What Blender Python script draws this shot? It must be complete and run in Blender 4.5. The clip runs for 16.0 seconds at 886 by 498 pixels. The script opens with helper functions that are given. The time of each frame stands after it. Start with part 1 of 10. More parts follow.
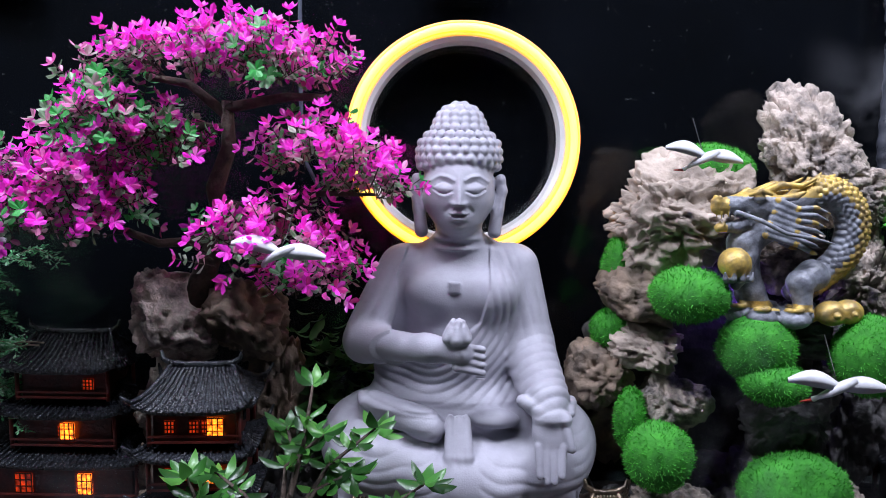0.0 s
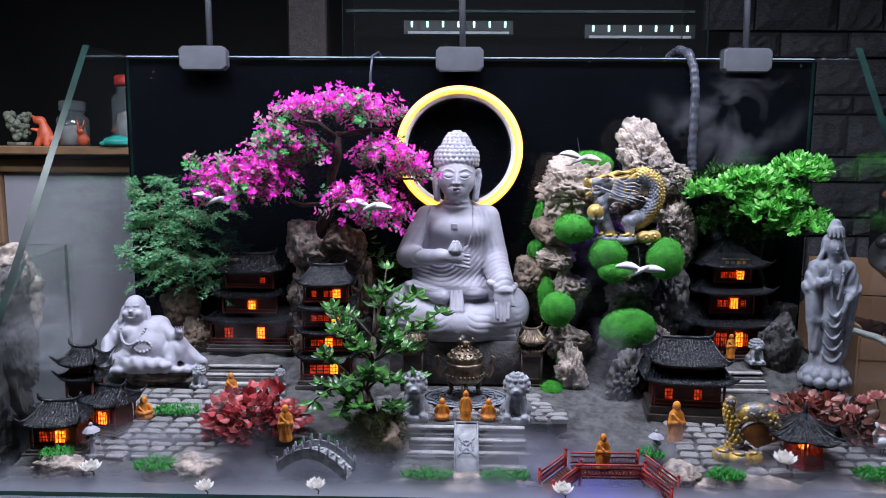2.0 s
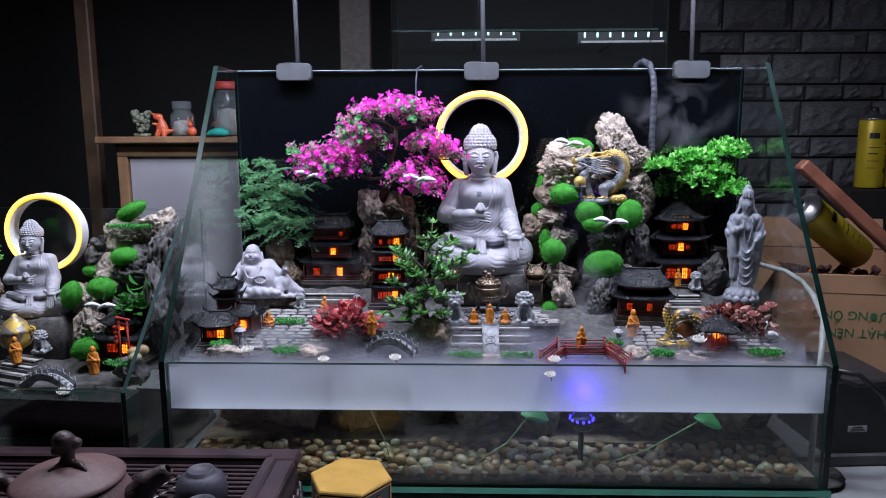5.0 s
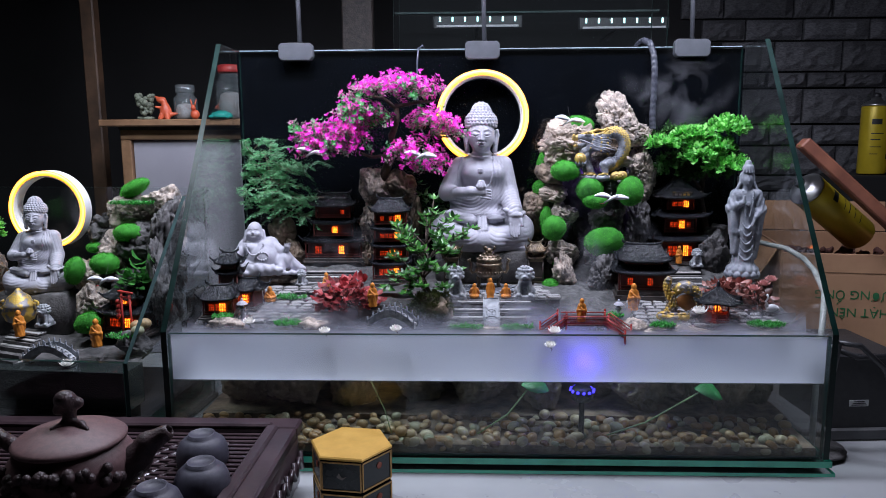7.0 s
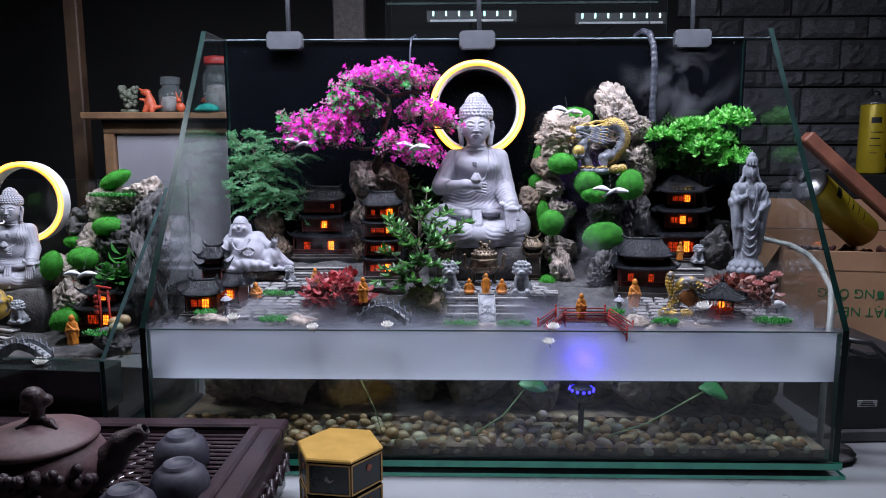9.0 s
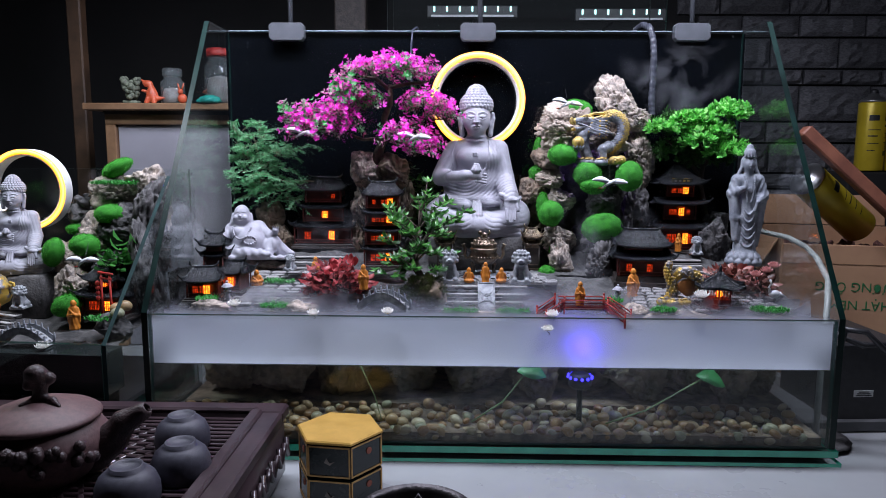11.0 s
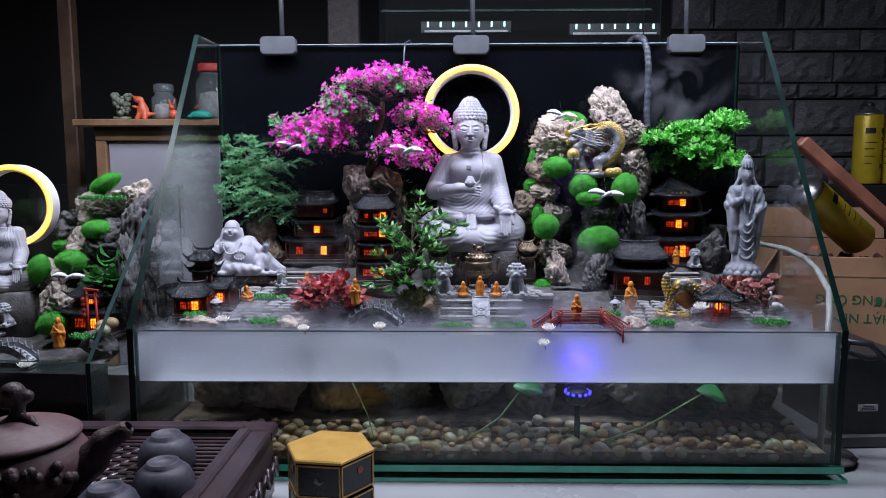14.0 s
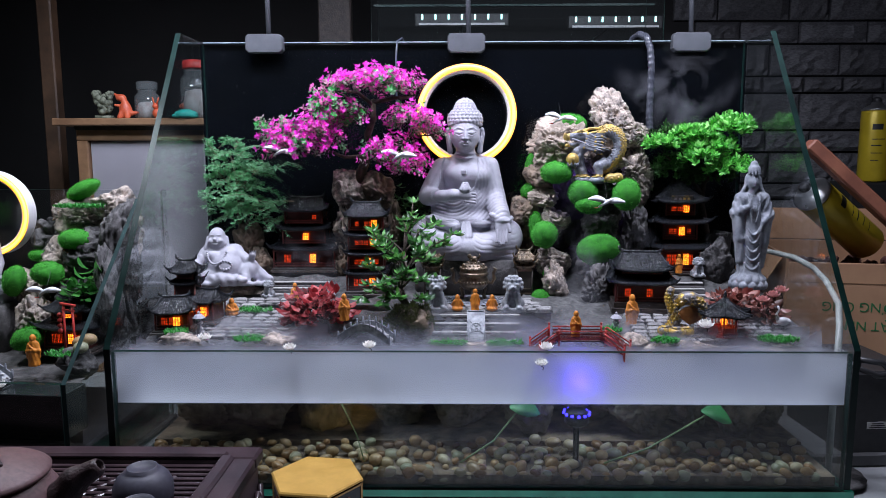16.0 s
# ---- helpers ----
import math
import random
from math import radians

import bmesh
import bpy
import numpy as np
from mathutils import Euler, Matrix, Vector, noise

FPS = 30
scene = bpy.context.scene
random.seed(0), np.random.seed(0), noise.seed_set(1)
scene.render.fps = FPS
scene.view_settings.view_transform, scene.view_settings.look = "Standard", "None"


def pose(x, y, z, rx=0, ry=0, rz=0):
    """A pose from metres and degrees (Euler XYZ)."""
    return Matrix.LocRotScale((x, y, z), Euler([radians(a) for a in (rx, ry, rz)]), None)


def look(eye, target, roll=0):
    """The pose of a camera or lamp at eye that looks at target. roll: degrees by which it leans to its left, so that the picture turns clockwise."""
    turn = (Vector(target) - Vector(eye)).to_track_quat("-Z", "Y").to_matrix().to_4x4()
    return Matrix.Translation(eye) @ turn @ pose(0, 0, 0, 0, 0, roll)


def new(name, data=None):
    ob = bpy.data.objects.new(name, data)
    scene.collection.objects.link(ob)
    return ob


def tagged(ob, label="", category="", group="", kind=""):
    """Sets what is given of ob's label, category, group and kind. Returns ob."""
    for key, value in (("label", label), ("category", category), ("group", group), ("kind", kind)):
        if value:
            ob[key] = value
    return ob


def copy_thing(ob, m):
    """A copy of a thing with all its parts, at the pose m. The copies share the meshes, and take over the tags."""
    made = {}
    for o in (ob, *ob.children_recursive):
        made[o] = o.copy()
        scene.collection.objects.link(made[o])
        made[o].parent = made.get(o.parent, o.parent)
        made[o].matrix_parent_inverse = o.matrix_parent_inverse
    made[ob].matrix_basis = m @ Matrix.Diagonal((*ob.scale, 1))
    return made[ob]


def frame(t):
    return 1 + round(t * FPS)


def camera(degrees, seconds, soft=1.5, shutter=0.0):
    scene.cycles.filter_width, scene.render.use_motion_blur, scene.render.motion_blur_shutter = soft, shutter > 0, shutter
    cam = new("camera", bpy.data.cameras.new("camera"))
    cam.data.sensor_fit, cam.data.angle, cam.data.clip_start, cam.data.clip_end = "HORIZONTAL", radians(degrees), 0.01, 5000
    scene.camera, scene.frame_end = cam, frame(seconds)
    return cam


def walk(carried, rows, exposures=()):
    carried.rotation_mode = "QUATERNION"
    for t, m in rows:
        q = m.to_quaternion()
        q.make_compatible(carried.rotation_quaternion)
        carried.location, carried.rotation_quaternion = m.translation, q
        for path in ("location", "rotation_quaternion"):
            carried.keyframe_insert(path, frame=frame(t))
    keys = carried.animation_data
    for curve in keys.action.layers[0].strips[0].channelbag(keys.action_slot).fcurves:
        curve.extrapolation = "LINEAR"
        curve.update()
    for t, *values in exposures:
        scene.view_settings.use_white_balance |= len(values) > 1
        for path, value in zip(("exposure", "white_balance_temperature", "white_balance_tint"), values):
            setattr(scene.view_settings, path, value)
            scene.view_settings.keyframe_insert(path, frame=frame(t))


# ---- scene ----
cam = camera(64.3, 16.0, soft=0.9)
PATH = [
    (0, (-0.022, -0.15, 0.467), (-0.023, 1.834, 0.221), 0.9),
    (0.5, (-0.004, -0.265, 0.458), (-0.044, 1.722, 0.228), 0.3),
    (1, (-0.003, -0.373, 0.461), (-0.048, 1.611, 0.216), 0.3),
    (1.5, (-0.006, -0.476, 0.469), (-0.043, 1.506, 0.21), 0.3),
    (2, (-0.012, -0.575, 0.472), (-0.05, 1.408, 0.215), 0.4),
    (2.5, (-0.014, -0.665, 0.473), (-0.061, 1.318, 0.22), 0.4),
    (3, (-0.021, -0.738, 0.478), (-0.05, 1.245, 0.219), 0.3),
    (3.5, (-0.027, -0.8, 0.471), (-0.06, 1.178, 0.184), 0.2),
    (4, (-0.033, -0.857, 0.489), (-0.07, 1.116, 0.166), 0.0),
    (6.3, (-0.046, -0.941, 0.462), (-0.124, 1.033, 0.149), -0.2),
    (6.5, (-0.044, -0.938, 0.454), (-0.117, 1.036, 0.14), -0.2),
    (7, (-0.036, -0.934, 0.441), (-0.106, 1.041, 0.135), -0.3),
    (7.5, (-0.032, -0.928, 0.433), (-0.098, 1.048, 0.133), -0.3),
    (8, (-0.034, -0.92, 0.423), (-0.095, 1.057, 0.13), -0.2),
    (8.5, (-0.037, -0.91, 0.417), (-0.09, 1.069, 0.13), -0.2),
    (9, (-0.04, -0.895, 0.414), (-0.087, 1.084, 0.13), -0.1),
    (11.5, (-0.042, -0.91, 0.386), (-0.085, 1.071, 0.116), 0.3),
    (12, (-0.039, -0.914, 0.378), (-0.078, 1.069, 0.12), 0.2),
    (12.5, (-0.04, -0.912, 0.376), (-0.08, 1.072, 0.127), 0.2),
    (13, (-0.04, -0.904, 0.381), (-0.081, 1.081, 0.145), 0.1),
    (13.5, (-0.038, -0.894, 0.384), (-0.079, 1.093, 0.161), 0.0),
    (14, (-0.036, -0.886, 0.382), (-0.073, 1.102, 0.162), -0.1),
    (14.5, (-0.034, -0.872, 0.382), (-0.071, 1.116, 0.161), -0.1),
    (15, (-0.034, -0.854, 0.383), (-0.071, 1.132, 0.155), -0.1),
    (15.5, (-0.031, -0.839, 0.396), (-0.067, 1.146, 0.157), -0.1),
    (16, (-0.031, -0.836, 0.417), (-0.061, 1.145, 0.15), -0.1),
]
walk(cam, [(t, look(eye, target, roll)) for t, eye, target, roll in PATH],
     exposures=[(0.0, 0.42), (1.0, 0.56), (2.0, 0.68), (4.0, 0.8), (16.0, 0.8)])

# ---- light: the clamp lamps over the tank, one added light, and a dark room ----
world = bpy.data.worlds.new("room_dark")
world.use_nodes = True
scene.world = world
world.node_tree.nodes["Background"].inputs[0].default_value = (0.25, 0.3, 0.42, 1)
world.node_tree.nodes["Background"].inputs[1].default_value = 0.026


def area_lamp(name, eye, target, sx, sy, watts, color):
    data = bpy.data.lights.new(name, "AREA")
    data.shape, data.size, data.size_y = "RECTANGLE", sx, sy
    data.energy, data.color = watts, color
    ob = new(name, data)
    ob.matrix_world = look(eye, target)
    return ob


def point_lamp(name, at, watts, color, radius=0.006):
    data = bpy.data.lights.new(name, "POINT")
    data.energy, data.color, data.shadow_soft_size = watts, color, radius
    ob = new(name, data)
    ob.location = at
    return ob


LAMP_X = (-0.345, -0.01, 0.36)
for lx in LAMP_X:
    area_lamp("lamp_light", (lx, 0.11, 0.915), (lx, 0.18, 0.0), 0.26, 0.10, 3.6 if lx < -0.2 else 2.2 if lx < 0.2 else 3.3, (0.79, 0.82, 1.0))
# coloured light of the mist maker under the bridge
point_lamp("mist_maker_light", (0.128, 0.035, 0.128), 0.045, (0.08, 0.03, 1.0), 0.012)
point_lamp("fall_light", (0.176, 0.335, 0.375), 0.022, (0.28, 0.12, 1.0), 0.01)
# Added light that brightens the small tank; no fixture belongs to it.
area_lamp("lamp_light", (-0.72, 0.05, 0.80), (-0.72, 0.12, 0.0), 0.20, 0.08, 1.5, (0.82, 0.90, 1.0))

# ---- materials ----
def mat(name, c1, c2=None, rough=0.6, metal=0.0, scale=60.0, bump=0.15, bscale=300.0, rand=0.0, by="object", spec=0.5, sub=0.0, coords="Object", sheen=0.0, coat=0.0, contrast=0.28):
    m = bpy.data.materials.new(name)
    m.use_nodes = True
    nt = m.node_tree
    n, l = nt.nodes, nt.links
    b = n["Principled BSDF"]
    c2 = c2 or tuple(v * 0.72 for v in c1)
    tc = n.new("ShaderNodeTexCoord")
    a = n.new("ShaderNodeTexNoise")
    a.inputs["Scale"].default_value, a.inputs["Detail"].default_value, a.inputs["Roughness"].default_value = scale, 6, 0.6
    l.new(tc.outputs[coords], a.inputs["Vector"])
    r = n.new("ShaderNodeValToRGB")
    r.color_ramp.elements[0].position, r.color_ramp.elements[1].position = 0.5 - contrast / 2, 0.5 + contrast / 2
    r.color_ramp.elements[0].color, r.color_ramp.elements[1].color = (*c2, 1), (*c1, 1)
    l.new(a.outputs["Fac"], r.inputs["Fac"])
    col = r.outputs["Color"]
    if rand:
        if by == "object":
            src = n.new("ShaderNodeObjectInfo").outputs["Random"]
        else:
            src = n.new("ShaderNodeNewGeometry").outputs["Random Per Island"]
        mr = n.new("ShaderNodeMapRange")
        mr.inputs["To Min"].default_value, mr.inputs["To Max"].default_value = 1 - rand, 1 + rand
        l.new(src, mr.inputs["Value"])
        hs = n.new("ShaderNodeHueSaturation")
        l.new(mr.outputs["Result"], hs.inputs["Value"])
        l.new(col, hs.inputs["Color"])
        col = hs.outputs["Color"]
    l.new(col, b.inputs["Base Color"])
    b.inputs["Roughness"].default_value, b.inputs["Metallic"].default_value = rough, metal
    b.inputs["Specular IOR Level"].default_value = spec
    if coat:
        b.inputs["Coat Weight"].default_value = coat
    if sub:
        b.inputs["Subsurface Weight"].default_value = sub
        b.inputs["Subsurface Radius"].default_value = (0.004, 0.004, 0.004)
    if bump:
        f = n.new("ShaderNodeTexNoise")
        f.inputs["Scale"].default_value, f.inputs["Detail"].default_value = bscale, 4
        l.new(tc.outputs[coords], f.inputs["Vector"])
        bp = n.new("ShaderNodeBump")
        bp.inputs["Strength"].default_value, bp.inputs["Distance"].default_value = bump, 0.002
        l.new(f.outputs["Fac"], bp.inputs["Height"])
        l.new(bp.outputs["Normal"], b.inputs["Normal"])
        rr = n.new("ShaderNodeMapRange")
        rr.inputs["To Min"].default_value, rr.inputs["To Max"].default_value = max(0.02, rough - 0.1), min(1, rough + 0.1)
        l.new(a.outputs["Fac"], rr.inputs["Value"])
        l.new(rr.outputs["Result"], b.inputs["Roughness"])
    return m


def leaf_mat(name, colors, rough=0.4, trans=0.35, weights=None):
    """Leaves whose colour changes from leaf to leaf."""
    m = bpy.data.materials.new(name)
    m.use_nodes = True
    nt = m.node_tree
    n, l = nt.nodes, nt.links
    b, out = n["Principled BSDF"], n["Material Output"]
    g = n.new("ShaderNodeNewGeometry")
    r = n.new("ShaderNodeValToRGB")
    r.color_ramp.interpolation = "LINEAR"
    k = len(colors)
    while len(r.color_ramp.elements) < k:
        r.color_ramp.elements.new(0.5)
    pos = weights or [i / (k - 1) for i in range(k)]
    for e, p_, c in zip(r.color_ramp.elements, pos, colors):
        e.position, e.color = p_, (*c, 1)
    l.new(g.outputs["Random Per Island"], r.inputs["Fac"])
    l.new(r.outputs["Color"], b.inputs["Base Color"])
    b.inputs["Roughness"].default_value = rough
    t = n.new("ShaderNodeBsdfTranslucent")
    l.new(r.outputs["Color"], t.inputs["Color"])
    mx = n.new("ShaderNodeMixShader")
    mx.inputs[0].default_value = trans
    l.new(b.outputs[0], mx.inputs[1])
    l.new(t.outputs[0], mx.inputs[2])
    l.new(mx.outputs[0], out.inputs["Surface"])
    return m


def glow_mat(name, color, strength, base=(0.8, 0.5, 0.2), scale=0.0):
    m = bpy.data.materials.new(name)
    m.use_nodes = True
    b = m.node_tree.nodes["Principled BSDF"]
    b.inputs["Base Color"].default_value = (*base, 1)
    b.inputs["Emission Color"].default_value = (*color, 1)
    b.inputs["Emission Strength"].default_value = strength
    if scale:
        n, l = m.node_tree.nodes, m.node_tree.links
        tc, a, mr = n.new("ShaderNodeTexCoord"), n.new("ShaderNodeTexNoise"), n.new("ShaderNodeMapRange")
        a.inputs["Scale"].default_value = scale
        l.new(tc.outputs["Object"], a.inputs["Vector"])
        mr.inputs["From Min"].default_value, mr.inputs["From Max"].default_value = 0.35, 0.7
        mr.inputs["To Min"].default_value, mr.inputs["To Max"].default_value = 0.1 * strength, 1.5 * strength
        l.new(a.outputs["Fac"], mr.inputs["Value"])
        l.new(mr.outputs["Result"], b.inputs["Emission Strength"])
    return m


def pane_mat(name, tint, base=0.002):
    """Clear glass pane: lets light through and mirrors at grazing angles; faint water spots."""
    m = bpy.data.materials.new(name)
    m.use_nodes = True
    nt = m.node_tree
    n, l = nt.nodes, nt.links
    n.remove(n["Principled BSDF"])
    out = n["Material Output"]
    t, g, lw, mx = n.new("ShaderNodeBsdfTransparent"), n.new("ShaderNodeBsdfGlossy"), n.new("ShaderNodeLayerWeight"), n.new("ShaderNodeMixShader")
    pw, fr = n.new("ShaderNodeMath"), n.new("ShaderNodeMapRange")
    pw.operation = "POWER"
    pw.inputs[1].default_value = 3.2
    l.new(lw.outputs["Facing"], pw.inputs[0])
    l.new(pw.outputs[0], fr.inputs["Value"])
    fr.inputs["To Min"].default_value, fr.inputs["To Max"].default_value = 0.035, 0.85
    t.inputs["Color"].default_value = (*tint, 1)
    g.inputs["Roughness"].default_value = 0.02
    l.new(fr.outputs[0], mx.inputs[0])
    l.new(t.outputs[0], mx.inputs[1])
    l.new(g.outputs[0], mx.inputs[2])
    tc, a, mr = n.new("ShaderNodeTexCoord"), n.new("ShaderNodeTexNoise"), n.new("ShaderNodeMapRange")
    a.inputs["Scale"].default_value, a.inputs["Detail"].default_value = 220, 3
    l.new(tc.outputs["Object"], a.inputs["Vector"])
    mr.inputs["From Min"].default_value, mr.inputs["From Max"].default_value = 0.70, 0.80
    mr.inputs["To Min"].default_value, mr.inputs["To Max"].default_value = base, base + 0.07
    l.new(a.outputs["Fac"], mr.inputs["Value"])
    d, mx2 = n.new("ShaderNodeBsdfDiffuse"), n.new("ShaderNodeMixShader")
    d.inputs["Color"].default_value = (0.5, 0.56, 0.58, 1)
    l.new(mr.outputs["Result"], mx2.inputs[0])
    l.new(mx.outputs[0], mx2.inputs[1])
    l.new(d.outputs[0], mx2.inputs[2])
    l.new(mx2.outputs[0], out.inputs["Surface"])
    return m


def mist_mat(name, color, dense, scale, lo, hi, edge=True):
    """Drifting mist: white scatter whose thickness follows soft noise and thins out to the sheet's edge."""
    m = bpy.data.materials.new(name)
    m.use_nodes = True
    nt = m.node_tree
    n, l = nt.nodes, nt.links
    n.remove(n["Principled BSDF"])
    out = n["Material Output"]
    t, d, tr = n.new("ShaderNodeBsdfTransparent"), n.new("ShaderNodeBsdfDiffuse"), n.new("ShaderNodeBsdfTranslucent")
    d.inputs["Color"].default_value = (*color, 1)
    tr.inputs["Color"].default_value = (*color, 1)
    sc = n.new("ShaderNodeMixShader")
    sc.inputs[0].default_value = 0.5
    l.new(d.outputs[0], sc.inputs[1])
    l.new(tr.outputs[0], sc.inputs[2])
    tc, a, mr = n.new("ShaderNodeTexCoord"), n.new("ShaderNodeTexNoise"), n.new("ShaderNodeMapRange")
    a.inputs["Scale"].default_value, a.inputs["Detail"].default_value, a.inputs["Distortion"].default_value = scale, 3, 0.6
    l.new(tc.outputs["Object"], a.inputs["Vector"])
    mr.inputs["From Min"].default_value, mr.inputs["From Max"].default_value = lo, hi
    mr.inputs["To Min"].default_value, mr.inputs["To Max"].default_value = 0.0, dense
    l.new(a.outputs["Fac"], mr.inputs["Value"])
    fac = mr.outputs["Result"]
    if edge:
        # generated coordinates run 0..1 over the sheet: thin out towards its rim
        sub, ln, er, mu = n.new("ShaderNodeVectorMath"), n.new("ShaderNodeVectorMath"), n.new("ShaderNodeMapRange"), n.new("ShaderNodeMath")
        sub.operation, ln.operation, mu.operation = "SUBTRACT", "LENGTH", "MULTIPLY"
        sub.inputs[1].default_value = (0.5, 0.5, 0.5)
        l.new(tc.outputs["Generated"], sub.inputs[0])
        l.new(sub.outputs[0], ln.inputs[0])
        er.interpolation_type = "SMOOTHSTEP"
        er.inputs["From Min"].default_value, er.inputs["From Max"].default_value = 0.12, 0.5
        er.inputs["To Min"].default_value, er.inputs["To Max"].default_value = 1.0, 0.0
        l.new(ln.outputs["Value"], er.inputs["Value"])
        l.new(fac, mu.inputs[0])
        l.new(er.outputs["Result"], mu.inputs[1])
        fac = mu.outputs[0]
    mx = n.new("ShaderNodeMixShader")
    l.new(fac, mx.inputs[0])
    l.new(t.outputs[0], mx.inputs[1])
    l.new(sc.outputs[0], mx.inputs[2])
    l.new(mx.outputs[0], out.inputs["Surface"])
    return m


STONE = mat("pale_stone", (0.43, 0.425, 0.485), (0.31, 0.305, 0.355), rough=0.58, scale=30, bump=0.10, bscale=900)
STONE_DARK = mat("grey_stone", (0.40, 0.42, 0.45), (0.17, 0.18, 0.20), rough=0.55, scale=70, bump=0.3, bscale=500)
STONE_BLUE = mat("weathered_stone", (0.30, 0.32, 0.36), (0.15, 0.165, 0.20), rough=0.6, scale=60, bump=0.2, bscale=600)
ROCK_TAN = mat("tan_rock", (0.60, 0.50, 0.42), (0.22, 0.18, 0.15), rough=0.85, scale=38, bump=0.9, bscale=170, contrast=0.35)
ROCK_GREY = mat("porous_grey_rock", (0.53, 0.44, 0.375), (0.14, 0.122, 0.112), rough=0.8, scale=75, bump=1.0, bscale=280, contrast=0.24)
# Dark wet rock, deepened so its colour also holds shade under and between things.
ROCK_DARK = mat("dark_rock_and_shade", (0.125, 0.118, 0.118), (0.026, 0.025, 0.027), rough=0.7, scale=40, bump=1.0, bscale=160)
ROCK_BROWN = mat("brown_rock", (0.30, 0.22, 0.16), (0.09, 0.07, 0.055), rough=0.8, scale=40, bump=1.0, bscale=150)
PAVING = mat("paving_stone", (0.46, 0.45, 0.45), (0.20, 0.20, 0.21), rough=0.75, scale=60, bump=0.7, bscale=260, rand=0.22)
MORTAR = mat("dark_mortar", (0.12, 0.12, 0.12), (0.04, 0.04, 0.04), rough=0.9, scale=90, bump=0.8, bscale=300)
GOLD = mat("gold_and_grey_paint", (0.62, 0.41, 0.08), (0.20, 0.19, 0.20), rough=0.42, metal=0.35, scale=80, bump=0.3, bscale=420, contrast=0.10)
BRONZE = mat("dark_bronze", (0.30, 0.23, 0.16), (0.08, 0.065, 0.055), rough=0.35, metal=0.85, scale=90, bump=0.5, bscale=350)
# Black tile, its colour deepened for the shade over the left temple's roofs.
TILE = mat("black_shaded_roof_tile", (0.026, 0.029, 0.036), (0.007, 0.008, 0.010), rough=0.22, scale=260, bump=0.6, bscale=700, spec=0.36)
RED_WOOD = mat("dark_red_lacquer", (0.085, 0.014, 0.011), (0.035, 0.007, 0.006), rough=0.5, scale=90, bump=0.3, bscale=400)
RED_PAINT = mat("red_paint", (0.50, 0.04, 0.03), (0.30, 0.02, 0.02), rough=0.45, scale=90, bump=0.15, bscale=500)
# Darker, duller red than RED_PAINT, for house pillars and railings.
DIM_RED = mat("dim_red_paint", (0.17, 0.024, 0.018), (0.07, 0.012, 0.010), rough=0.5, scale=90, bump=0.2, bscale=500)
DARK_WOOD = mat("blackened_wood", (0.06, 0.045, 0.04), (0.02, 0.017, 0.015), rough=0.6, scale=80, bump=0.4, bscale=300)
ORANGE = mat("orange_robe_paint", (0.72, 0.26, 0.03), (0.55, 0.17, 0.02), rough=0.5, scale=120, bump=0.1, bscale=600)
BARK = mat("dark_bark", (0.10, 0.07, 0.055), (0.03, 0.022, 0.018), rough=0.85, scale=90, bump=1.0, bscale=250)
BARK_PALE = mat("pale_bark", (0.24, 0.17, 0.12), (0.09, 0.06, 0.045), rough=0.8, scale=90, bump=0.8, bscale=250)
BLACK_BACK = mat("black_backing_sheet", (0.0010, 0.0016, 0.0034), (0.0006, 0.0009, 0.0018), rough=0.14, scale=12, bump=0.05, bscale=60, spec=0.2)
BLACK_PLASTIC = mat("black_plastic", (0.03, 0.03, 0.033), (0.02, 0.02, 0.022), rough=0.4, scale=90, bump=0.1, bscale=600)
GREY_PLASTIC = mat("grey_lamp_plastic", (0.085, 0.09, 0.105), (0.065, 0.07, 0.08), rough=0.45, scale=30, bump=0.05, bscale=600)
WHITE_PLASTIC = mat("white_plastic", (0.78, 0.78, 0.78), (0.68, 0.68, 0.68), rough=0.45, scale=30, bump=0.05, bscale=400)
GLASS = pane_mat("clear_glass", (0.955, 0.975, 0.97))
# Green glass edge with the light caught in it put into a brighter colour.
EDGE_LIT = mat("lit_green_glass_edge", (0.06, 0.58, 0.36), (0.03, 0.40, 0.25), rough=0.15, scale=25, bump=0.05, bscale=60, spec=0.8)
GLASS_EDGE = mat("green_glass_edge", (0.004, 0.022, 0.018), (0.0015, 0.008, 0.007), rough=0.34, scale=25, bump=0.05, bscale=60, spec=0.30)
WINDOW_GLOW = glow_mat("orange_window_glow", (1.0, 0.17, 0.010), 3.4, scale=420)
RED_GLOW = glow_mat("red_window_glow", (1.0, 0.06, 0.008), 0.42, base=(0.3, 0.03, 0.015), scale=260)
LED_GLOW = glow_mat("warm_neon_strip", (1.0, 0.53, 0.06), 2.7)
# Orange bloom round the neon, given as a glow of its own.
LED_BLOOM = glow_mat("orange_neon_bloom", (1.0, 0.32, 0.010), 1.4)
WHITE_PAINT = mat("white_paint", (0.80, 0.80, 0.82), (0.70, 0.70, 0.72), rough=0.5, scale=80, bump=0.05)

# ---- building tools ----
def mesh_from(name, verts, faces, material=None, smooth=True):
    me = bpy.data.meshes.new(name)
    me.from_pydata(verts, [], faces)
    if smooth:
        me.polygons.foreach_set("use_smooth", [True] * len(me.polygons))
    if material:
        me.materials.append(material)
    me.update()
    return me


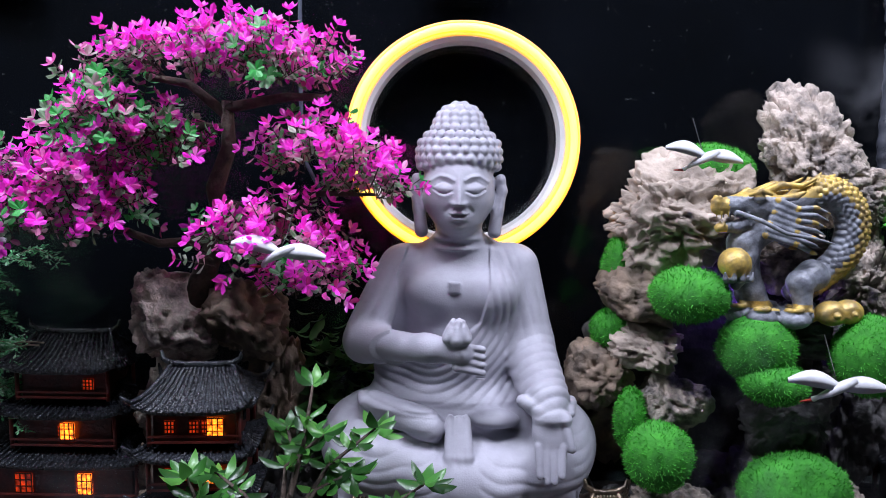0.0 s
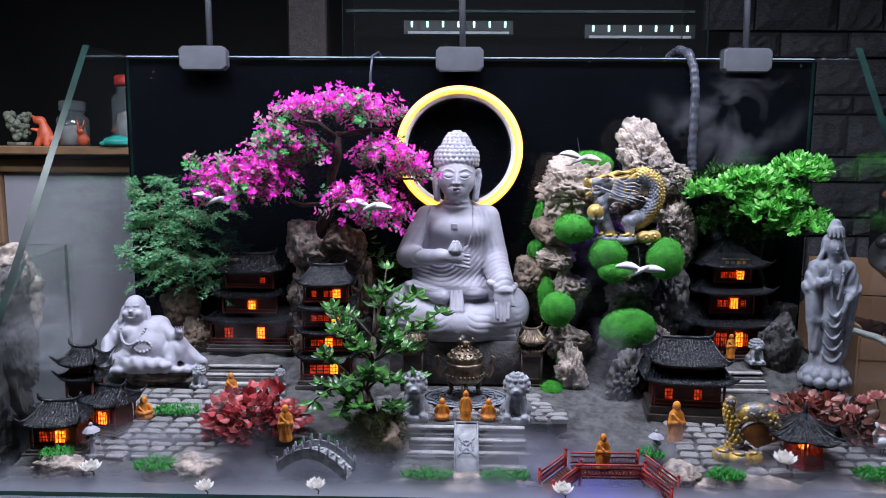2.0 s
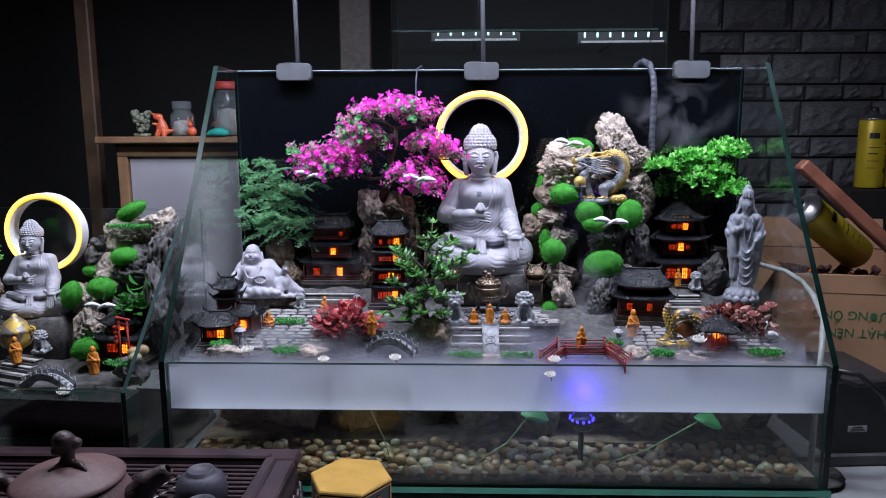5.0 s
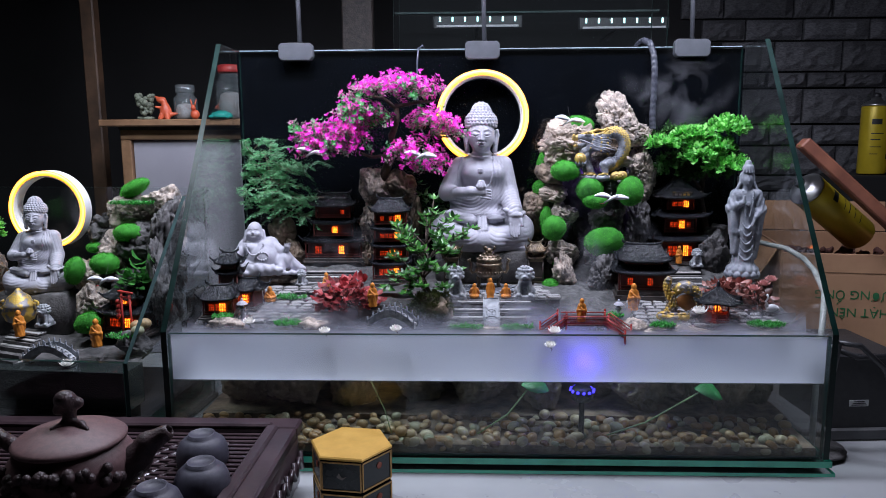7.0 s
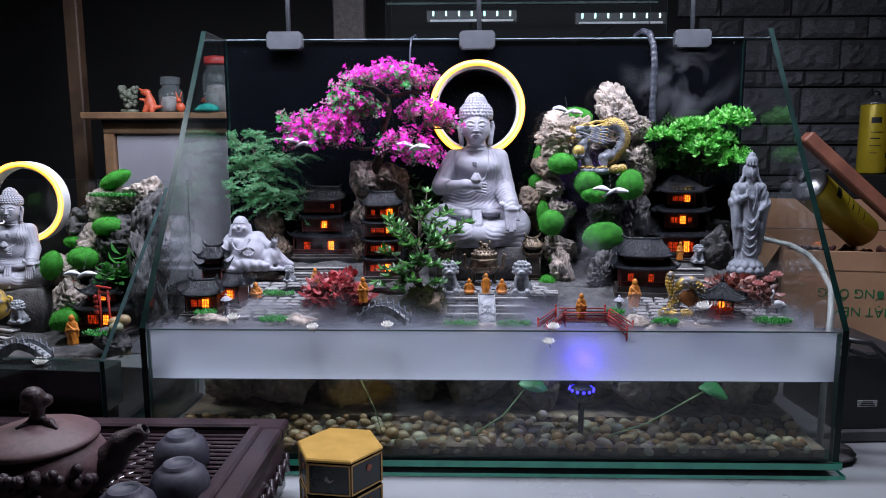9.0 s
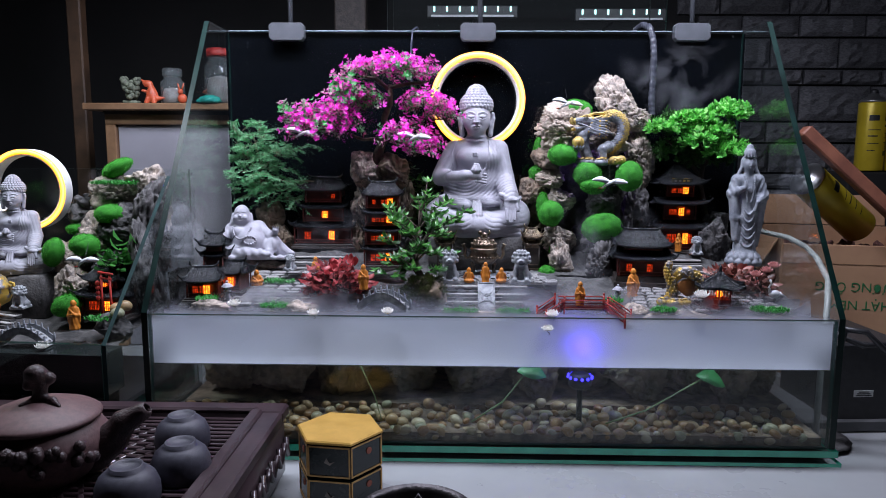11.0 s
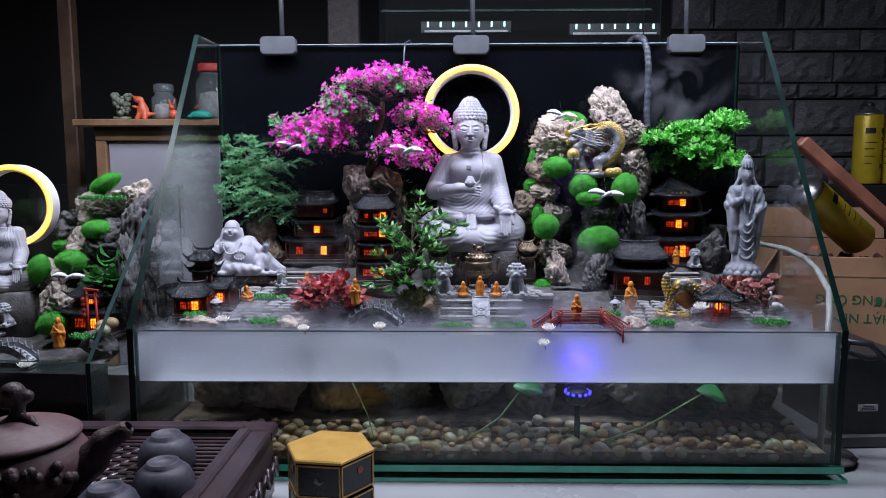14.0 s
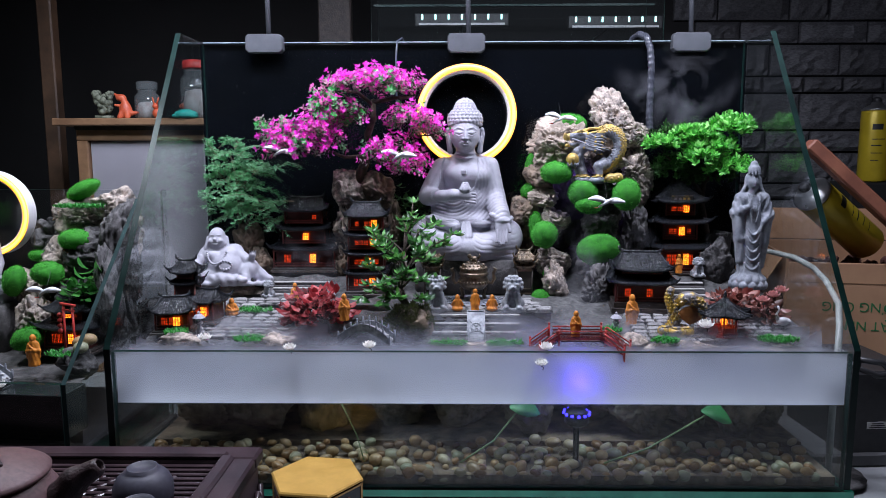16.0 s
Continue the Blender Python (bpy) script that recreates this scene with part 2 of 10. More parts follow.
class Shape:
    """Gathers vertices and faces of one mesh."""

    def __init__(self):
        self.v, self.f = [], []

    def add(self, verts, faces, m=None):
        o = len(self.v)
        self.v += [tuple(m @ Vector(p)) for p in verts] if m else [tuple(p) for p in verts]
        self.f += [tuple(i + o for i in f) for f in faces]
        return self

    def box(self, c, s, b=0.0, m=None):
        """A box of size s round c, its edges chamfered by b."""
        hx, hy, hz = s[0] / 2, s[1] / 2, s[2] / 2
        b = min(b, 0.45 * min(s))
        if b <= 0:
            vs = [(c[0] + x * hx, c[1] + y * hy, c[2] + z * hz) for x in (-1, 1) for y in (-1, 1) for z in (-1, 1)]
            return self.add(vs, [(0, 1, 3, 2), (4, 6, 7, 5), (0, 4, 5, 1), (2, 3, 7, 6), (0, 2, 6, 4), (1, 5, 7, 3)], m)
        vs, idx = [], {}
        for x in (-1, 1):
            for y in (-1, 1):
                for z in (-1, 1):
                    for a in range(3):
                        e = [hx - b, hy - b, hz - b]
                        e[a] += b
                        idx[x, y, z, a] = len(vs)
                        vs.append((c[0] + x * e[0], c[1] + y * e[1], c[2] + z * e[2]))
        fs = []
        for a in range(3):
            u, w = [(1, 2), (2, 0), (0, 1)][a]
            for s_ in (-1, 1):
                q = []
                for p_, r_ in ((-1, -1), (1, -1), (1, 1), (-1, 1)):
                    k = [0, 0, 0]
                    k[a], k[u], k[w] = s_, p_, r_
                    q.append(idx[(*k, a)])
                fs.append(tuple(q if s_ > 0 else q[::-1]))
            for p_ in (-1, 1):
                for r_ in (-1, 1):
                    k0, k1 = [0, 0, 0], [0, 0, 0]
                    k0[u], k0[w], k0[a] = p_, r_, -1
                    k1[u], k1[w], k1[a] = p_, r_, 1
                    q = (idx[(*k0, u)], idx[(*k1, u)], idx[(*k1, w)], idx[(*k0, w)])
                    fs.append(q if p_ * r_ < 0 else q[::-1])
        for x in (-1, 1):
            for y in (-1, 1):
                for z in (-1, 1):
                    q = tuple(idx[x, y, z, a] for a in range(3))
                    fs.append(q if x * y * z > 0 else q[::-1])
        return self.add(vs, fs, m)

    def tube(self, pts, r, n=8, cap=True, m=None):
        """A round tube through pts; r is a radius or one for each point."""
        pts = [Vector(p) for p in pts]
        rs = r if isinstance(r, (list, tuple)) else [r] * len(pts)
        vs, fs = [], []
        side = None
        for i, p in enumerate(pts):
            d = (pts[min(i + 1, len(pts) - 1)] - pts[max(i - 1, 0)]).normalized()
            if side is None:
                side = d.orthogonal().normalized()
            side = (side - d * side.dot(d)).normalized()
            up = d.cross(side)
            for k in range(n):
                a = 2 * math.pi * k / n
                vs.append(p + (side * math.cos(a) + up * math.sin(a)) * rs[i])
        for i in range(len(pts) - 1):
            for k in range(n):
                k2 = (k + 1) % n
                fs.append((i * n + k, i * n + k2, (i + 1) * n + k2, (i + 1) * n + k))
        if cap:
            fs.append(tuple(range(n))[::-1])
            fs.append(tuple((len(pts) - 1) * n + k for k in range(n)))
        return self.add(vs, fs, m)

    def lathe(self, prof, n=24, m=None, sx=1.0, sy=1.0, phase=0.0):
        """Turns a profile of (radius, height) round z."""
        vs, fs = [], []
        for r, z in prof:
            for k in range(n):
                a = 2 * math.pi * k / n + phase
                vs.append((sx * r * math.cos(a), sy * r * math.sin(a), z))
        for i in range(len(prof) - 1):
            for k in range(n):
                k2 = (k + 1) % n
                fs.append((i * n + k, i * n + k2, (i + 1) * n + k2, (i + 1) * n + k))
        fs.append(tuple(range(n))[::-1])
        fs.append(tuple((len(prof) - 1) * n + k for k in range(n)))
        return self.add(vs, fs, m)

    def ball(self, c, r, n=10, m=None):
        r = r if isinstance(r, (list, tuple)) else (r, r, r)
        vs, fs = [], []
        h = max(4, n // 2)
        for i in range(h + 1):
            t = math.pi * i / h
            for k in range(n):
                a = 2 * math.pi * k / n
                vs.append((c[0] + r[0] * math.sin(t) * math.cos(a), c[1] + r[1] * math.sin(t) * math.sin(a), c[2] - r[2] * math.cos(t)))
        for i in range(h):
            for k in range(n):
                k2 = (k + 1) % n
                fs.append((i * n + k, i * n + k2, (i + 1) * n + k2, (i + 1) * n + k))
        return self.add(vs, fs, m)

    def mesh(self, name, material, smooth=True):
        return mesh_from(name, self.v, self.f, material, smooth)


def thing(name, label, category, at=(0, 0, 0), turn=0.0, group="", kind=""):
    """A top-level thing: an Empty at its base."""
    e = new(name)
    e.empty_display_size = 0.02
    e.location, e.rotation_euler = at, (0, 0, radians(turn))
    return tagged(e, label, category, group, kind)


def solid(name, shape, material, label, category, at=(0, 0, 0), turn=0.0, group="", kind="", smooth=True):
    """A top-level thing that is one mesh."""
    me = shape if isinstance(shape, bpy.types.Mesh) else shape.mesh(name, material, smooth)
    ob = new(name, me)
    ob.location, ob.rotation_euler = at, (0, 0, radians(turn))
    return tagged(ob, label, category, group, kind)


def part(name, shape, material, parent, label="", at=(0, 0, 0), turn=0.0, smooth=True):
    me = shape if isinstance(shape, bpy.types.Mesh) else shape.mesh(name, material, smooth)
    ob = new(name, me)
    ob.parent = parent
    ob.location, ob.rotation_euler = at, (0, 0, radians(turn))
    return tagged(ob, label)


LATTICE = np.random.RandomState(7).rand(32, 32, 32).astype(np.float32)


def vnoise(p, freq, seed=0.0):
    """Smooth noise 0..1 at the points p (n x 3)."""
    q = p * freq + 17.3 * (1 + seed)
    i = np.floor(q).astype(np.int64)
    f = q - i
    f = f * f * (3 - 2 * f)
    out = np.zeros(len(p), np.float32)
    for dx in (0, 1):
        for dy in (0, 1):
            for dz in (0, 1):
                w = (f[:, 0] if dx else 1 - f[:, 0]) * (f[:, 1] if dy else 1 - f[:, 1]) * (f[:, 2] if dz else 1 - f[:, 2])
                out += w * LATTICE[(i[:, 0] + dx) % 32, (i[:, 1] + dy) % 32, (i[:, 2] + dz) % 32]
    return out


def fractal(p, freq, octaves=4, seed=0.0, ridged=False):
    out, amp, tot = np.zeros(len(p), np.float32), 1.0, 0.0
    for o in range(octaves):
        v = vnoise(p, freq * 2 ** o, seed + o)
        if ridged:
            v = 1 - np.abs(2 * v - 1)
        out += amp * v
        tot += amp
        amp *= 0.5
    return out / tot


class Clay:
    """A solid modelled from soft-blended balls and rods in a grid of distances."""

    def __init__(self, lo, hi, h):
        self.lo, self.h = np.array(lo, float), h
        n = np.ceil((np.array(hi) - self.lo) / h).astype(int) + 1
        self.ax = [self.lo[i] + h * np.arange(n[i]) for i in range(3)]
        self.d = np.full(tuple(n), 0.03, np.float32)

    def _cut(self, lo, hi, pad):
        s = []
        for i in range(3):
            a = int(max(0, math.floor((lo[i] - pad - self.lo[i]) / self.h)))
            b = int(min(len(self.ax[i]), math.ceil((hi[i] + pad - self.lo[i]) / self.h) + 1))
            s.append(slice(a, max(a, b)))
        X, Y, Z = np.meshgrid(*(self.ax[i][s[i]] for i in range(3)), indexing="ij", sparse=True)
        return tuple(s), X, Y, Z

    def _mix(self, s, v, k, cut):
        a = self.d[s]
        if cut:
            v = -v
            hh = np.clip(0.5 + 0.5 * (v - a) / max(k, 1e-6), 0, 1)
            self.d[s] = a * (1 - hh) + v * hh + k * hh * (1 - hh)
        else:
            hh = np.clip(0.5 + 0.5 * (a - v) / max(k, 1e-6), 0, 1)
            self.d[s] = a * (1 - hh) + v * hh - k * hh * (1 - hh)

    def ball(self, c, r, k=0.004, rot=None, cut=False):
        r = np.array(r if isinstance(r, (list, tuple)) else (r, r, r), float)
        R = max(r)
        box = r if rot is None else np.array([R, R, R])
        s, X, Y, Z = self._cut(np.array(c) - box, np.array(c) + box, k + 3 * self.h)
        x, y, z = X - c[0], Y - c[1], Z - c[2]
        if rot is not None:
            m = np.array(Euler([radians(a) for a in rot]).to_matrix().transposed())
            x, y, z = (m[i, 0] * x + m[i, 1] * y + m[i, 2] * z for i in range(3))
        q = np.sqrt((x / r[0]) ** 2 + (y / r[1]) ** 2 + (z / r[2]) ** 2)
        g = np.sqrt((x / r[0] ** 2) ** 2 + (y / r[1] ** 2) ** 2 + (z / r[2] ** 2) ** 2) + 1e-9
        self._mix(s, q * (q - 1) / g, k, cut)
        return self

    def rod(self, a, b, r1, r2=None, k=0.004, cut=False, flat=1.0):
        r2 = r1 if r2 is None else r2
        a, b = np.array(a, float), np.array(b, float)
        R = max(r1, r2)
        s, X, Y, Z = self._cut(np.minimum(a, b) - R, np.maximum(a, b) + R, k + 3 * self.h)
        e = b - a
        t = np.clip(((X - a[0]) * e[0] + (Y - a[1]) * e[1] + (Z - a[2]) * e[2]) / max(e @ e, 1e-12), 0, 1)
        v = np.sqrt((X - a[0] - t * e[0]) ** 2 + ((Y - a[1] - t * e[1]) / flat) ** 2 + (Z - a[2] - t * e[2]) ** 2) - (r1 + (r2 - r1) * t)
        self._mix(s, v, k, cut)
        return self

    def chain(self, pts, rs, k=0.003, cut=False):
        for i in range(len(pts) - 1):
            r = rs if isinstance(rs, float) else None
            self.rod(pts[i], pts[i + 1], r or rs[i], r or rs[i + 1], k, cut)
        return self

    def box(self, c, s_, rnd=0.002, k=0.002, cut=False):
        hlf = np.array(s_) / 2 - rnd
        s, X, Y, Z = self._cut(np.array(c) - hlf - rnd, np.array(c) + hlf + rnd, k + 3 * self.h)
        x, y, z = np.abs(X - c[0]) - hlf[0], np.abs(Y - c[1]) - hlf[1], np.abs(Z - c[2]) - hlf[2]
        v = np.sqrt(np.maximum(x, 0) ** 2 + np.maximum(y, 0) ** 2 + np.maximum(z, 0) ** 2) + np.minimum(np.maximum(x, np.maximum(y, z)), 0) - rnd
        self._mix(s, v, k, cut)
        return self

    def relief(self, fn):
        """Lowers or raises the surface by fn(x, y, z), metres outward."""
        near = np.argwhere(np.abs(self.d) < 0.012)
        p = self.lo + near * self.h
        self.d[tuple(near.T)] -= fn(p[:, 0], p[:, 1], p[:, 2]).astype(np.float32)
        return self

    def mesh(self, name, material, polish=1):
        d = self.d
        d[0], d[-1], d[:, 0], d[:, -1], d[:, :, 0], d[:, :, -1] = (0.01,) * 6
        ins = d < 0
        n = np.array(d.shape)
        cs = [ins[i:n[0] - 1 + i, j:n[1] - 1 + j, k:n[2] - 1 + k] for i in (0, 1) for j in (0, 1) for k in (0, 1)]
        tot = sum(c.astype(np.int8) for c in cs)
        cell = np.argwhere((tot > 0) & (tot < 8))
        ids = np.full(tuple(n - 1), -1, np.int64)
        ids[tuple(cell.T)] = np.arange(len(cell))
        acc, cnt = np.zeros((len(cell), 3)), np.zeros(len(cell))
        corner = [(i, j, k) for i in (0, 1) for j in (0, 1) for k in (0, 1)]
        for a in range(8):
            for b in range(a + 1, 8):
                if sum(abs(x - y) for x, y in zip(corner[a], corner[b])) != 1:
                    continue
                A, B = cell + corner[a], cell + corner[b]
                da, db = d[tuple(A.T)], d[tuple(B.T)]
                cr = (da < 0) != (db < 0)
                t = np.where(cr, da / np.where(cr, da - db, 1), 0)[:, None]
                acc += np.where(cr[:, None], A + t * (B - A), 0)
                cnt += cr
        v = self.lo + self.h * acc / cnt[:, None]
        faces = []
        for ax in range(3):
            u, w = (ax + 1) % 3, (ax + 2) % 3
            lo = [slice(1, -1)] * 3
            lo[ax] = slice(0, -1)
            hi = [slice(1, -1)] * 3
            hi[ax] = slice(1, None)
            A, B = ins[tuple(lo)], ins[tuple(hi)]
            e = np.argwhere(A != B)
            off = np.ones(3, int)
            off[ax] = 0
            e = e + off
            flip = ins[tuple(e.T)]
            U, W = np.eye(3, dtype=int)[u], np.eye(3, dtype=int)[w]
            q = np.stack([ids[tuple((e - U - W).T)], ids[tuple((e - W).T)], ids[tuple(e.T)], ids[tuple((e - U).T)]], 1)
            q[~flip] = q[~flip][:, ::-1]
            faces.append(q)
        faces = np.concatenate(faces)
        for _ in range(polish):
            s_, c_ = np.zeros_like(v), np.zeros(len(v))
            for i in range(4):
                j = (i + 1) % 4
                np.add.at(s_, faces[:, i], v[faces[:, j]])
                np.add.at(s_, faces[:, j], v[faces[:, i]])
                np.add.at(c_, faces[:, i], 1)
                np.add.at(c_, faces[:, j], 1)
            v = 0.5 * v + 0.5 * s_ / np.maximum(c_, 1)[:, None]
        return mesh_from(name, v.tolist(), faces.tolist(), material)


def ico(level):
    bm = bmesh.new()
    bmesh.ops.create_icosphere(bm, subdivisions=level, radius=1)
    v = np.array([p.co[:] for p in bm.verts])
    f = [tuple(q.index for q in t.verts) for t in bm.faces]
    bm.free()
    return v, f


ICO5, ICO4, ICO3, ICO2 = ico(6), ico(5), ico(4), ico(3)


def rock_mesh(name, size, seed, material, rough=0.35, detail=ICO4, strata=0.0, block=0.48):
    """A broken stone: a ball cut by planes, then eaten by ridged noise."""
    v, f = detail
    rs = np.random.RandomState(seed)
    v = v.copy()
    for _ in range(9):
        nrm = rs.normal(size=3)
        nrm /= np.linalg.norm(nrm)
        dd = 1 - block * (0.4 + 0.6 * rs.rand())
        t = v @ nrm
        v -= np.outer(np.maximum(t - dd, 0) * 0.85, nrm)
    nn = v / np.linalg.norm(v, axis=1)[:, None]
    q = v + seed * 3.7
    rel = fractal(q, 1.6, 3, seed) - 0.5
    rel = rel + 0.40 * (fractal(q, 3.4, 4, seed + 5, True) - 0.6)
    if strata:
        rel = rel + strata * (vnoise(q * np.array([0.7, 0.7, 6.0]), 1.6, seed) - 0.5)
    rel = rel + 0.22 * (fractal(q * np.array([1.0, 1.0, 2.4]), 7.0, 4, seed + 9, True) - 0.62)
    cracks = np.clip(fractal(q * np.array([0.8, 0.8, 2.2]), 4.5, 2, seed + 13, True) - 0.80, 0, 1) * 2.4
    rel = rel - cracks + 0.10 * (fractal(q, 24.0, 2, seed + 17, True) - 0.6)
    pits = np.clip(vnoise(q, 6.5, seed + 3) - 0.58, 0, 1) * 1.5 + np.clip(vnoise(q, 13.0, seed + 4) - 0.6, 0, 1) * 0.7
    v = v + nn * (rough * rel - rough * pits)[:, None]
    v = v * (np.array(size) / 2)
    return mesh_from(name, v.tolist(), f, material)


def euler_m(at, rot=(0, 0, 0), s=1.0):
    return Matrix.Translation(at) @ Euler([radians(a) for a in rot]).to_matrix().to_4x4() @ Matrix.Scale(s, 4)

# ---- the room and the table ----
def plain(name, c, s, material, label, b=0.0):
    return solid(name, Shape().box((0, 0, 0), s, b), material, label, "wall" if "wall" in name else name.split("_")[0], at=c, kind="structure", smooth=False)


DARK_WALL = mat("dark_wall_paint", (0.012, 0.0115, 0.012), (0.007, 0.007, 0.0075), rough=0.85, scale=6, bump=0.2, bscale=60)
plain("floor", (0, 0, -0.80), (4.4, 4.4, 0.06), mat("dark_floor_tile", (0.10, 0.09, 0.08), None, rough=0.5, scale=8), "dark tiled floor of the room")
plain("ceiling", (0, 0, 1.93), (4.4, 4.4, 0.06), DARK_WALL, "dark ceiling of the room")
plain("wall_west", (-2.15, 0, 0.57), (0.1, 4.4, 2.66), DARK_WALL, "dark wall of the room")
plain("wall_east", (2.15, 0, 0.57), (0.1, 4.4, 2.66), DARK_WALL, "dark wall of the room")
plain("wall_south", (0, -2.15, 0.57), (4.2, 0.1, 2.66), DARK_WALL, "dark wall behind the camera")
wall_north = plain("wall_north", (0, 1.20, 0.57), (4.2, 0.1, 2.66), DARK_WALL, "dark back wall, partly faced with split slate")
TABLE = mat("pale_polished_tabletop", (0.36, 0.37, 0.38), (0.30, 0.31, 0.32), rough=0.28, scale=5, bump=0.03, bscale=40)
table = thing("table", "large pale polished stone-topped table under the tanks", "table", at=(0, 0, -0.77))
part("tabletop", Shape().box((0.1, 0.15, 0.73), (3.2, 1.66, 0.03), 0.004), TABLE, table, "pale polished tabletop", smooth=False)
for px in (-1.4, 1.6):
    for py in (-0.55, 0.85):
        part("leg", Shape().box((px, py, 0.357), (0.07, 0.07, 0.714), 0.004), DARK_WOOD, table, smooth=False)
# ---- the main tank ----
def pane(name, outline, axis, at, thick, parent, label):
    """A flat pane: outline in two coordinates, pushed out along the axis; its rim is green."""
    n = len(outline)
    vs = []
    for o in (0, thick):
        for a, b in outline:
            vs.append((at + o, a, b) if axis == "x" else (a, at + o, b) if axis == "y" else (a, b, at + o))
    fs = [tuple(range(n))[::-1], tuple(range(n, 2 * n))] + [(i, (i + 1) % n, (i + 1) % n + n, i + n) for i in range(n)]
    me = mesh_from(name, vs, fs, GLASS, smooth=False)
    me.materials.append(GLASS_EDGE)
    for i, p in enumerate(me.polygons):
        p.material_index = 0 if i < 2 or (axis == "x" and i in (3, 4)) else 1
    ob = new(name, me)
    ob.parent = parent
    ob.visible_shadow = False
    return tagged(ob, label)


W, TOP, FRONT_TOP = 0.462, 0.603, 0.1765
tank = thing("glass_tank", "open-fronted clear glass terrarium tank with green edges and black backing", "tank")
SIDE = [(0.0, 0.002), (0.385, 0.002), (0.385, TOP), (0.285, TOP), (0.0, FRONT_TOP + 0.003)]
pane("side_pane", SIDE, "x", -W, 0.008, tank, "clear side pane, sloping to the front")
pane("side_pane", SIDE, "x", W - 0.008, 0.008, tank, "clear side pane, sloping to the front")
pane("front_pane", [(-W + 0.009, 0.002), (W - 0.009, 0.002), (W - 0.009, FRONT_TOP), (-W + 0.009, FRONT_TOP)], "y", 0.001, 0.008, tank, "low clear front pane")
pane("back_pane", [(-W + 0.009, 0.002), (W - 0.009, 0.002), (W - 0.009, TOP - 0.002), (-W + 0.009, TOP - 0.002)], "y", 0.376, 0.008, tank, "tall back pane")
pane("bottom_pane", [(-W - 0.003, -0.004), (W + 0.003, -0.004), (W + 0.003, 0.388), (-W - 0.003, 0.388)], "z", -0.008, 0.009, tank, "thick green-edged bottom pane").data.materials[1] = EDGE_LIT
part("backing_sheet", Shape().box((0, 0.3875, 0.30), (0.920, 0.004, 0.60)), BLACK_BACK, tank, "glossy black backing sheet", smooth=False)
# Thin bright line on the back pane's top, laid on as a pale strip.
part("top_edge", Shape().box((0, 0.380, TOP - 0.0008), (0.904, 0.0085, 0.0022), 0.0006), mat("pale_edge_strip", (0.30, 0.38, 0.42), (0.18, 0.24, 0.27), rough=0.25, scale=40, bump=0.05), tank, "pale strip along the back pane's top edge", smooth=False)
pane("base_pane", [(-W - 0.006, -0.008), (W + 0.006, -0.008), (W + 0.006, 0.392), (-W - 0.006, 0.392)], "z", -0.0195, 0.005, tank, "second green-edged glass plate").data.materials[1] = EDGE_LIT
part("base_mat", Shape().box((0, 0.195, -0.0112), (0.924, 0.378, 0.005), 0.001), BLACK_PLASTIC, tank, "dark padding mat", smooth=False)

# ground that carries the scenery, above the water
def ground_height(x, y):
    h = 0.163 + 0.2 * max(0.0, min(y - 0.07, 0.19))
    h += 0.020 * max(0.0, min(1.0, (y - 0.262) / 0.02))
    if abs(x) < 0.075:
        h = min(h, 0.190)
    return h


def front_edge(x):
    """Where the raised ground ends towards the pool."""
    return 0.075 + 0.018 * math.sin(9 * x + 1) + 0.008 * math.sin(31 * x) + (0.045 if -0.26 < x < -0.075 or 0.07 < x < 0.20 else 0.0)


gs = Shape()
NX, NY = 150, 46
for j in range(NY + 1):
    for i in range(NX + 1):
        x = -0.452 + 0.904 * i / NX
        e = front_edge(x)
        y = e + (0.374 - e) * (j / NY)
        z = ground_height(x, y) + 0.0045 * (noise.fractal((x * 26, y * 26, 0), 1.0, 2.0, 4))
        if j == 0:
            z = 0.115
        gs.v.append((x, y, z))
for j in range(NY):
    for i in range(NX):
        a = j * (NX + 1) + i
        gs.f.append((a, a + 1, a + NX + 2, a + NX + 1))
solid("ground", gs, MORTAR, "grey rocky ground carrying the miniature scenery", "ground", kind="structure")
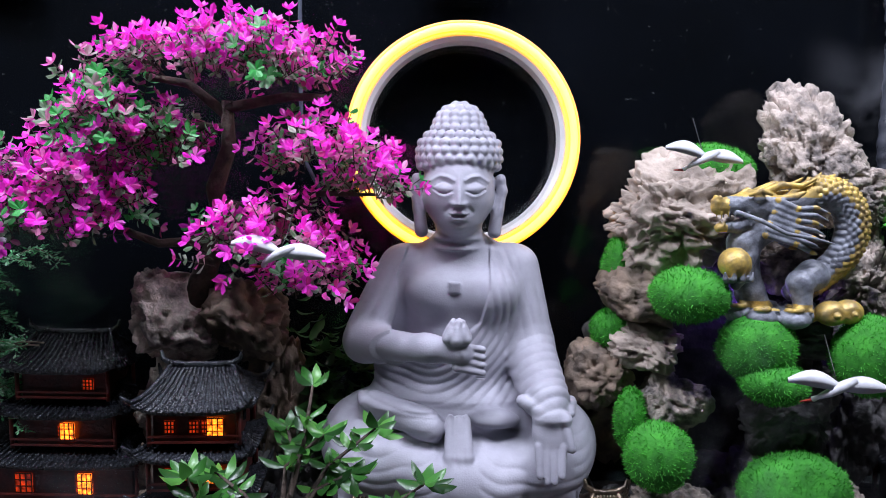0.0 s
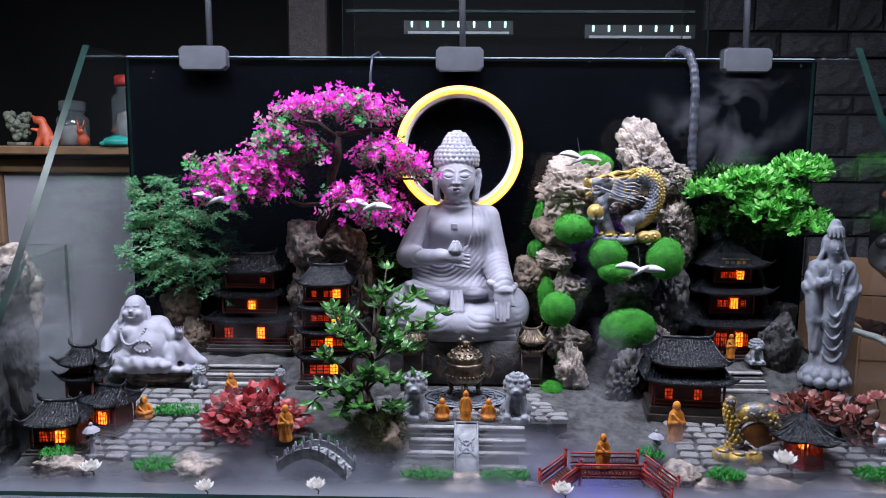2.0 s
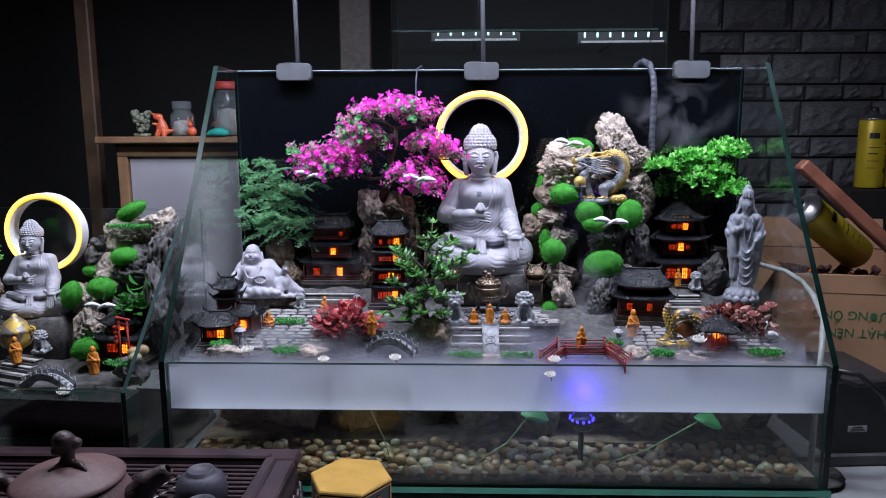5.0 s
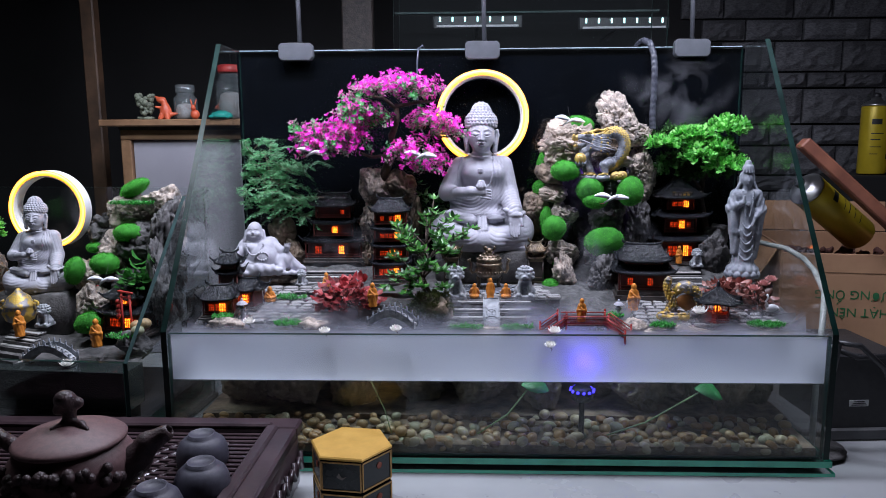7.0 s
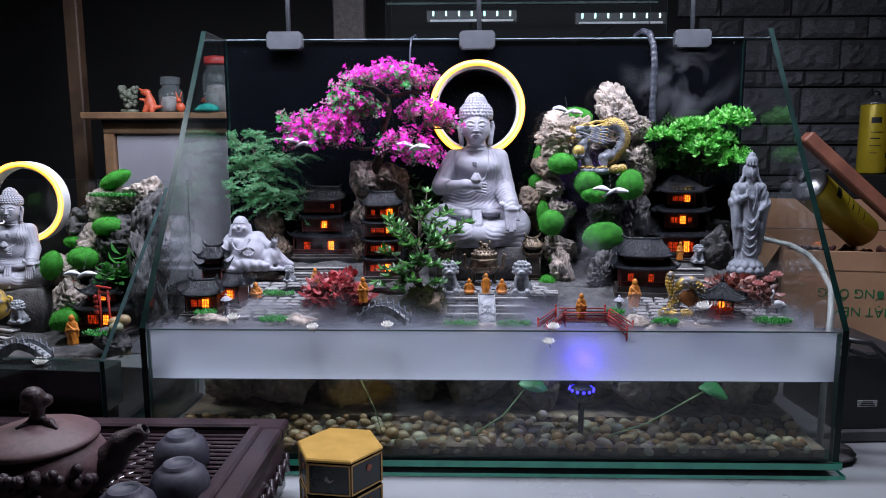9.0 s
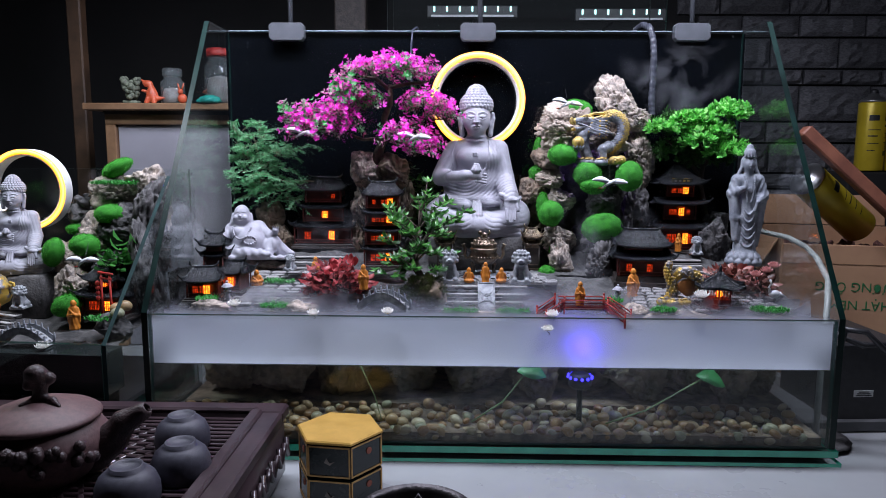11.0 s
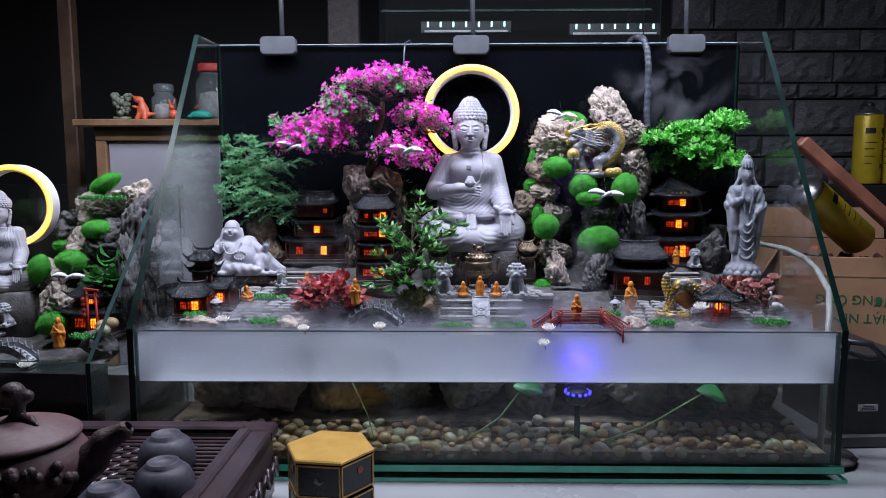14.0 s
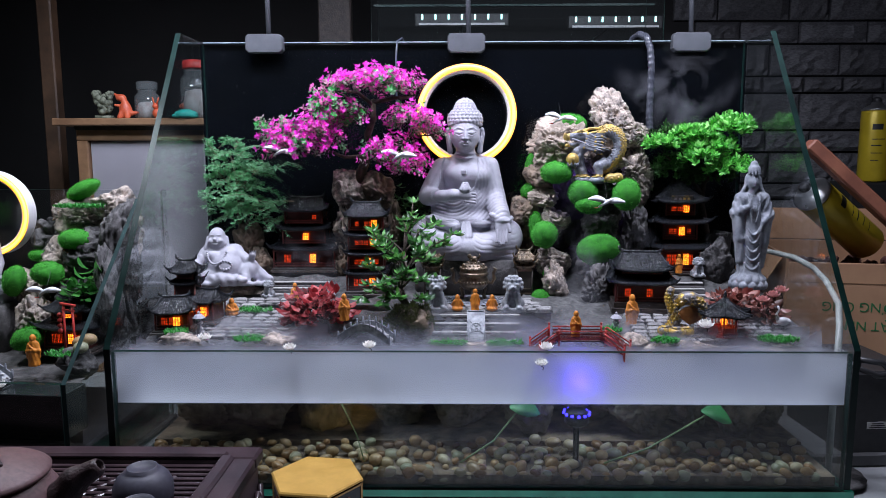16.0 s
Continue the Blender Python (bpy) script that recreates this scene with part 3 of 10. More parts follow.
# ---- the large seated statue and its light ring ----
def seated_statue(name, h=0.0008):
    c = Clay((-0.10, -0.075, -0.006), (0.10, 0.075, 0.262), h)
    # crossed legs and lap
    c.ball((0, 0.008, 0.036), (0.066, 0.048, 0.036), 0.01)
    for s in (-1, 1):
        c.rod((s * 0.022, 0.006, 0.042), (s * 0.063, -0.012, 0.032), 0.029, 0.0245, 0.012)
        c.ball((s * 0.0645, -0.012, 0.030), (0.0255, 0.036, 0.030), 0.008)
    c.rod((-0.056, -0.036, 0.024), (0.022, -0.050, 0.015), 0.021, 0.015, 0.012)
    c.rod((0.056, -0.036, 0.024), (-0.022, -0.048, 0.015), 0.021, 0.015, 0.012)
    c.box((0, -0.004, 0.002), (0.150, 0.094, 0.014), 0.006, 0.010)
    # feet that lie on the thighs, and the apron that hangs between the knees
    c.rod((-0.055, -0.030, 0.0600), (-0.018, -0.042, 0.0510), 0.0078, 0.0090, 0.004)
    for k in range(5):
        c.rod((-0.0555 - 0.0004 * k, -0.034 + 0.003 * k, 0.0640), (-0.0605 - 0.0006 * k, -0.035 + 0.003 * k, 0.0640), 0.0022, 0.0017, 0.0008)
    c.ball((0.022, -0.034, 0.0540), (0.016, 0.010, 0.0055), 0.004)
    for x0, x1, zz in ((-0.0060, -0.0065, 0.020), (-0.0010, 0.0005, 0.012), (0.0035, 0.0062, 0.006)):
        c.chain([(x0, -0.043, 0.056), (0.5 * (x0 + x1), -0.053, 0.036), (x1, -0.060, zz)], [0.0030, 0.0036, 0.0046], 0.0012)
    # trunk
    c.ball((0, 0.012, 0.090), (0.043, 0.034, 0.046), 0.010)
    c.ball((0, 0.010, 0.124), (0.041, 0.030, 0.032), 0.010)
    c.rod((-0.028, 0.012, 0.142), (0.028, 0.012, 0.142), 0.0170, 0.0170, 0.010)
    c.rod((-0.014, 0.010, 0.153), (0.014, 0.010, 0.153), 0.012, 0.012, 0.008)
    c.ball((-0.017, -0.012, 0.130), (0.018, 0.012, 0.014), 0.010)
    c.ball((0.017, -0.012, 0.130), (0.018, 0.012, 0.014), 0.010)
    # arms: the bent one carries a bud before the chest, the other rests on the knee
    c.rod((-0.039, 0.012, 0.143), (-0.058, 0.000, 0.106), 0.0160, 0.0140, 0.006)
    c.ball((-0.0625, -0.006, 0.097), (0.0130, 0.015, 0.0130), 0.006)
    c.rod((-0.0625, -0.010, 0.096), (-0.020, -0.044, 0.101), 0.0115, 0.0080, 0.004)
    c.rod((-0.022, -0.042, 0.102), (0.000, -0.049, 0.100), 0.0080, 0.0070, 0.005)
    for k in range(4):
        c.rod((-0.003, -0.046 - 0.0018 * k, 0.104 - 0.0040 * k), (0.013, -0.050 - 0.0008 * k, 0.1030 - 0.0046 * k), 0.0026, 0.0021, 0.0012)
    # hanging sleeve of the bent arm
    c.rod((-0.046, 0.008, 0.112), (-0.044, 0.006, 0.068), 0.013, 0.012, 0.008)
    c.rod((0.036, 0.012, 0.144), (0.045, 0.002, 0.095), 0.0165, 0.0155, 0.006)
    c.rod((0.045, 0.002, 0.095), (0.053, -0.036, 0.068), 0.0155, 0.0135, 0.005)
    c.ball((0.0545, -0.0530, 0.054), (0.0115, 0.0050, 0.0125), 0.004, rot=(-18, 0, 0))
    c.rod((0.053, -0.042, 0.072), (0.0545, -0.050, 0.060), 0.0086, 0.0078, 0.004)
    for k in range(4):
        c.rod((0.0472 + 0.0047 * k, -0.0565, 0.046), (0.0476 + 0.0045 * k, -0.0625, 0.0295 - 0.0035 * (k in (1, 2))), 0.0028, 0.0021, 0.0010)
    c.rod((0.0625, -0.0530, 0.060), (0.0668, -0.0585, 0.045), 0.0036, 0.0026, 0.002)
    # bud with pointed petals
    c.ball((-0.003, -0.050, 0.111), (0.0080, 0.0080, 0.0072), 0.002)
    for q, (r_, z0, z1, m_) in enumerate(((0.0066, 0.110, 0.1165, 6), (0.0042, 0.112, 0.1195, 5))):
        for k in range(m_):
            a = 2 * math.pi * (k + 0.5 * q) / m_ + 0.5
            c.rod((-0.003 + r_ * math.cos(a), -0.050 + r_ * math.sin(a), z0), (-0.003 + r_ * 0.75 * math.cos(a), -0.050 + r_ * 0.75 * math.sin(a), z1), 0.0034, 0.0020, 0.0008)
    # neck and head
    X0 = -0.0026
    c.rod((0, 0.008, 0.150), (X0, 0.003, 0.178), 0.0165, 0.0148, 0.007)
    for z in (0.1585, 0.1650):
        c.ball((X0, 0.003, z), (0.0162, 0.0165, 0.0028), 0.002)
    c.ball((X0, 0.003, 0.2000), (0.0230, 0.0270, 0.0285), 0.004)
    c.ball((X0, -0.004, 0.1905), (0.0214, 0.0205, 0.0195), 0.007)
    c.ball((X0, -0.0115, 0.1772), (0.0120, 0.0108, 0.0078), 0.008)
    for s in (-1, 1):
        # long ears with a hollow rim
        c.chain([(X0 + s * 0.0240, 0.003, 0.2010), (X0 + s * 0.0275, 0.002, 0.2035), (X0 + s * 0.0285, 0.002, 0.1960), (X0 + s * 0.0258, 0.001, 0.1840), (X0 + s * 0.0240, 0.000, 0.1690)], [0.0026, 0.0030, 0.0034, 0.0040, 0.0044], 0.002)
        c.chain([(X0 + s * 0.0268, -0.0022, 0.2005), (X0 + s * 0.0272, -0.0026, 0.1930), (X0 + s * 0.0250, -0.0040, 0.1830)], 0.0014, 0.0008, cut=True)
    # hair cap, topknot and rows of curls
    c.ball((X0, 0.008, 0.2165), (0.0258, 0.0265, 0.0190), 0.002)
    c.ball((X0, 0.009, 0.235), (0.0145, 0.0145, 0.0160), 0.005)
    rings = [(0.0250, 0.2115, 25, 0.0266), (0.0260, 0.2165, 26, 0.0275), (0.0258, 0.2215, 26, 0.0270), (0.0246, 0.2265, 24, 0.0256), (0.0208, 0.2312, 20, 0.0216), (0.0164, 0.2358, 16, 0.0170), (0.0146, 0.2402, 14, 0.0146), (0.0126, 0.2444, 12, 0.0126), (0.0090, 0.2482, 8, 0.0090), (0.0040, 0.2508, 4, 0.0040)]
    for q, (rx, z, cnt, ry) in enumerate(rings):
        for k in range(cnt):
            a = 2 * math.pi * (k + 0.5 * (q % 2)) / cnt
            zz = z + (0.0035 * max(0, -math.sin(a)) ** 3 if q < 1 else 0)
            c.ball((X0 + rx * math.cos(a), 0.008 + ry * math.sin(a), zz), (0.0035, 0.0035, 0.0033), 0.0012)
    # cuff on the knee and the raised mark on the chest
    c.chain([(0.038, -0.046, 0.070), (0.052, -0.053, 0.064), (0.066, -0.045, 0.062), (0.071, -0.026, 0.063)], 0.0022, 0.002)
    c.box((-0.0045, -0.0225, 0.1355), (0.0075, 0.004, 0.0075), 0.0006, 0.0005)

    def stroke(x, z, pts, w):
        d = np.full(x.shape, 1e9)
        for (ax_, az), (bx, bz) in zip(pts, pts[1:]):
            ex, ez = bx - ax_, bz - az
            t = np.clip(((x - ax_) * ex + (z - az) * ez) / (ex * ex + ez * ez), 0, 1)
            d = np.minimum(d, np.hypot(x - ax_ - t * ex, z - az - t * ez))
        return np.exp(-(d / w) ** 2)

    def face(x, y, z):
        x = x - X0
        a = np.abs(x)
        g = lambda cx, cz, sx, sz: np.exp(-((a - cx) / sx) ** 2 - ((z - cz) / sz) ** 2)
        out = -0.0016 * g(0.0085, 0.2000, 0.0050, 0.0042)
        out += 0.0022 * g(0.0102, 0.1985, 0.0048, 0.0030)
        out += 0.0010 * stroke(a, z, [(0.0036, 0.2030), (0.0075, 0.2052), (0.0125, 0.2058), (0.0185, 0.2022)], 0.0010)
        out -= 0.0014 * stroke(a, z, [(0.0046, 0.1962), (0.0088, 0.1945), (0.0120, 0.1948), (0.0162, 0.1974)], 0.0006)
        out += 0.0006 * stroke(a, z, [(0.0050, 0.1950), (0.0090, 0.1932), (0.0125, 0.1936), (0.0160, 0.1960)], 0.0009)
        out -= 0.0007 * stroke(a, z, [(0.0050, 0.2005), (0.0100, 0.2024), (0.0160, 0.1995)], 0.0006)
        t = np.clip((0.2035 - z) / 0.0150, 0, 1)
        below = np.clip((z - 0.1866) / 0.0016, 0, 1)
        out += (0.0008 + 0.0052 * t ** 1.3) * np.exp(-(x / (0.0019 + 0.0011 * t)) ** 2) * below * np.clip((0.2085 - z) / 0.005, 0, 1)
        out += 0.0024 * g(0.0036, 0.1884, 0.0017, 0.0016)
        out -= 0.0010 * g(0.0019, 0.1864, 0.0010, 0.0007)
        out += 0.0022 * stroke(a, z, [(0.0, 0.1824), (0.0016, 0.1829), (0.0050, 0.1816)], 0.0012)
        out += 0.0022 * g(0.0, 0.1789, 0.0036, 0.0013)
        out -= 0.0021 * stroke(a, z, [(0.0, 0.1808), (0.0030, 0.1810), (0.0058, 0.1817)], 0.0006)
        out -= 0.0010 * g(0.0, 0.1763, 0.0040, 0.0010)
        out += 0.0012 * g(0.0, 0.1722, 0.0045, 0.0026)
        out -= 0.0008 * stroke(a, z, [(0.0052, 0.1870), (0.0082, 0.1835)], 0.0012)
        return out * (y < -0.008) * np.clip((z - 0.167) / 0.003, 0, 1) * np.clip((0.212 - z) / 0.004, 0, 1)

    def pleat(v, p):
        """Round ridges parted by sharp valleys."""
        return np.abs(np.sin(np.pi * v / p)) ** 0.8 - 0.6

    def folds(x, y, z):
        step = lambda v, w: np.clip(v / w, 0, 1)
        out = face(x, y, z)
        front = step(0.012 - y, 0.010)
        trunk = front * step(0.162 - z, 0.004) * step(z - 0.058, 0.004)
        # edge of the robe: bare chest between the hems
        hem_r = np.interp(z, [0.088, 0.094, 0.100, 0.107, 0.113, 0.134, 0.162], [-0.060, -0.040, -0.014, 0.0050, 0.0122, 0.0172, 0.0178])
        hem_l = np.interp(z, [0.090, 0.105, 0.118, 0.139, 0.160], [-0.046, -0.0450, -0.0410, -0.0418, -0.0340])
        robe = np.maximum(step(x - hem_r, 0.0010), step(hem_l - x, 0.0010))
        fore = (y < -0.030) & (z > 0.086) & (z < 0.125) & (x < 0.018)
        out += 0.0018 * robe * trunk * ~fore
        # concentric pleats that sweep from the covered shoulder round the belly
        r = np.sqrt((x + 0.028) ** 2 + (z - 0.125) ** 2)
        r = r + 0.0012 * np.sin(6 * np.arctan2(z - 0.125, x + 0.028))
        w = step(x - hem_r, 0.003) * trunk * step(0.040 - x, 0.006) * ~fore
        out += 0.0008 * w * pleat(r, 0.0054)
        # sleeve: long pleats above, rings towards the cuff
        ws = step(x - 0.036, 0.006) * step(z - 0.062, 0.004) * step(0.152 - z, 0.02)
        low = step(0.112 - z, 0.016)
        out += 0.0008 * ws * low * pleat(0.35 * x - 0.75 * y - 0.60 * z, 0.0068)
        out += 0.0009 * ws * (1 - low) * pleat(x + 0.25 * z, 0.0075)
        # drape over the bent arm's shoulder
        wl = step(hem_l - x, 0.004) * step(z - 0.108, 0.006) * step(0.154 - z, 0.012)
        out += 0.0010 * wl * pleat(0.85 * x - 0.45 * z, 0.0085)
        # lap: bows that hang from the thighs to both sides of the apron
        a = np.abs(x)
        r3 = np.sqrt((a - 0.052) ** 2 + (z - 0.120) ** 2) + 0.0010 * np.sin(a * 220)
        w3 = step(0.054 - z, 0.006) * step(z - 0.002, 0.004) * step(0.086 - a, 0.016) * (y < -0.008) * step(a - 0.010, 0.004)
        w3 = w3 * (1 - step(x - 0.038, 0.004) * step(0.072 - x, 0.004) * step(z - 0.022, 0.004))
        out += 0.0008 * w3 * pleat(r3, 0.0076)
        return out

    c.relief(folds)
    return c.mesh(name, STONE, 1)


BUDDHA_AT = (-0.0100, 0.312, 0.2525)
statue = solid("buddha_statue", seated_statue("buddha_statue"), STONE, "large pale stone seated meditating statue holding a lotus bud", "statue", at=BUDDHA_AT, turn=0)
# The black shade beneath the statue is given as the plinth's dark colour.
plinth = solid("statue_plinth", Shape().box((0, 0, 0), (0.175, 0.105, 0.055), 0.004), ROCK_DARK, "stone plinth whose dark tone holds the shade under the seated statue", "plinth", at=(-0.004, 0.308, 0.2245))


def light_ring(at, R, turn=0.0):
    e = thing("light_ring", "round halo lamp with a glowing yellow neon strip", "lamp", at=at, turn=turn)
    n = 96

    def ring(prof):
        s = Shape()
        k = len(prof)
        for i in range(n):
            a = 2 * math.pi * i / n
            for r, y in prof:
                s.v.append((r * math.cos(a), y, r * math.sin(a)))
        for i in range(n):
            for q in range(k):
                q2 = (q + 1) % k
                i2 = (i + 1) % n
                s.f.append((i * k + q, i * k + q2, i2 * k + q2, i2 * k + q))
        return s
    th = R * 0.165
    part("housing", ring([(R, 0.012), (R, -0.0085), (R - 0.06 * th, -0.0095), (R - 0.10 * th, -0.008), (R - 0.62 * th, -0.008), (R - 0.78 * th, -0.0105), (R - th, -0.008), (R - th, 0.012)]), WHITE_PLASTIC, e, "white silicone ring housing", smooth=False)
    strip = part("neon_strip", ring([(R - 0.12 * th, -0.0105), (R - 0.22 * th, -0.0128), (R - 0.42 * th, -0.0128), (R - 0.52 * th, -0.0105), (R - 0.32 * th, -0.0085)]), LED_GLOW, e, "glowing warm white strip")
    # Two added glowing bands imitate the orange bloom beside the strip.
    for r0, r1 in ((0.00, 0.13), (0.51, 0.74)):
        part("strip_edge", ring([(R - r0 * th, -0.0092), (R - r0 * th, -0.0108), (R - r1 * th, -0.0108), (R - r1 * th, -0.0086)]), LED_BLOOM, strip, "added glowing band for the strip's orange bloom")
    return e


light_ring((-0.0095, 0.364, 0.4815), 0.0830)
# ---- rockery, moss and the stones that carry the trees ----
MOSS = mat("green_moss", (0.05, 0.31, 0.028), (0.025, 0.18, 0.018), rough=0.9, scale=120, bump=0.3)
FUZZ = leaf_mat("moss_fuzz", [(0.03, 0.22, 0.018), (0.06, 0.42, 0.035), (0.13, 0.58, 0.07)], rough=0.7, trans=0.3)


def stone(parent, at, size, seed, material, rough=0.35, rot=(0, 0, 0), detail=None, strata=0.0, label=""):
    ob = part("stone", rock_mesh("stone", size, seed, material, rough, detail or ICO4, strata), material, parent, label, at=at)
    ob.rotation_euler = [radians(a) for a in rot]
    return ob


rockery = thing("rockery", "tall rockery of stacked porous grey and tan stones", "rock", at=(0.18, 0.32, 0.165))


def rk(x, y, z, sx, sy, sz, seed, material, rough=0.35, rot=(0, 0, 0), detail=None, strata=0.0):
    return stone(rockery, (x - 0.18, y - 0.32, z - 0.165), (sx, sy, sz), seed, material, rough, rot, detail, strata)


rk(0.137, 0.318, 0.430, 0.112, 0.075, 0.092, 3, ROCK_TAN, 0.42, (0, 8, 0), ICO5, 0.3)
rk(0.226, 0.335, 0.474, 0.074, 0.060, 0.112, 4, ROCK_GREY, 0.45, (0, -12, 0), ICO5, 0.3)
rk(0.262, 0.335, 0.448, 0.060, 0.050, 0.060, 5, ROCK_GREY, 0.45, (0, 20, 0), ICO5)
rk(0.268, 0.330, 0.385, 0.062, 0.055, 0.115, 6, ROCK_GREY, 0.6, (0, 4, 0), ICO5)
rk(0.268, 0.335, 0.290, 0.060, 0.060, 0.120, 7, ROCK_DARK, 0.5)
rk(0.112, 0.322, 0.378, 0.062, 0.055, 0.052, 8, ROCK_BROWN, 0.35)
rk(0.118, 0.312, 0.346, 0.058, 0.052, 0.042, 9, ROCK_TAN, 0.42, (0, 10, 20), None, 0.5)
rk(0.085, 0.315, 0.328, 0.050, 0.048, 0.052, 10, ROCK_BROWN, 0.3)
rk(0.128, 0.302, 0.312, 0.056, 0.045, 0.055, 11, ROCK_GREY, 0.45, (0, 25, 0))
rk(0.100, 0.335, 0.285, 0.070, 0.060, 0.080, 12, ROCK_BROWN, 0.4)
rk(0.128, 0.285, 0.245, 0.070, 0.050, 0.048, 13, ROCK_GREY, 0.55, (0, 15, 30))
rk(0.130, 0.255, 0.205, 0.044, 0.036, 0.085, 14, ROCK_GREY, 0.6, (0, -6, 0), None, 0.4)
# Dark wet stones; their tone also carries the shade of back and foot.
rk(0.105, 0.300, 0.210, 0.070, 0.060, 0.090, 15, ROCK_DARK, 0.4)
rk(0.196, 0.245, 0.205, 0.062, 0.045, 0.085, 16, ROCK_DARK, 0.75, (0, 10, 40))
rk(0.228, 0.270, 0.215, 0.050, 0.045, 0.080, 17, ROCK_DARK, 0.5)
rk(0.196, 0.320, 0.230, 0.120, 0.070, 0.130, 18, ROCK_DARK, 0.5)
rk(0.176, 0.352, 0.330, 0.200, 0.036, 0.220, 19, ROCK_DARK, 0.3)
rk(0.205, 0.318, 0.408, 0.090, 0.060, 0.048, 20, ROCK_GREY, 0.5, (0, -5, 0))
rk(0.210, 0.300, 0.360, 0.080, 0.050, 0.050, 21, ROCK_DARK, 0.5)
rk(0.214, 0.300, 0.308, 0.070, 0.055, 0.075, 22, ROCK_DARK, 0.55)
rk(0.246, 0.300, 0.245, 0.034, 0.034, 0.036, 23, ROCK_GREY, 0.5)

tree_rock = thing("tree_rock", "arched rough grey-brown stone under the pink tree", "rock", at=(-0.18, 0.33, 0.19))


def tk(x, y, z, sx, sy, sz, seed, material, rough=0.35, rot=(0, 0, 0), strata=0.0):
    return stone(tree_rock, (x + 0.18, y - 0.33, z - 0.19), (sx, sy, sz), seed, material, rough, rot, ICO4, strata)


tk(-0.205, 0.318, 0.355, 0.062, 0.060, 0.080, 31, ROCK_GREY, 0.35, (0, -12, 0))
tk(-0.155, 0.322, 0.360, 0.075, 0.060, 0.068, 32, ROCK_BROWN, 0.45, (0, 10, 0))
tk(-0.213, 0.318, 0.295, 0.042, 0.050, 0.085, 33, ROCK_GREY, 0.4)
tk(-0.215, 0.315, 0.235, 0.044, 0.050, 0.085, 34, ROCK_BROWN, 0.4)
tk(-0.135, 0.335, 0.290, 0.050, 0.050, 0.110, 35, ROCK_BROWN, 0.5)
tk(-0.130, 0.335, 0.225, 0.060, 0.060, 0.090, 36, ROCK_DARK, 0.4)
solid("boulder", rock_mesh("boulder", (0.052, 0.045, 0.075), 41, ROCK_BROWN, 0.35, ICO4, 0.3), ROCK_BROWN, "brown upright boulder behind the laughing statue", "rock", at=(-0.372, 0.325, 0.270), group="loose boulders")
solid("boulder", rock_mesh("boulder", (0.052, 0.045, 0.060), 42, ROCK_BROWN, 0.35), ROCK_BROWN, "low brown boulder beside the laughing statue", "rock", at=(-0.352, 0.318, 0.240), group="loose boulders")
solid("boulder", rock_mesh("boulder", (0.055, 0.040, 0.100), 43, ROCK_DARK, 0.35, ICO4, 0.3), ROCK_DARK, "tall dark grey boulder behind the standing statue", "rock", at=(0.400, 0.318, 0.262), group="loose boulders")
solid("boulder", rock_mesh("boulder", (0.070, 0.050, 0.060), 44, ROCK_DARK, 0.45), ROCK_DARK, "dark wet boulder by the back pane", "rock", at=(0.398, 0.300, 0.205), group="loose boulders")
for i, (bx, by, bz, sx, sy, sz) in enumerate([(-0.395, 0.070, 0.170, 0.075, 0.035, 0.030), (-0.275, 0.085, 0.165, 0.070, 0.050, 0.042), (-0.300, 0.065, 0.155, 0.045, 0.030, 0.030), (0.004, 0.072, 0.152, 0.150, 0.050, 0.034), (0.260, 0.070, 0.156, 0.120, 0.040, 0.034), (0.380, 0.075, 0.156, 0.130, 0.045, 0.034), (0.205, 0.085, 0.166, 0.050, 0.040, 0.030)]):
    solid("shore_stone", rock_mesh("shore_stone", (sx, sy, sz), 50 + i, ROCK_GREY, 0.35, ICO3, 0.5), ROCK_GREY, "rough grey stone at the edge of the misty pool", "rock", at=(bx, by, bz), group="shore stones")


def moss_ball(at, size, seed, tilt=0.0):
    e = thing("moss_ball", "round cushion of bright green fuzzy moss on the rocks", "moss", at=at, group="moss cushions")
    v, f = ICO3
    rs = np.random.RandomState(seed)
    k = 0.92 + 0.16 * fractal(v + seed, 1.5, 3, seed)
    base = v * k[:, None]
    hs = np.array(size) / 2
    R = np.array(Euler((0, radians(tilt), 0)).to_matrix())
    part("cushion", mesh_from("cushion", ((base * hs) @ R.T).tolist(), f, MOSS), MOSS, e)
    n = int(1700 + 5.0e5 * size[0] * size[2])
    d = rs.normal(size=(n, 3))
    d /= np.linalg.norm(d, axis=1)[:, None]
    kk = 0.92 + 0.16 * fractal(d + seed, 1.5, 3, seed)
    p = d * kk[:, None] * hs * 0.985
    nr = d / hs
    nr /= np.linalg.norm(nr, axis=1)[:, None]
    nr = nr + 0.35 * rs.normal(size=(n, 3)) + np.array([0, 0, 0.15])
    nr /= np.linalg.norm(nr, axis=1)[:, None]
    t = np.cross(nr, rs.normal(size=(n, 3)))
    t /= np.linalg.norm(t, axis=1)[:, None]
    ln = 0.0016 + 0.0014 * rs.rand(n)[:, None]
    w = 0.00034
    vs = np.stack([p - t * w, p + t * w, p + nr * ln], 1).reshape(-1, 3) @ R.T
    fs = np.arange(3 * n).reshape(-1, 3)
    part("fuzz", mesh_from("fuzz", vs.tolist(), fs.tolist(), FUZZ, smooth=False), FUZZ, e)
    return e


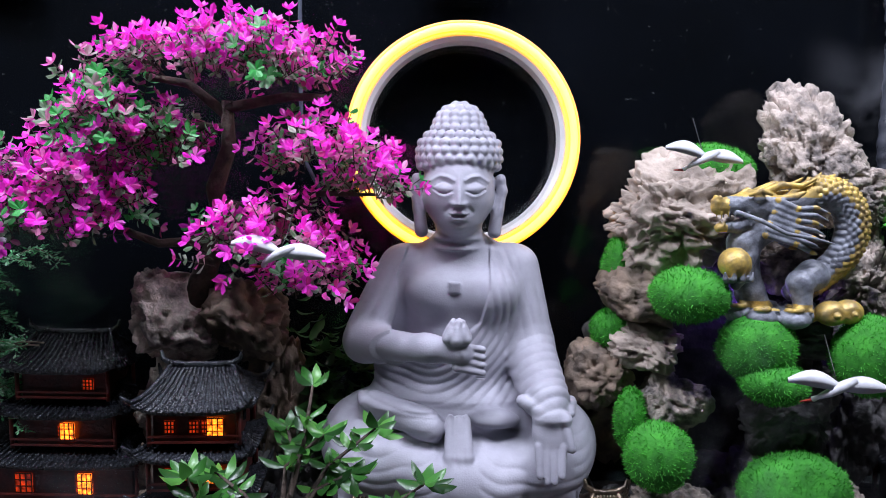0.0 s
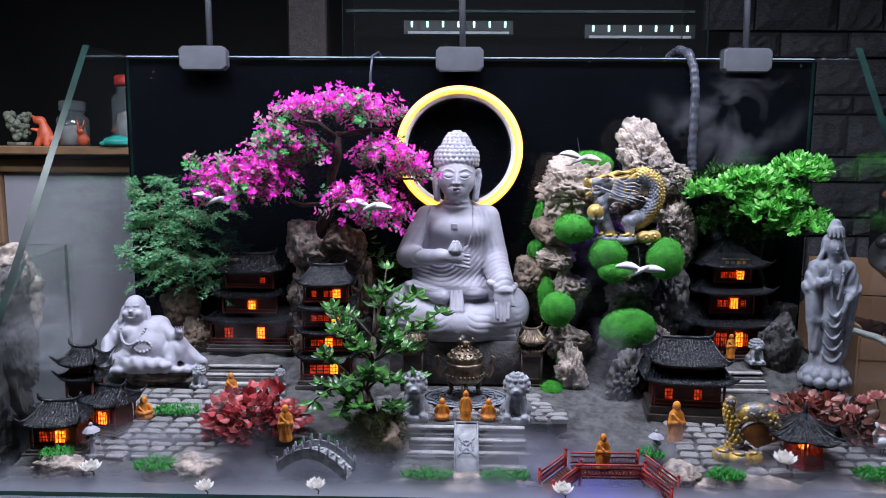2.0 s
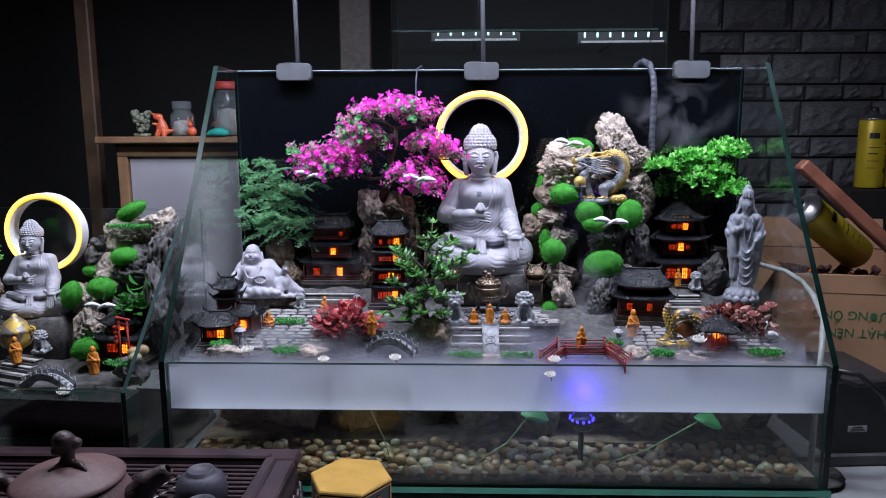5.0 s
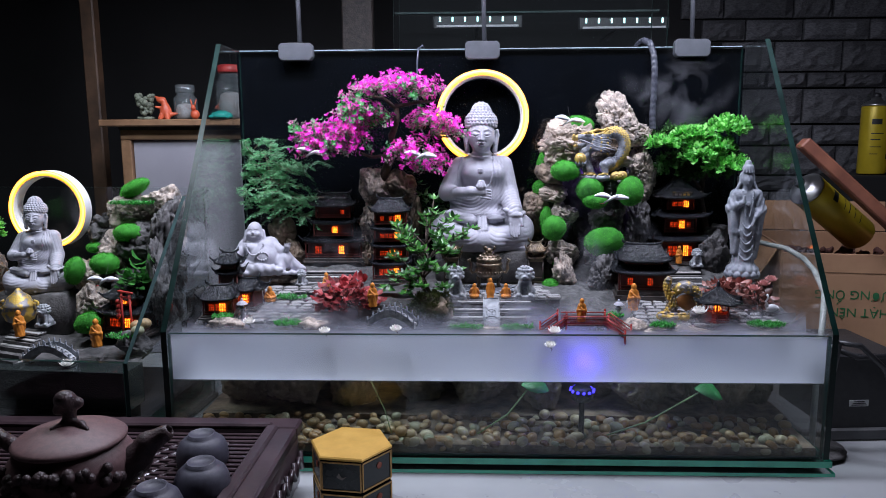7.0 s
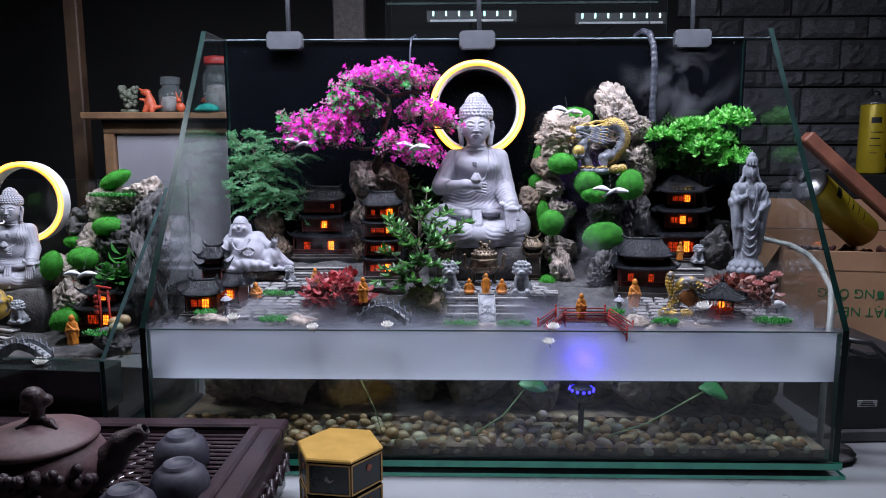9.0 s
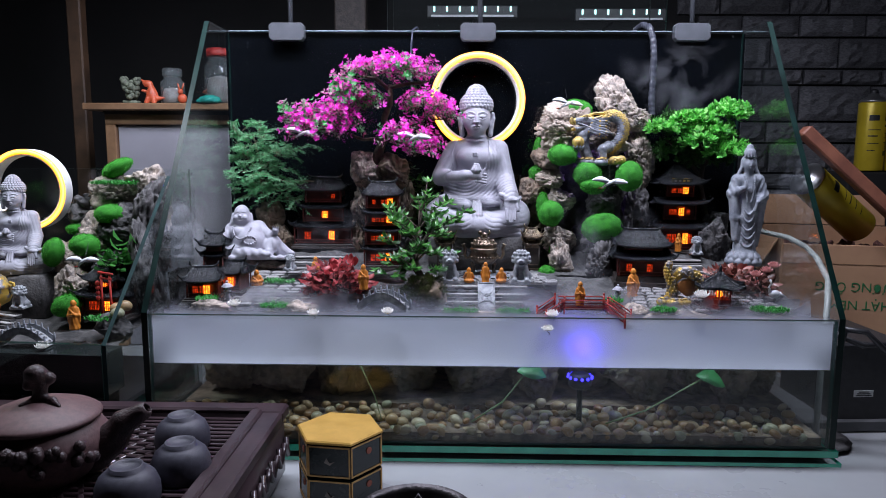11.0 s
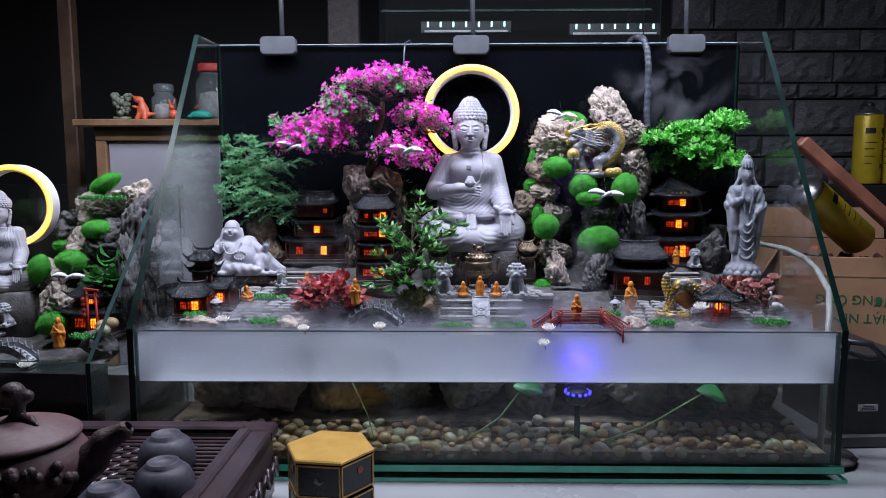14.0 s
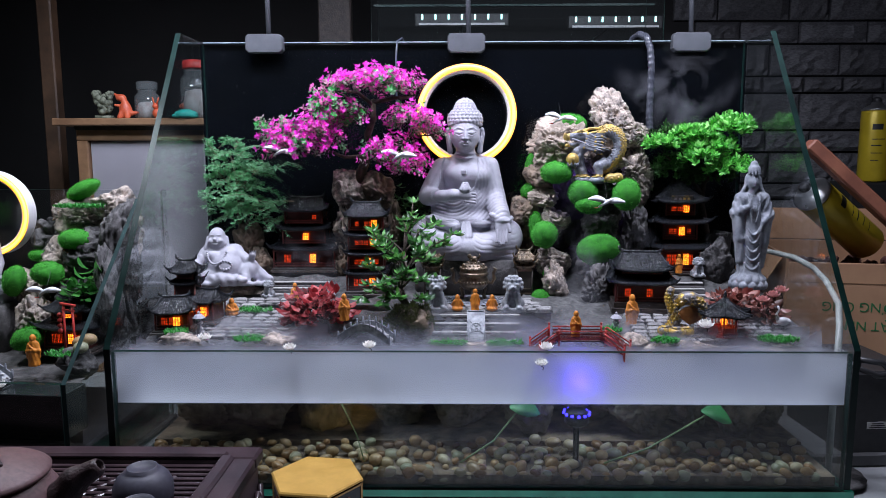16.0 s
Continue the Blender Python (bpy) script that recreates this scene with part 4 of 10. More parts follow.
for i, (at, size, tilt) in enumerate([
    ((0.130, 0.278, 0.388), (0.050, 0.042, 0.034), 3), ((0.171, 0.272, 0.357), (0.046, 0.040, 0.044), -8), ((0.178, 0.262, 0.338), (0.040, 0.034, 0.026), 6),
    ((0.238, 0.268, 0.354), (0.044, 0.040, 0.050), 5), ((0.110, 0.258, 0.292), (0.040, 0.036, 0.042), 8), ((0.196, 0.262, 0.268), (0.066, 0.050, 0.050), -4),
    ((0.095, 0.325, 0.398), (0.016, 0.026, 0.044), 6), ((0.092, 0.318, 0.356), (0.026, 0.028, 0.026), 0), ((0.099, 0.285, 0.306), (0.018, 0.024, 0.040), 4),
    ((0.158, 0.325, 0.466), (0.052, 0.036, 0.030), 4), ((0.104, 0.245, 0.192), (0.030, 0.026, 0.030), 0), ((0.120, 0.262, 0.230), (0.020, 0.020, 0.018), 0)]):
    moss_ball(at, size, 60 + i, tilt)
# ---- miniature houses ----
def roof(w, d, h, ridge, curl, pitch=0.0042):
    """A hipped roof with swept-up corners, eaves at z = 0: its body with the ridges, and the ribs of its tiles."""
    s, ribs = Shape(), Shape()
    a, b, r = w / 2, d / 2, ridge / 2

    def at(side, u, t, lift=0.0):
        z = h * t ** 1.45 + curl * abs(u) ** 4 * (1 - t) ** 2 + lift
        if side < 2:
            return (u * (a * (1 - t) + r * t), (-1 if side == 0 else 1) * b * (1 - t), z)
        return ((-1 if side == 2 else 1) * (a * (1 - t) + r * t), u * b * (1 - t), z)
    nt = 5
    for side in range(4):
        n = 12
        g = [at(side, -1 + 2 * i / n, j / nt) for j in range(nt + 1) for i in range(n + 1)]
        flip = side in (1, 2)
        q = []
        for j in range(nt):
            for i in range(n):
                k = j * (n + 1) + i
                t = (k, k + 1, k + n + 2, k + n + 1)
                q.append(t[::-1] if flip else t)
        s.add(g, q)
        low = [(x * 0.97, y * 0.97, z - 0.0022) for x, y, z in g[:n + 1]]
        s.add(g[:n + 1] + low, [(i, i + n + 1, i + n + 2, i + 1) for i in range(n)])
        s.add(low + [(0, 0, 0.001)], [(i, n + 1, i + 1) for i in range(n)])
        length = w if side < 2 else d
        cnt = max(4, int(length / pitch))
        for i in range(cnt):
            u = -1 + 2 * (i + 0.5) / cnt
            ribs.tube([at(side, u, t / 10, 0.0004) for t in range(11)], [0.00135 if t % 2 else 0.0008 for t in range(11)], 5)
    for cx in (0, 1):
        for cy in (0, 1):
            side = 0 if cy == 0 else 1
            u = -1 if cx == 0 else 1
            p = [at(side, u, t / 5, 0.0013) for t in range(6)]
            e = Vector(p[0]) - Vector(p[1])
            tip = Vector(p[0]) + e.normalized() * 0.006 + Vector((0, 0, 0.0055))
            s.tube([tuple(tip)] + p, [0.0007] + [0.0016] * 6, 6)
    s.tube([(-r - 0.0060, 0, h + 0.0095), (-r - 0.0052, 0, h + 0.0045), (-r, 0, h + 0.0012), (-r * 0.5, 0, h + 0.0006), (r * 0.5, 0, h + 0.0006), (r, 0, h + 0.0012), (r + 0.0052, 0, h + 0.0045), (r + 0.0060, 0, h + 0.0095)], [0.0008, 0.0018, 0.0023, 0.0022, 0.0022, 0.0023, 0.0018, 0.0008], 6)
    return s, ribs


def house(label, at, turn, storeys, base_h=0.006, group="miniature houses", finial=False, lit=1.0, posts=4, hall=True, skip=()):
    """storeys: (body width, depth, height, roof width, depth, height, ridge) from the ground up."""
    e = thing("miniature_house", label, "miniature house", at=at, turn=turn, group=group)
    bw, bd = storeys[0][0] + 0.012, storeys[0][1] + 0.012
    st = Shape().box((0, 0, base_h * 0.25), (bw + 0.006, bd + 0.006, base_h * 0.5), 0.0006).box((0, 0, base_h * 0.75), (bw, bd, base_h * 0.5), 0.0006)
    part("base", st, DARK_WOOD, e, "stepped dark base", smooth=False)
    z = base_h
    for lv, (w, d, h, rw, rd, rh, ridge) in enumerate(storeys):
        part("wall", Shape().box((0, 0, z + h / 2), (w, d, h), 0.0004), RED_WOOD, e, "dark red timber wall", smooth=False)
        for px in (-1, 1):
            for py in (-1, 1):
                part("pillar", Shape().tube([(px * w * 0.54, py * d * 0.54, z), (px * w * 0.54, py * d * 0.54, z + h)], 0.0014, 8), DIM_RED, e)
        part("railing", Shape().box((0, -d * 0.56, z + h * 0.10), (w * 1.1, 0.0012, 0.0012)).box((0, -d * 0.56, z + h * 0.26), (w * 1.1, 0.0012, 0.0012)), DIM_RED, e, smooth=False)
        part("beam", Shape().box((0, -d * 0.54, z + h * 0.90), (w * 1.12, 0.002, h * 0.10), 0.0003), RED_WOOD, e, smooth=False)
        if h > 0.008 and lv not in skip:
            # a row of lattice lights, and one brighter lamp showing through
            n_ = 5 if w > 0.045 else 3 if w > 0.03 else 2
            ww, wh = w * 0.62 / n_, h * (0.34 if lv else 0.44)
            zc = z + h * 0.50
            for q in range(n_):
                if (q * 7 + lv * 3 + int(w * 1000)) % 5 == 4 or (lit < 1.0 and (q + lv) % 3):
                    continue
                cx = w * 0.74 * ((q + 0.5) / n_ - 0.5)
                win = part("window", Shape().box((cx, -d / 2 - 0.0005, zc), (ww, 0.001, wh)), RED_GLOW, e, "dim red glowing lattice window", smooth=False)
                la = Shape()
                for k in range(4):
                    la.box((cx - ww / 2 + ww * k / 3, -d / 2 - 0.0014, zc), (0.0006, 0.0008, wh))
                    la.box((cx, -d / 2 - 0.0014, zc - wh / 2 + wh * k / 3), (ww, 0.0008, 0.0006))
                part("lattice", la, RED_WOOD, win, smooth=False)
            if lit >= 1.0 or (lv < 2 and len(storeys) > 2):
                cx = w * (0.16, 0.05, 0.22, 0.26)[lv % 4]
                lw, lh = 0.0095, h * 0.52
                pane_ = part("lit_panel", Shape().box((cx, -d / 2 - 0.0022, zc), (lw, 0.0012, lh), 0.0003), WINDOW_GLOW, e, "bright orange lit lattice panel", smooth=False)
                la = Shape()
                for k in range(4):
                    la.box((cx - lw / 2 + lw * k / 3, -d / 2 - 0.0031, zc), (0.0005, 0.0006, lh))
                    la.box((cx, -d / 2 - 0.0031, zc - lh / 2 + lh * k / 3), (lw, 0.0006, 0.0005))
                part("lattice", la, RED_WOOD, pane_, smooth=False)
        body, ribs = roof(rw, rd, rh, ridge, 0.005)
        top = part("roof", body, TILE, e, "black tiled roof with swept-up corners", at=(0, 0, z + h))
        tagged(part("roof_tiles", ribs, TILE, top), kind="stuff")
        z += h + rh * 0.62
    if finial:
        part("finial", Shape().lathe([(0.0035, 0), (0.0022, 0.002), (0.003, 0.005), (0.0014, 0.008), (0.0018, 0.011), (0.0005, 0.016)], 10, Matrix.Translation((0, 0, z + storeys[-1][5] * 0.30))), TILE, e)
    return e


RIDGE_LOW = 0.004
pagoda = house("three-storey pagoda with black tiled roofs and orange-lit windows", (0.335, 0.325, 0.222), 0, [
    (0.060, 0.050, 0.038, 0.104, 0.080, 0.020, 0.055), (0.050, 0.042, 0.028, 0.092, 0.072, 0.018, 0.045), (0.042, 0.036, 0.022, 0.082, 0.066, 0.036, RIDGE_LOW)], finial=True)
part("sign_board", Shape().box((0.0, -0.026, 0.1235), (0.034, 0.002, 0.0095), 0.0006), DARK_WOOD, pagoda, "small dark sign board with gilt border", smooth=False)
sb = Shape()
for k in range(4):
    sb.box((-0.0105 + 0.007 * k, -0.0274, 0.1235), (0.004, 0.0006, 0.0035))
sb.box((0, -0.0273, 0.1277), (0.034, 0.0008, 0.0008)).box((0, -0.0273, 0.1193), (0.034, 0.0008, 0.0008))
part("sign_marks", sb, GOLD, pagoda, smooth=False)
house("low two-roofed hall with dark red walls and black tiles", (0.247, 0.205, 0.186), -6, [(0.070, 0.052, 0.028, 0.096, 0.076, 0.020, 0.070), (0.052, 0.036, 0.006, 0.084, 0.064, 0.024, 0.052)], base_h=0.016, lit=0.5, skip=(1,))
house("narrow five-storey tower house with glowing orange windows", (-0.168, 0.268, 0.196), 4, [
    (0.056, 0.046, 0.026, 0.070, 0.060, 0.012, 0.040), (0.052, 0.042, 0.023, 0.068, 0.058, 0.012, 0.038), (0.050, 0.040, 0.022, 0.068, 0.058, 0.012, 0.038), (0.048, 0.040, 0.022, 0.068, 0.056, 0.020, 0.036)], base_h=0.010)
house("dark three-storey temple with black tiled roofs", (-0.275, 0.325, 0.225), 0, lit=0.5, storeys=[
    (0.092, 0.046, 0.030, 0.112, 0.066, 0.014, 0.085), (0.064, 0.040, 0.024, 0.086, 0.058, 0.014, 0.060), (0.056, 0.036, 0.022, 0.080, 0.056, 0.020, 0.050)], base_h=0.008)
house("small lit house with a swept black roof", (-0.415, 0.110, 0.176), 8, [(0.040, 0.034, 0.024, 0.056, 0.050, 0.018, 0.030)], base_h=0.005)
house("small lit side house with a swept black roof", (-0.385, 0.150, 0.180), -14, [(0.036, 0.030, 0.026, 0.052, 0.044, 0.016, 0.034)], base_h=0.004)
house("slim gate tower with a curled black roof", (-0.414, 0.158, 0.182), 0, [(0.026, 0.022, 0.048, 0.040, 0.034, 0.010, 0.020), (0.020, 0.016, 0.010, 0.042, 0.034, 0.016, 0.018)], base_h=0.004, skip=(0, 1))
for sx_, lab in ((0.080, "little bronze-brown shrine with a curled roof"), (-0.064, "little bronze-brown shrine half hidden by the bonsai")):
    shrine = house(lab, (sx_, 0.262, 0.190), 0, [(0.022, 0.020, 0.046, 0.032, 0.028, 0.008, 0.014), (0.014, 0.012, 0.006, 0.034, 0.030, 0.013, 0.014)], base_h=0.006, skip=(0, 1))
    for piece in shrine.children_recursive:
        if piece.type == "MESH":
            piece.data.materials[0] = BRONZE if "roof" in piece.name or "beam" in piece.name or "railing" in piece.name else DARK_WOOD


def red_pavilion(at, turn=0.0, s=1.0, label="six-sided red pavilion with a black ribbed roof, lit inside"):
    e = thing("red_pavilion", label, "pavilion", at=at, turn=turn)
    R = 0.0225 * s
    hexa = lambda r, z: [(r * math.cos(math.pi / 3 * k), r * math.sin(math.pi / 3 * k), z) for k in range(6)]
    part("base", Shape().lathe([(R * 1.12, 0), (R * 1.12, 0.003 * s), (R * 1.0, 0.0032 * s), (R, 0.006 * s)], 6), RED_PAINT, e, smooth=False)
    for k in range(6):
        x, y, _ = hexa(R * 0.92, 0)[k]
        part("pillar", Shape().tube([(x, y, 0.006 * s), (x, y, 0.034 * s)], 0.0015 * s, 8), RED_PAINT, e)
    for k in range(6):
        p, q = Vector(hexa(R * 0.86, 0)[k]), Vector(hexa(R * 0.86, 0)[(k + 1) % 6])
        sh = Shape()
        m = Matrix.Translation((p + q) / 2) @ Matrix.Rotation(math.atan2((q - p).y, (q - p).x), 4, "Z")
        L = (q - p).length
        for z_, t_ in ((0.011, 0.008), (0.032, 0.003)):
            sh.box((0, 0, z_ * s), (L, 0.001, t_ * s), 0, m)
        for i in (-1, 0, 1):
            sh.box((i * L / 4, 0, 0.021 * s), (0.0008, 0.0008, 0.02 * s), 0, m)
        part("lattice_panel", sh, RED_PAINT, e, smooth=False)
    part("lantern", Shape().ball((0, 0, 0.022 * s), 0.006 * s, 10), WINDOW_GLOW, e, "glowing orange lamp inside")
    rf = Shape()
    n, nt = 36, 6
    prof = lambda t: (0.0385 * s * (1 - t) + 0.002, 0.034 * s + 0.025 * s * t ** 1.5)
    for j in range(nt + 1):
        r, z = prof(j / nt)
        for i in range(n):
            a = 2 * math.pi * i / n
            cc = abs(math.cos(3 * a)) ** 6
            rf.v.append((r * (1 + 0.10 * cc * (1 - j / nt)) * math.cos(a), r * (1 + 0.10 * cc * (1 - j / nt)) * math.sin(a), z + 0.006 * s * cc * (1 - j / nt) ** 2))
    for j in range(nt):
        for i in range(n):
            rf.f.append((j * n + i, j * n + (i + 1) % n, (j + 1) * n + (i + 1) % n, (j + 1) * n + i))
    rf.f.append(tuple(range(n))[::-1])
    for i in range(0, n):
        rf.tube([tuple(Vector(rf.v[j * n + i]) + Vector((0, 0, 0.0005))) for j in range(nt + 1)], 0.0016 * s if i % 6 == 0 else 0.0009 * s, 5)
    rf.lathe([(0.004 * s, 0.058 * s), (0.0025 * s, 0.062 * s), (0.003 * s, 0.065 * s), (0.0008 * s, 0.072 * s)], 10)
    tagged(part("roof", rf, TILE, e, "black ribbed umbrella roof"), kind="stuff")
    return e


red_pavilion((0.336, 0.105, 0.172), 10, 0.86)
# ---- small statues and ornaments ----
def monk_mesh(name, kind):
    c = Clay((-0.014, -0.014, -0.002), (0.014, 0.014, 0.046), 0.0007)
    if kind == "seated":
        c.ball((0, 0, 0.004), (0.0112, 0.0095, 0.0050), 0.002)
        c.rod((0, 0, 0.006), (0, 0, 0.018), 0.0070, 0.0052, 0.002)
        for s in (-1, 1):
            c.rod((s * 0.006, 0, 0.017), (s * 0.0095, -0.003, 0.010), 0.003, 0.0026, 0.002)
            c.rod((s * 0.0095, -0.003, 0.010), (s * 0.001, -0.0085, 0.0095), 0.0026, 0.002, 0.001)
        top = 0.024
    else:
        c.rod((0, 0, 0.001), (0, 0, 0.012), 0.0085, 0.0072, 0.003)
        c.rod((0, 0, 0.012), (0, 0, 0.029), 0.0072, 0.0058, 0.003)
        for s in (-1, 1):
            c.rod((s * 0.0055, 0, 0.028), (s * 0.008, -0.002, 0.019), 0.0028, 0.0026, 0.002)
            c.rod((s * 0.008, -0.002, 0.019), (s * 0.001, -0.0072, 0.021), 0.0026, 0.0018, 0.001)
            c.rod((s * 0.008, -0.002, 0.019), (s * 0.0078, -0.001, 0.010), 0.0026, 0.0016, 0.002)
        top = 0.0365
    c.ball((0, -0.0006, top), (0.0043, 0.0046, 0.0052), 0.0008)
    c.ball((0, -0.0048, top - 0.001), (0.0009, 0.0012, 0.0012), 0.0006)
    for s in (-1, 1):
        c.ball((s * 0.0043, 0, top - 0.0005), (0.0008, 0.0012, 0.0018), 0.0004)
    c.chain([(-0.0055, -0.004, top - 0.008), (0.0, -0.0072, top - 0.013), (0.005, -0.005, top - 0.018)], 0.0012, 0.001)
    c.relief(lambda x, y, z: 0.0002 * np.sin(np.arctan2(y, x) * 9 + z * 300) * (z < top - 0.007))
    return c.mesh(name, ORANGE, 1)


MONK_STAND, MONK_SIT = monk_mesh("monk_statue", "standing"), monk_mesh("monk_statue", "seated")


def monk(at, turn, sitting=False, size=1.0, label=""):
    ob = solid("monk_statue", MONK_SIT if sitting else MONK_STAND, ORANGE, label or ("small seated orange-robed figurine" if sitting else "small standing orange-robed figurine"), "figurine", at=at, turn=turn, group="orange figurines")
    ob.scale = (0.88 * size, 0.88 * size, size)
    return ob


monk((-0.0005, 0.143, 0.197), 180, size=0.76, label="small orange figurine standing on the top step")
monk((-0.0255, 0.143, 0.197), 180, True, 0.80, "small orange figurine kneeling on the top step")
monk((0.0235, 0.143, 0.197), 180, True, 0.80, "small orange figurine kneeling on the top step")
monk((-0.354, 0.165, 0.1835), 20, True, 0.92, "small seated orange figurine on the paved court")
monk((-0.270, 0.205, 0.1915), 25, size=0.82, label="small orange figurine walking near the red-leaved bush")
monk((-0.176, 0.078, 0.1995), 10, size=0.84, label="small orange figurine standing on the arched stone bridge")
monk((0.129, 0.067, 0.181), -10, size=0.80, label="small orange figurine standing on the red bridge")
monk((0.220, 0.140, 0.178), 5, size=1.05, label="small orange figurine on the paved court by the hall")
monk((0.330, 0.285, 0.228), 10, size=0.72, label="small orange figurine before the pagoda door")


def lion_mesh(name):
    c = Clay((-0.018, -0.02, -0.002), (0.018, 0.018, 0.044), 0.0008)
    c.box((0, 0, 0.002), (0.026, 0.030, 0.005), 0.001, 0.001)
    c.ball((0, 0.004, 0.011), (0.0105, 0.010, 0.009), 0.003)
    c.rod((0, 0.003, 0.012), (0, -0.002, 0.024), 0.010, 0.0085, 0.003)
    for s in (-1, 1):
        c.rod((s * 0.006, -0.006, 0.020), (s * 0.0075, -0.0095, 0.006), 0.0036, 0.003, 0.002)
        c.ball((s * 0.0078, -0.012, 0.0055), (0.0036, 0.0048, 0.0026), 0.001)
        c.ball((s * 0.0095, 0.004, 0.008), (0.005, 0.008, 0.006), 0.002)
        c.ball((s * 0.0048, -0.0115, 0.0325), (0.002, 0.0018, 0.0018), 0.0005)
    c.ball((0, -0.004, 0.031), (0.0098, 0.0092, 0.0088), 0.002)
    c.ball((0, -0.0115, 0.0282), (0.0060, 0.0045, 0.0042), 0.0015)
    c.ball((0, -0.0155, 0.0305), (0.0026, 0.0016, 0.0014), 0.0006)
    c.ball((0, -0.0155, 0.0262), (0.0042, 0.0028, 0.0014), 0.0004, cut=True)
    for q, (r, z, n) in enumerate([(0.0108, 0.028, 15), (0.0108, 0.033, 14), (0.0090, 0.0375, 11), (0.005, 0.0402, 7)]):
        for k in range(n):
            a = 2 * math.pi * (k + 0.5 * (q % 2)) / n
            if math.sin(a) < -0.45 and q < 2:
                continue
            c.ball((r * math.cos(a), -0.001 + r * math.sin(a), z), 0.0025, 0.0005)
    return c.mesh(name, STONE_DARK, 1)


LION = lion_mesh("lion_statue")
for x_, t_ in ((-0.056, 6), (0.0535, -6)):
    solid("lion_statue", LION, STONE_DARK, "grey stone guardian lion beside the stairs", "statue", at=(x_, 0.150, 0.1965), turn=t_, group="guardian lions").scale = (1.15, 1.15, 1.18)
for x_, y_, z_, t_, k_ in ((0.358, 0.278, 0.2235, 0, 0.72), (-0.318, 0.236, 0.198, -20, 0.62), (-0.222, 0.240, 0.199, 20, 0.5)):
    ob = solid("lion_statue", LION, STONE_DARK, "small dark stone lion beside the back stairs", "statue", at=(x_, y_, z_), turn=t_, group="small lions")
    ob.scale = (k_,) * 3


def laughing_statue(name):
    c = Clay((-0.068, -0.04, -0.003), (0.075, 0.04, 0.095), 0.0008)
    # round belly and slumped shoulders
    c.ball((-0.006, 0.004, 0.032), (0.032, 0.026, 0.028), 0.006)
    c.ball((-0.003, -0.010, 0.030), (0.024, 0.020, 0.021), 0.004)
    c.rod((-0.040, 0.008, 0.050), (0.006, 0.008, 0.053), 0.0150, 0.0150, 0.010)
    c.ball((-0.028, -0.007, 0.048), (0.012, 0.009, 0.009), 0.006)
    c.ball((0.000, -0.007, 0.050), (0.012, 0.009, 0.009), 0.006)
    # spread robe, folded legs and the raised knee
    c.rod((-0.034, 0, 0.012), (-0.058, -0.004, 0.007), 0.014, 0.009, 0.008)
    c.chain([(-0.036, -0.010, 0.012), (-0.008, -0.026, 0.009), (0.016, -0.026, 0.009)], [0.012, 0.010, 0.008], 0.004)
    c.rod((0.010, 0, 0.014), (0.036, -0.008, 0.026), 0.015, 0.012, 0.006)
    c.rod((0.036, -0.008, 0.026), (0.028, -0.020, 0.008), 0.011, 0.008, 0.005)
    c.chain([(0.034, 0.002, 0.030), (0.050, 0.000, 0.016), (0.068, -0.002, 0.009)], [0.012, 0.010, 0.005], 0.006)
    c.box((0.002, -0.004, 0.002), (0.118, 0.050, 0.007), 0.003, 0.005)
    c.ball((0.026, -0.028, 0.008), (0.009, 0.006, 0.0055), 0.001)
    # arms
    c.chain([(-0.044, 0.004, 0.050), (-0.054, -0.006, 0.032), (-0.052, -0.020, 0.019)], [0.0105, 0.0095, 0.0058], 0.002)
    c.chain([(0.010, 0.004, 0.053), (0.032, -0.004, 0.038), (0.040, -0.014, 0.046)], [0.0105, 0.0085, 0.0050], 0.002)
    c.ball((0.041, -0.017, 0.049), (0.0065, 0.0045, 0.0050), 0.001)
    for k in range(4):
        c.rod((0.037 + 0.003 * k, -0.018, 0.050), (0.037 + 0.0034 * k, -0.021, 0.055), 0.0014, 0.0010, 0.0005)
    # head
    c.rod((-0.022, 0.002, 0.058), (-0.022, 0.000, 0.066), 0.012, 0.011, 0.003)
    c.ball((-0.022, -0.001, 0.078), (0.0140, 0.0150, 0.0165), 0.002)
    c.ball((-0.022, -0.005, 0.069), (0.0150, 0.0120, 0.0095), 0.004)
    for s in (-1, 1):
        c.ball((-0.022 + s * 0.0080, -0.0125, 0.0715), (0.0052, 0.0046, 0.0046), 0.0016)
        c.rod((-0.022 + s * 0.0155, 0, 0.078), (-0.022 + s * 0.0180, -0.002, 0.060), 0.0030, 0.0042, 0.0012)
        c.rod((-0.022 + s * 0.0030, -0.0158, 0.0790), (-0.022 + s * 0.0090, -0.0136, 0.0782), 0.0008, 0.0007, 0.0003, cut=True)
        c.rod((-0.022 + s * 0.0025, -0.0152, 0.0815), (-0.022 + s * 0.0090, -0.0130, 0.0815), 0.0009, 0.0006, 0.0006)
    c.ball((-0.022, -0.0165, 0.0742), (0.0030, 0.0028, 0.0024), 0.001)
    c.ball((-0.022, -0.0180, 0.0680), (0.0056, 0.0024, 0.0019), 0.0005, cut=True)
    # two strings of beads
    for k in range(20):
        a = math.pi * (1.08 + 0.84 * k / 19)
        c.ball((-0.018 + 0.016 * math.cos(a), -0.0150 - 0.0150 * abs(math.sin(a)), 0.060 + 0.026 * math.sin(a)), 0.0019, 0.0003)
    for k in range(14):
        a = 2 * math.pi * k / 14
        c.ball((-0.002 + 0.0105 * math.cos(a), -0.0300 + 0.002 * math.cos(a) ** 2, 0.032 + 0.0070 * math.sin(a)), 0.0017, 0.0003)
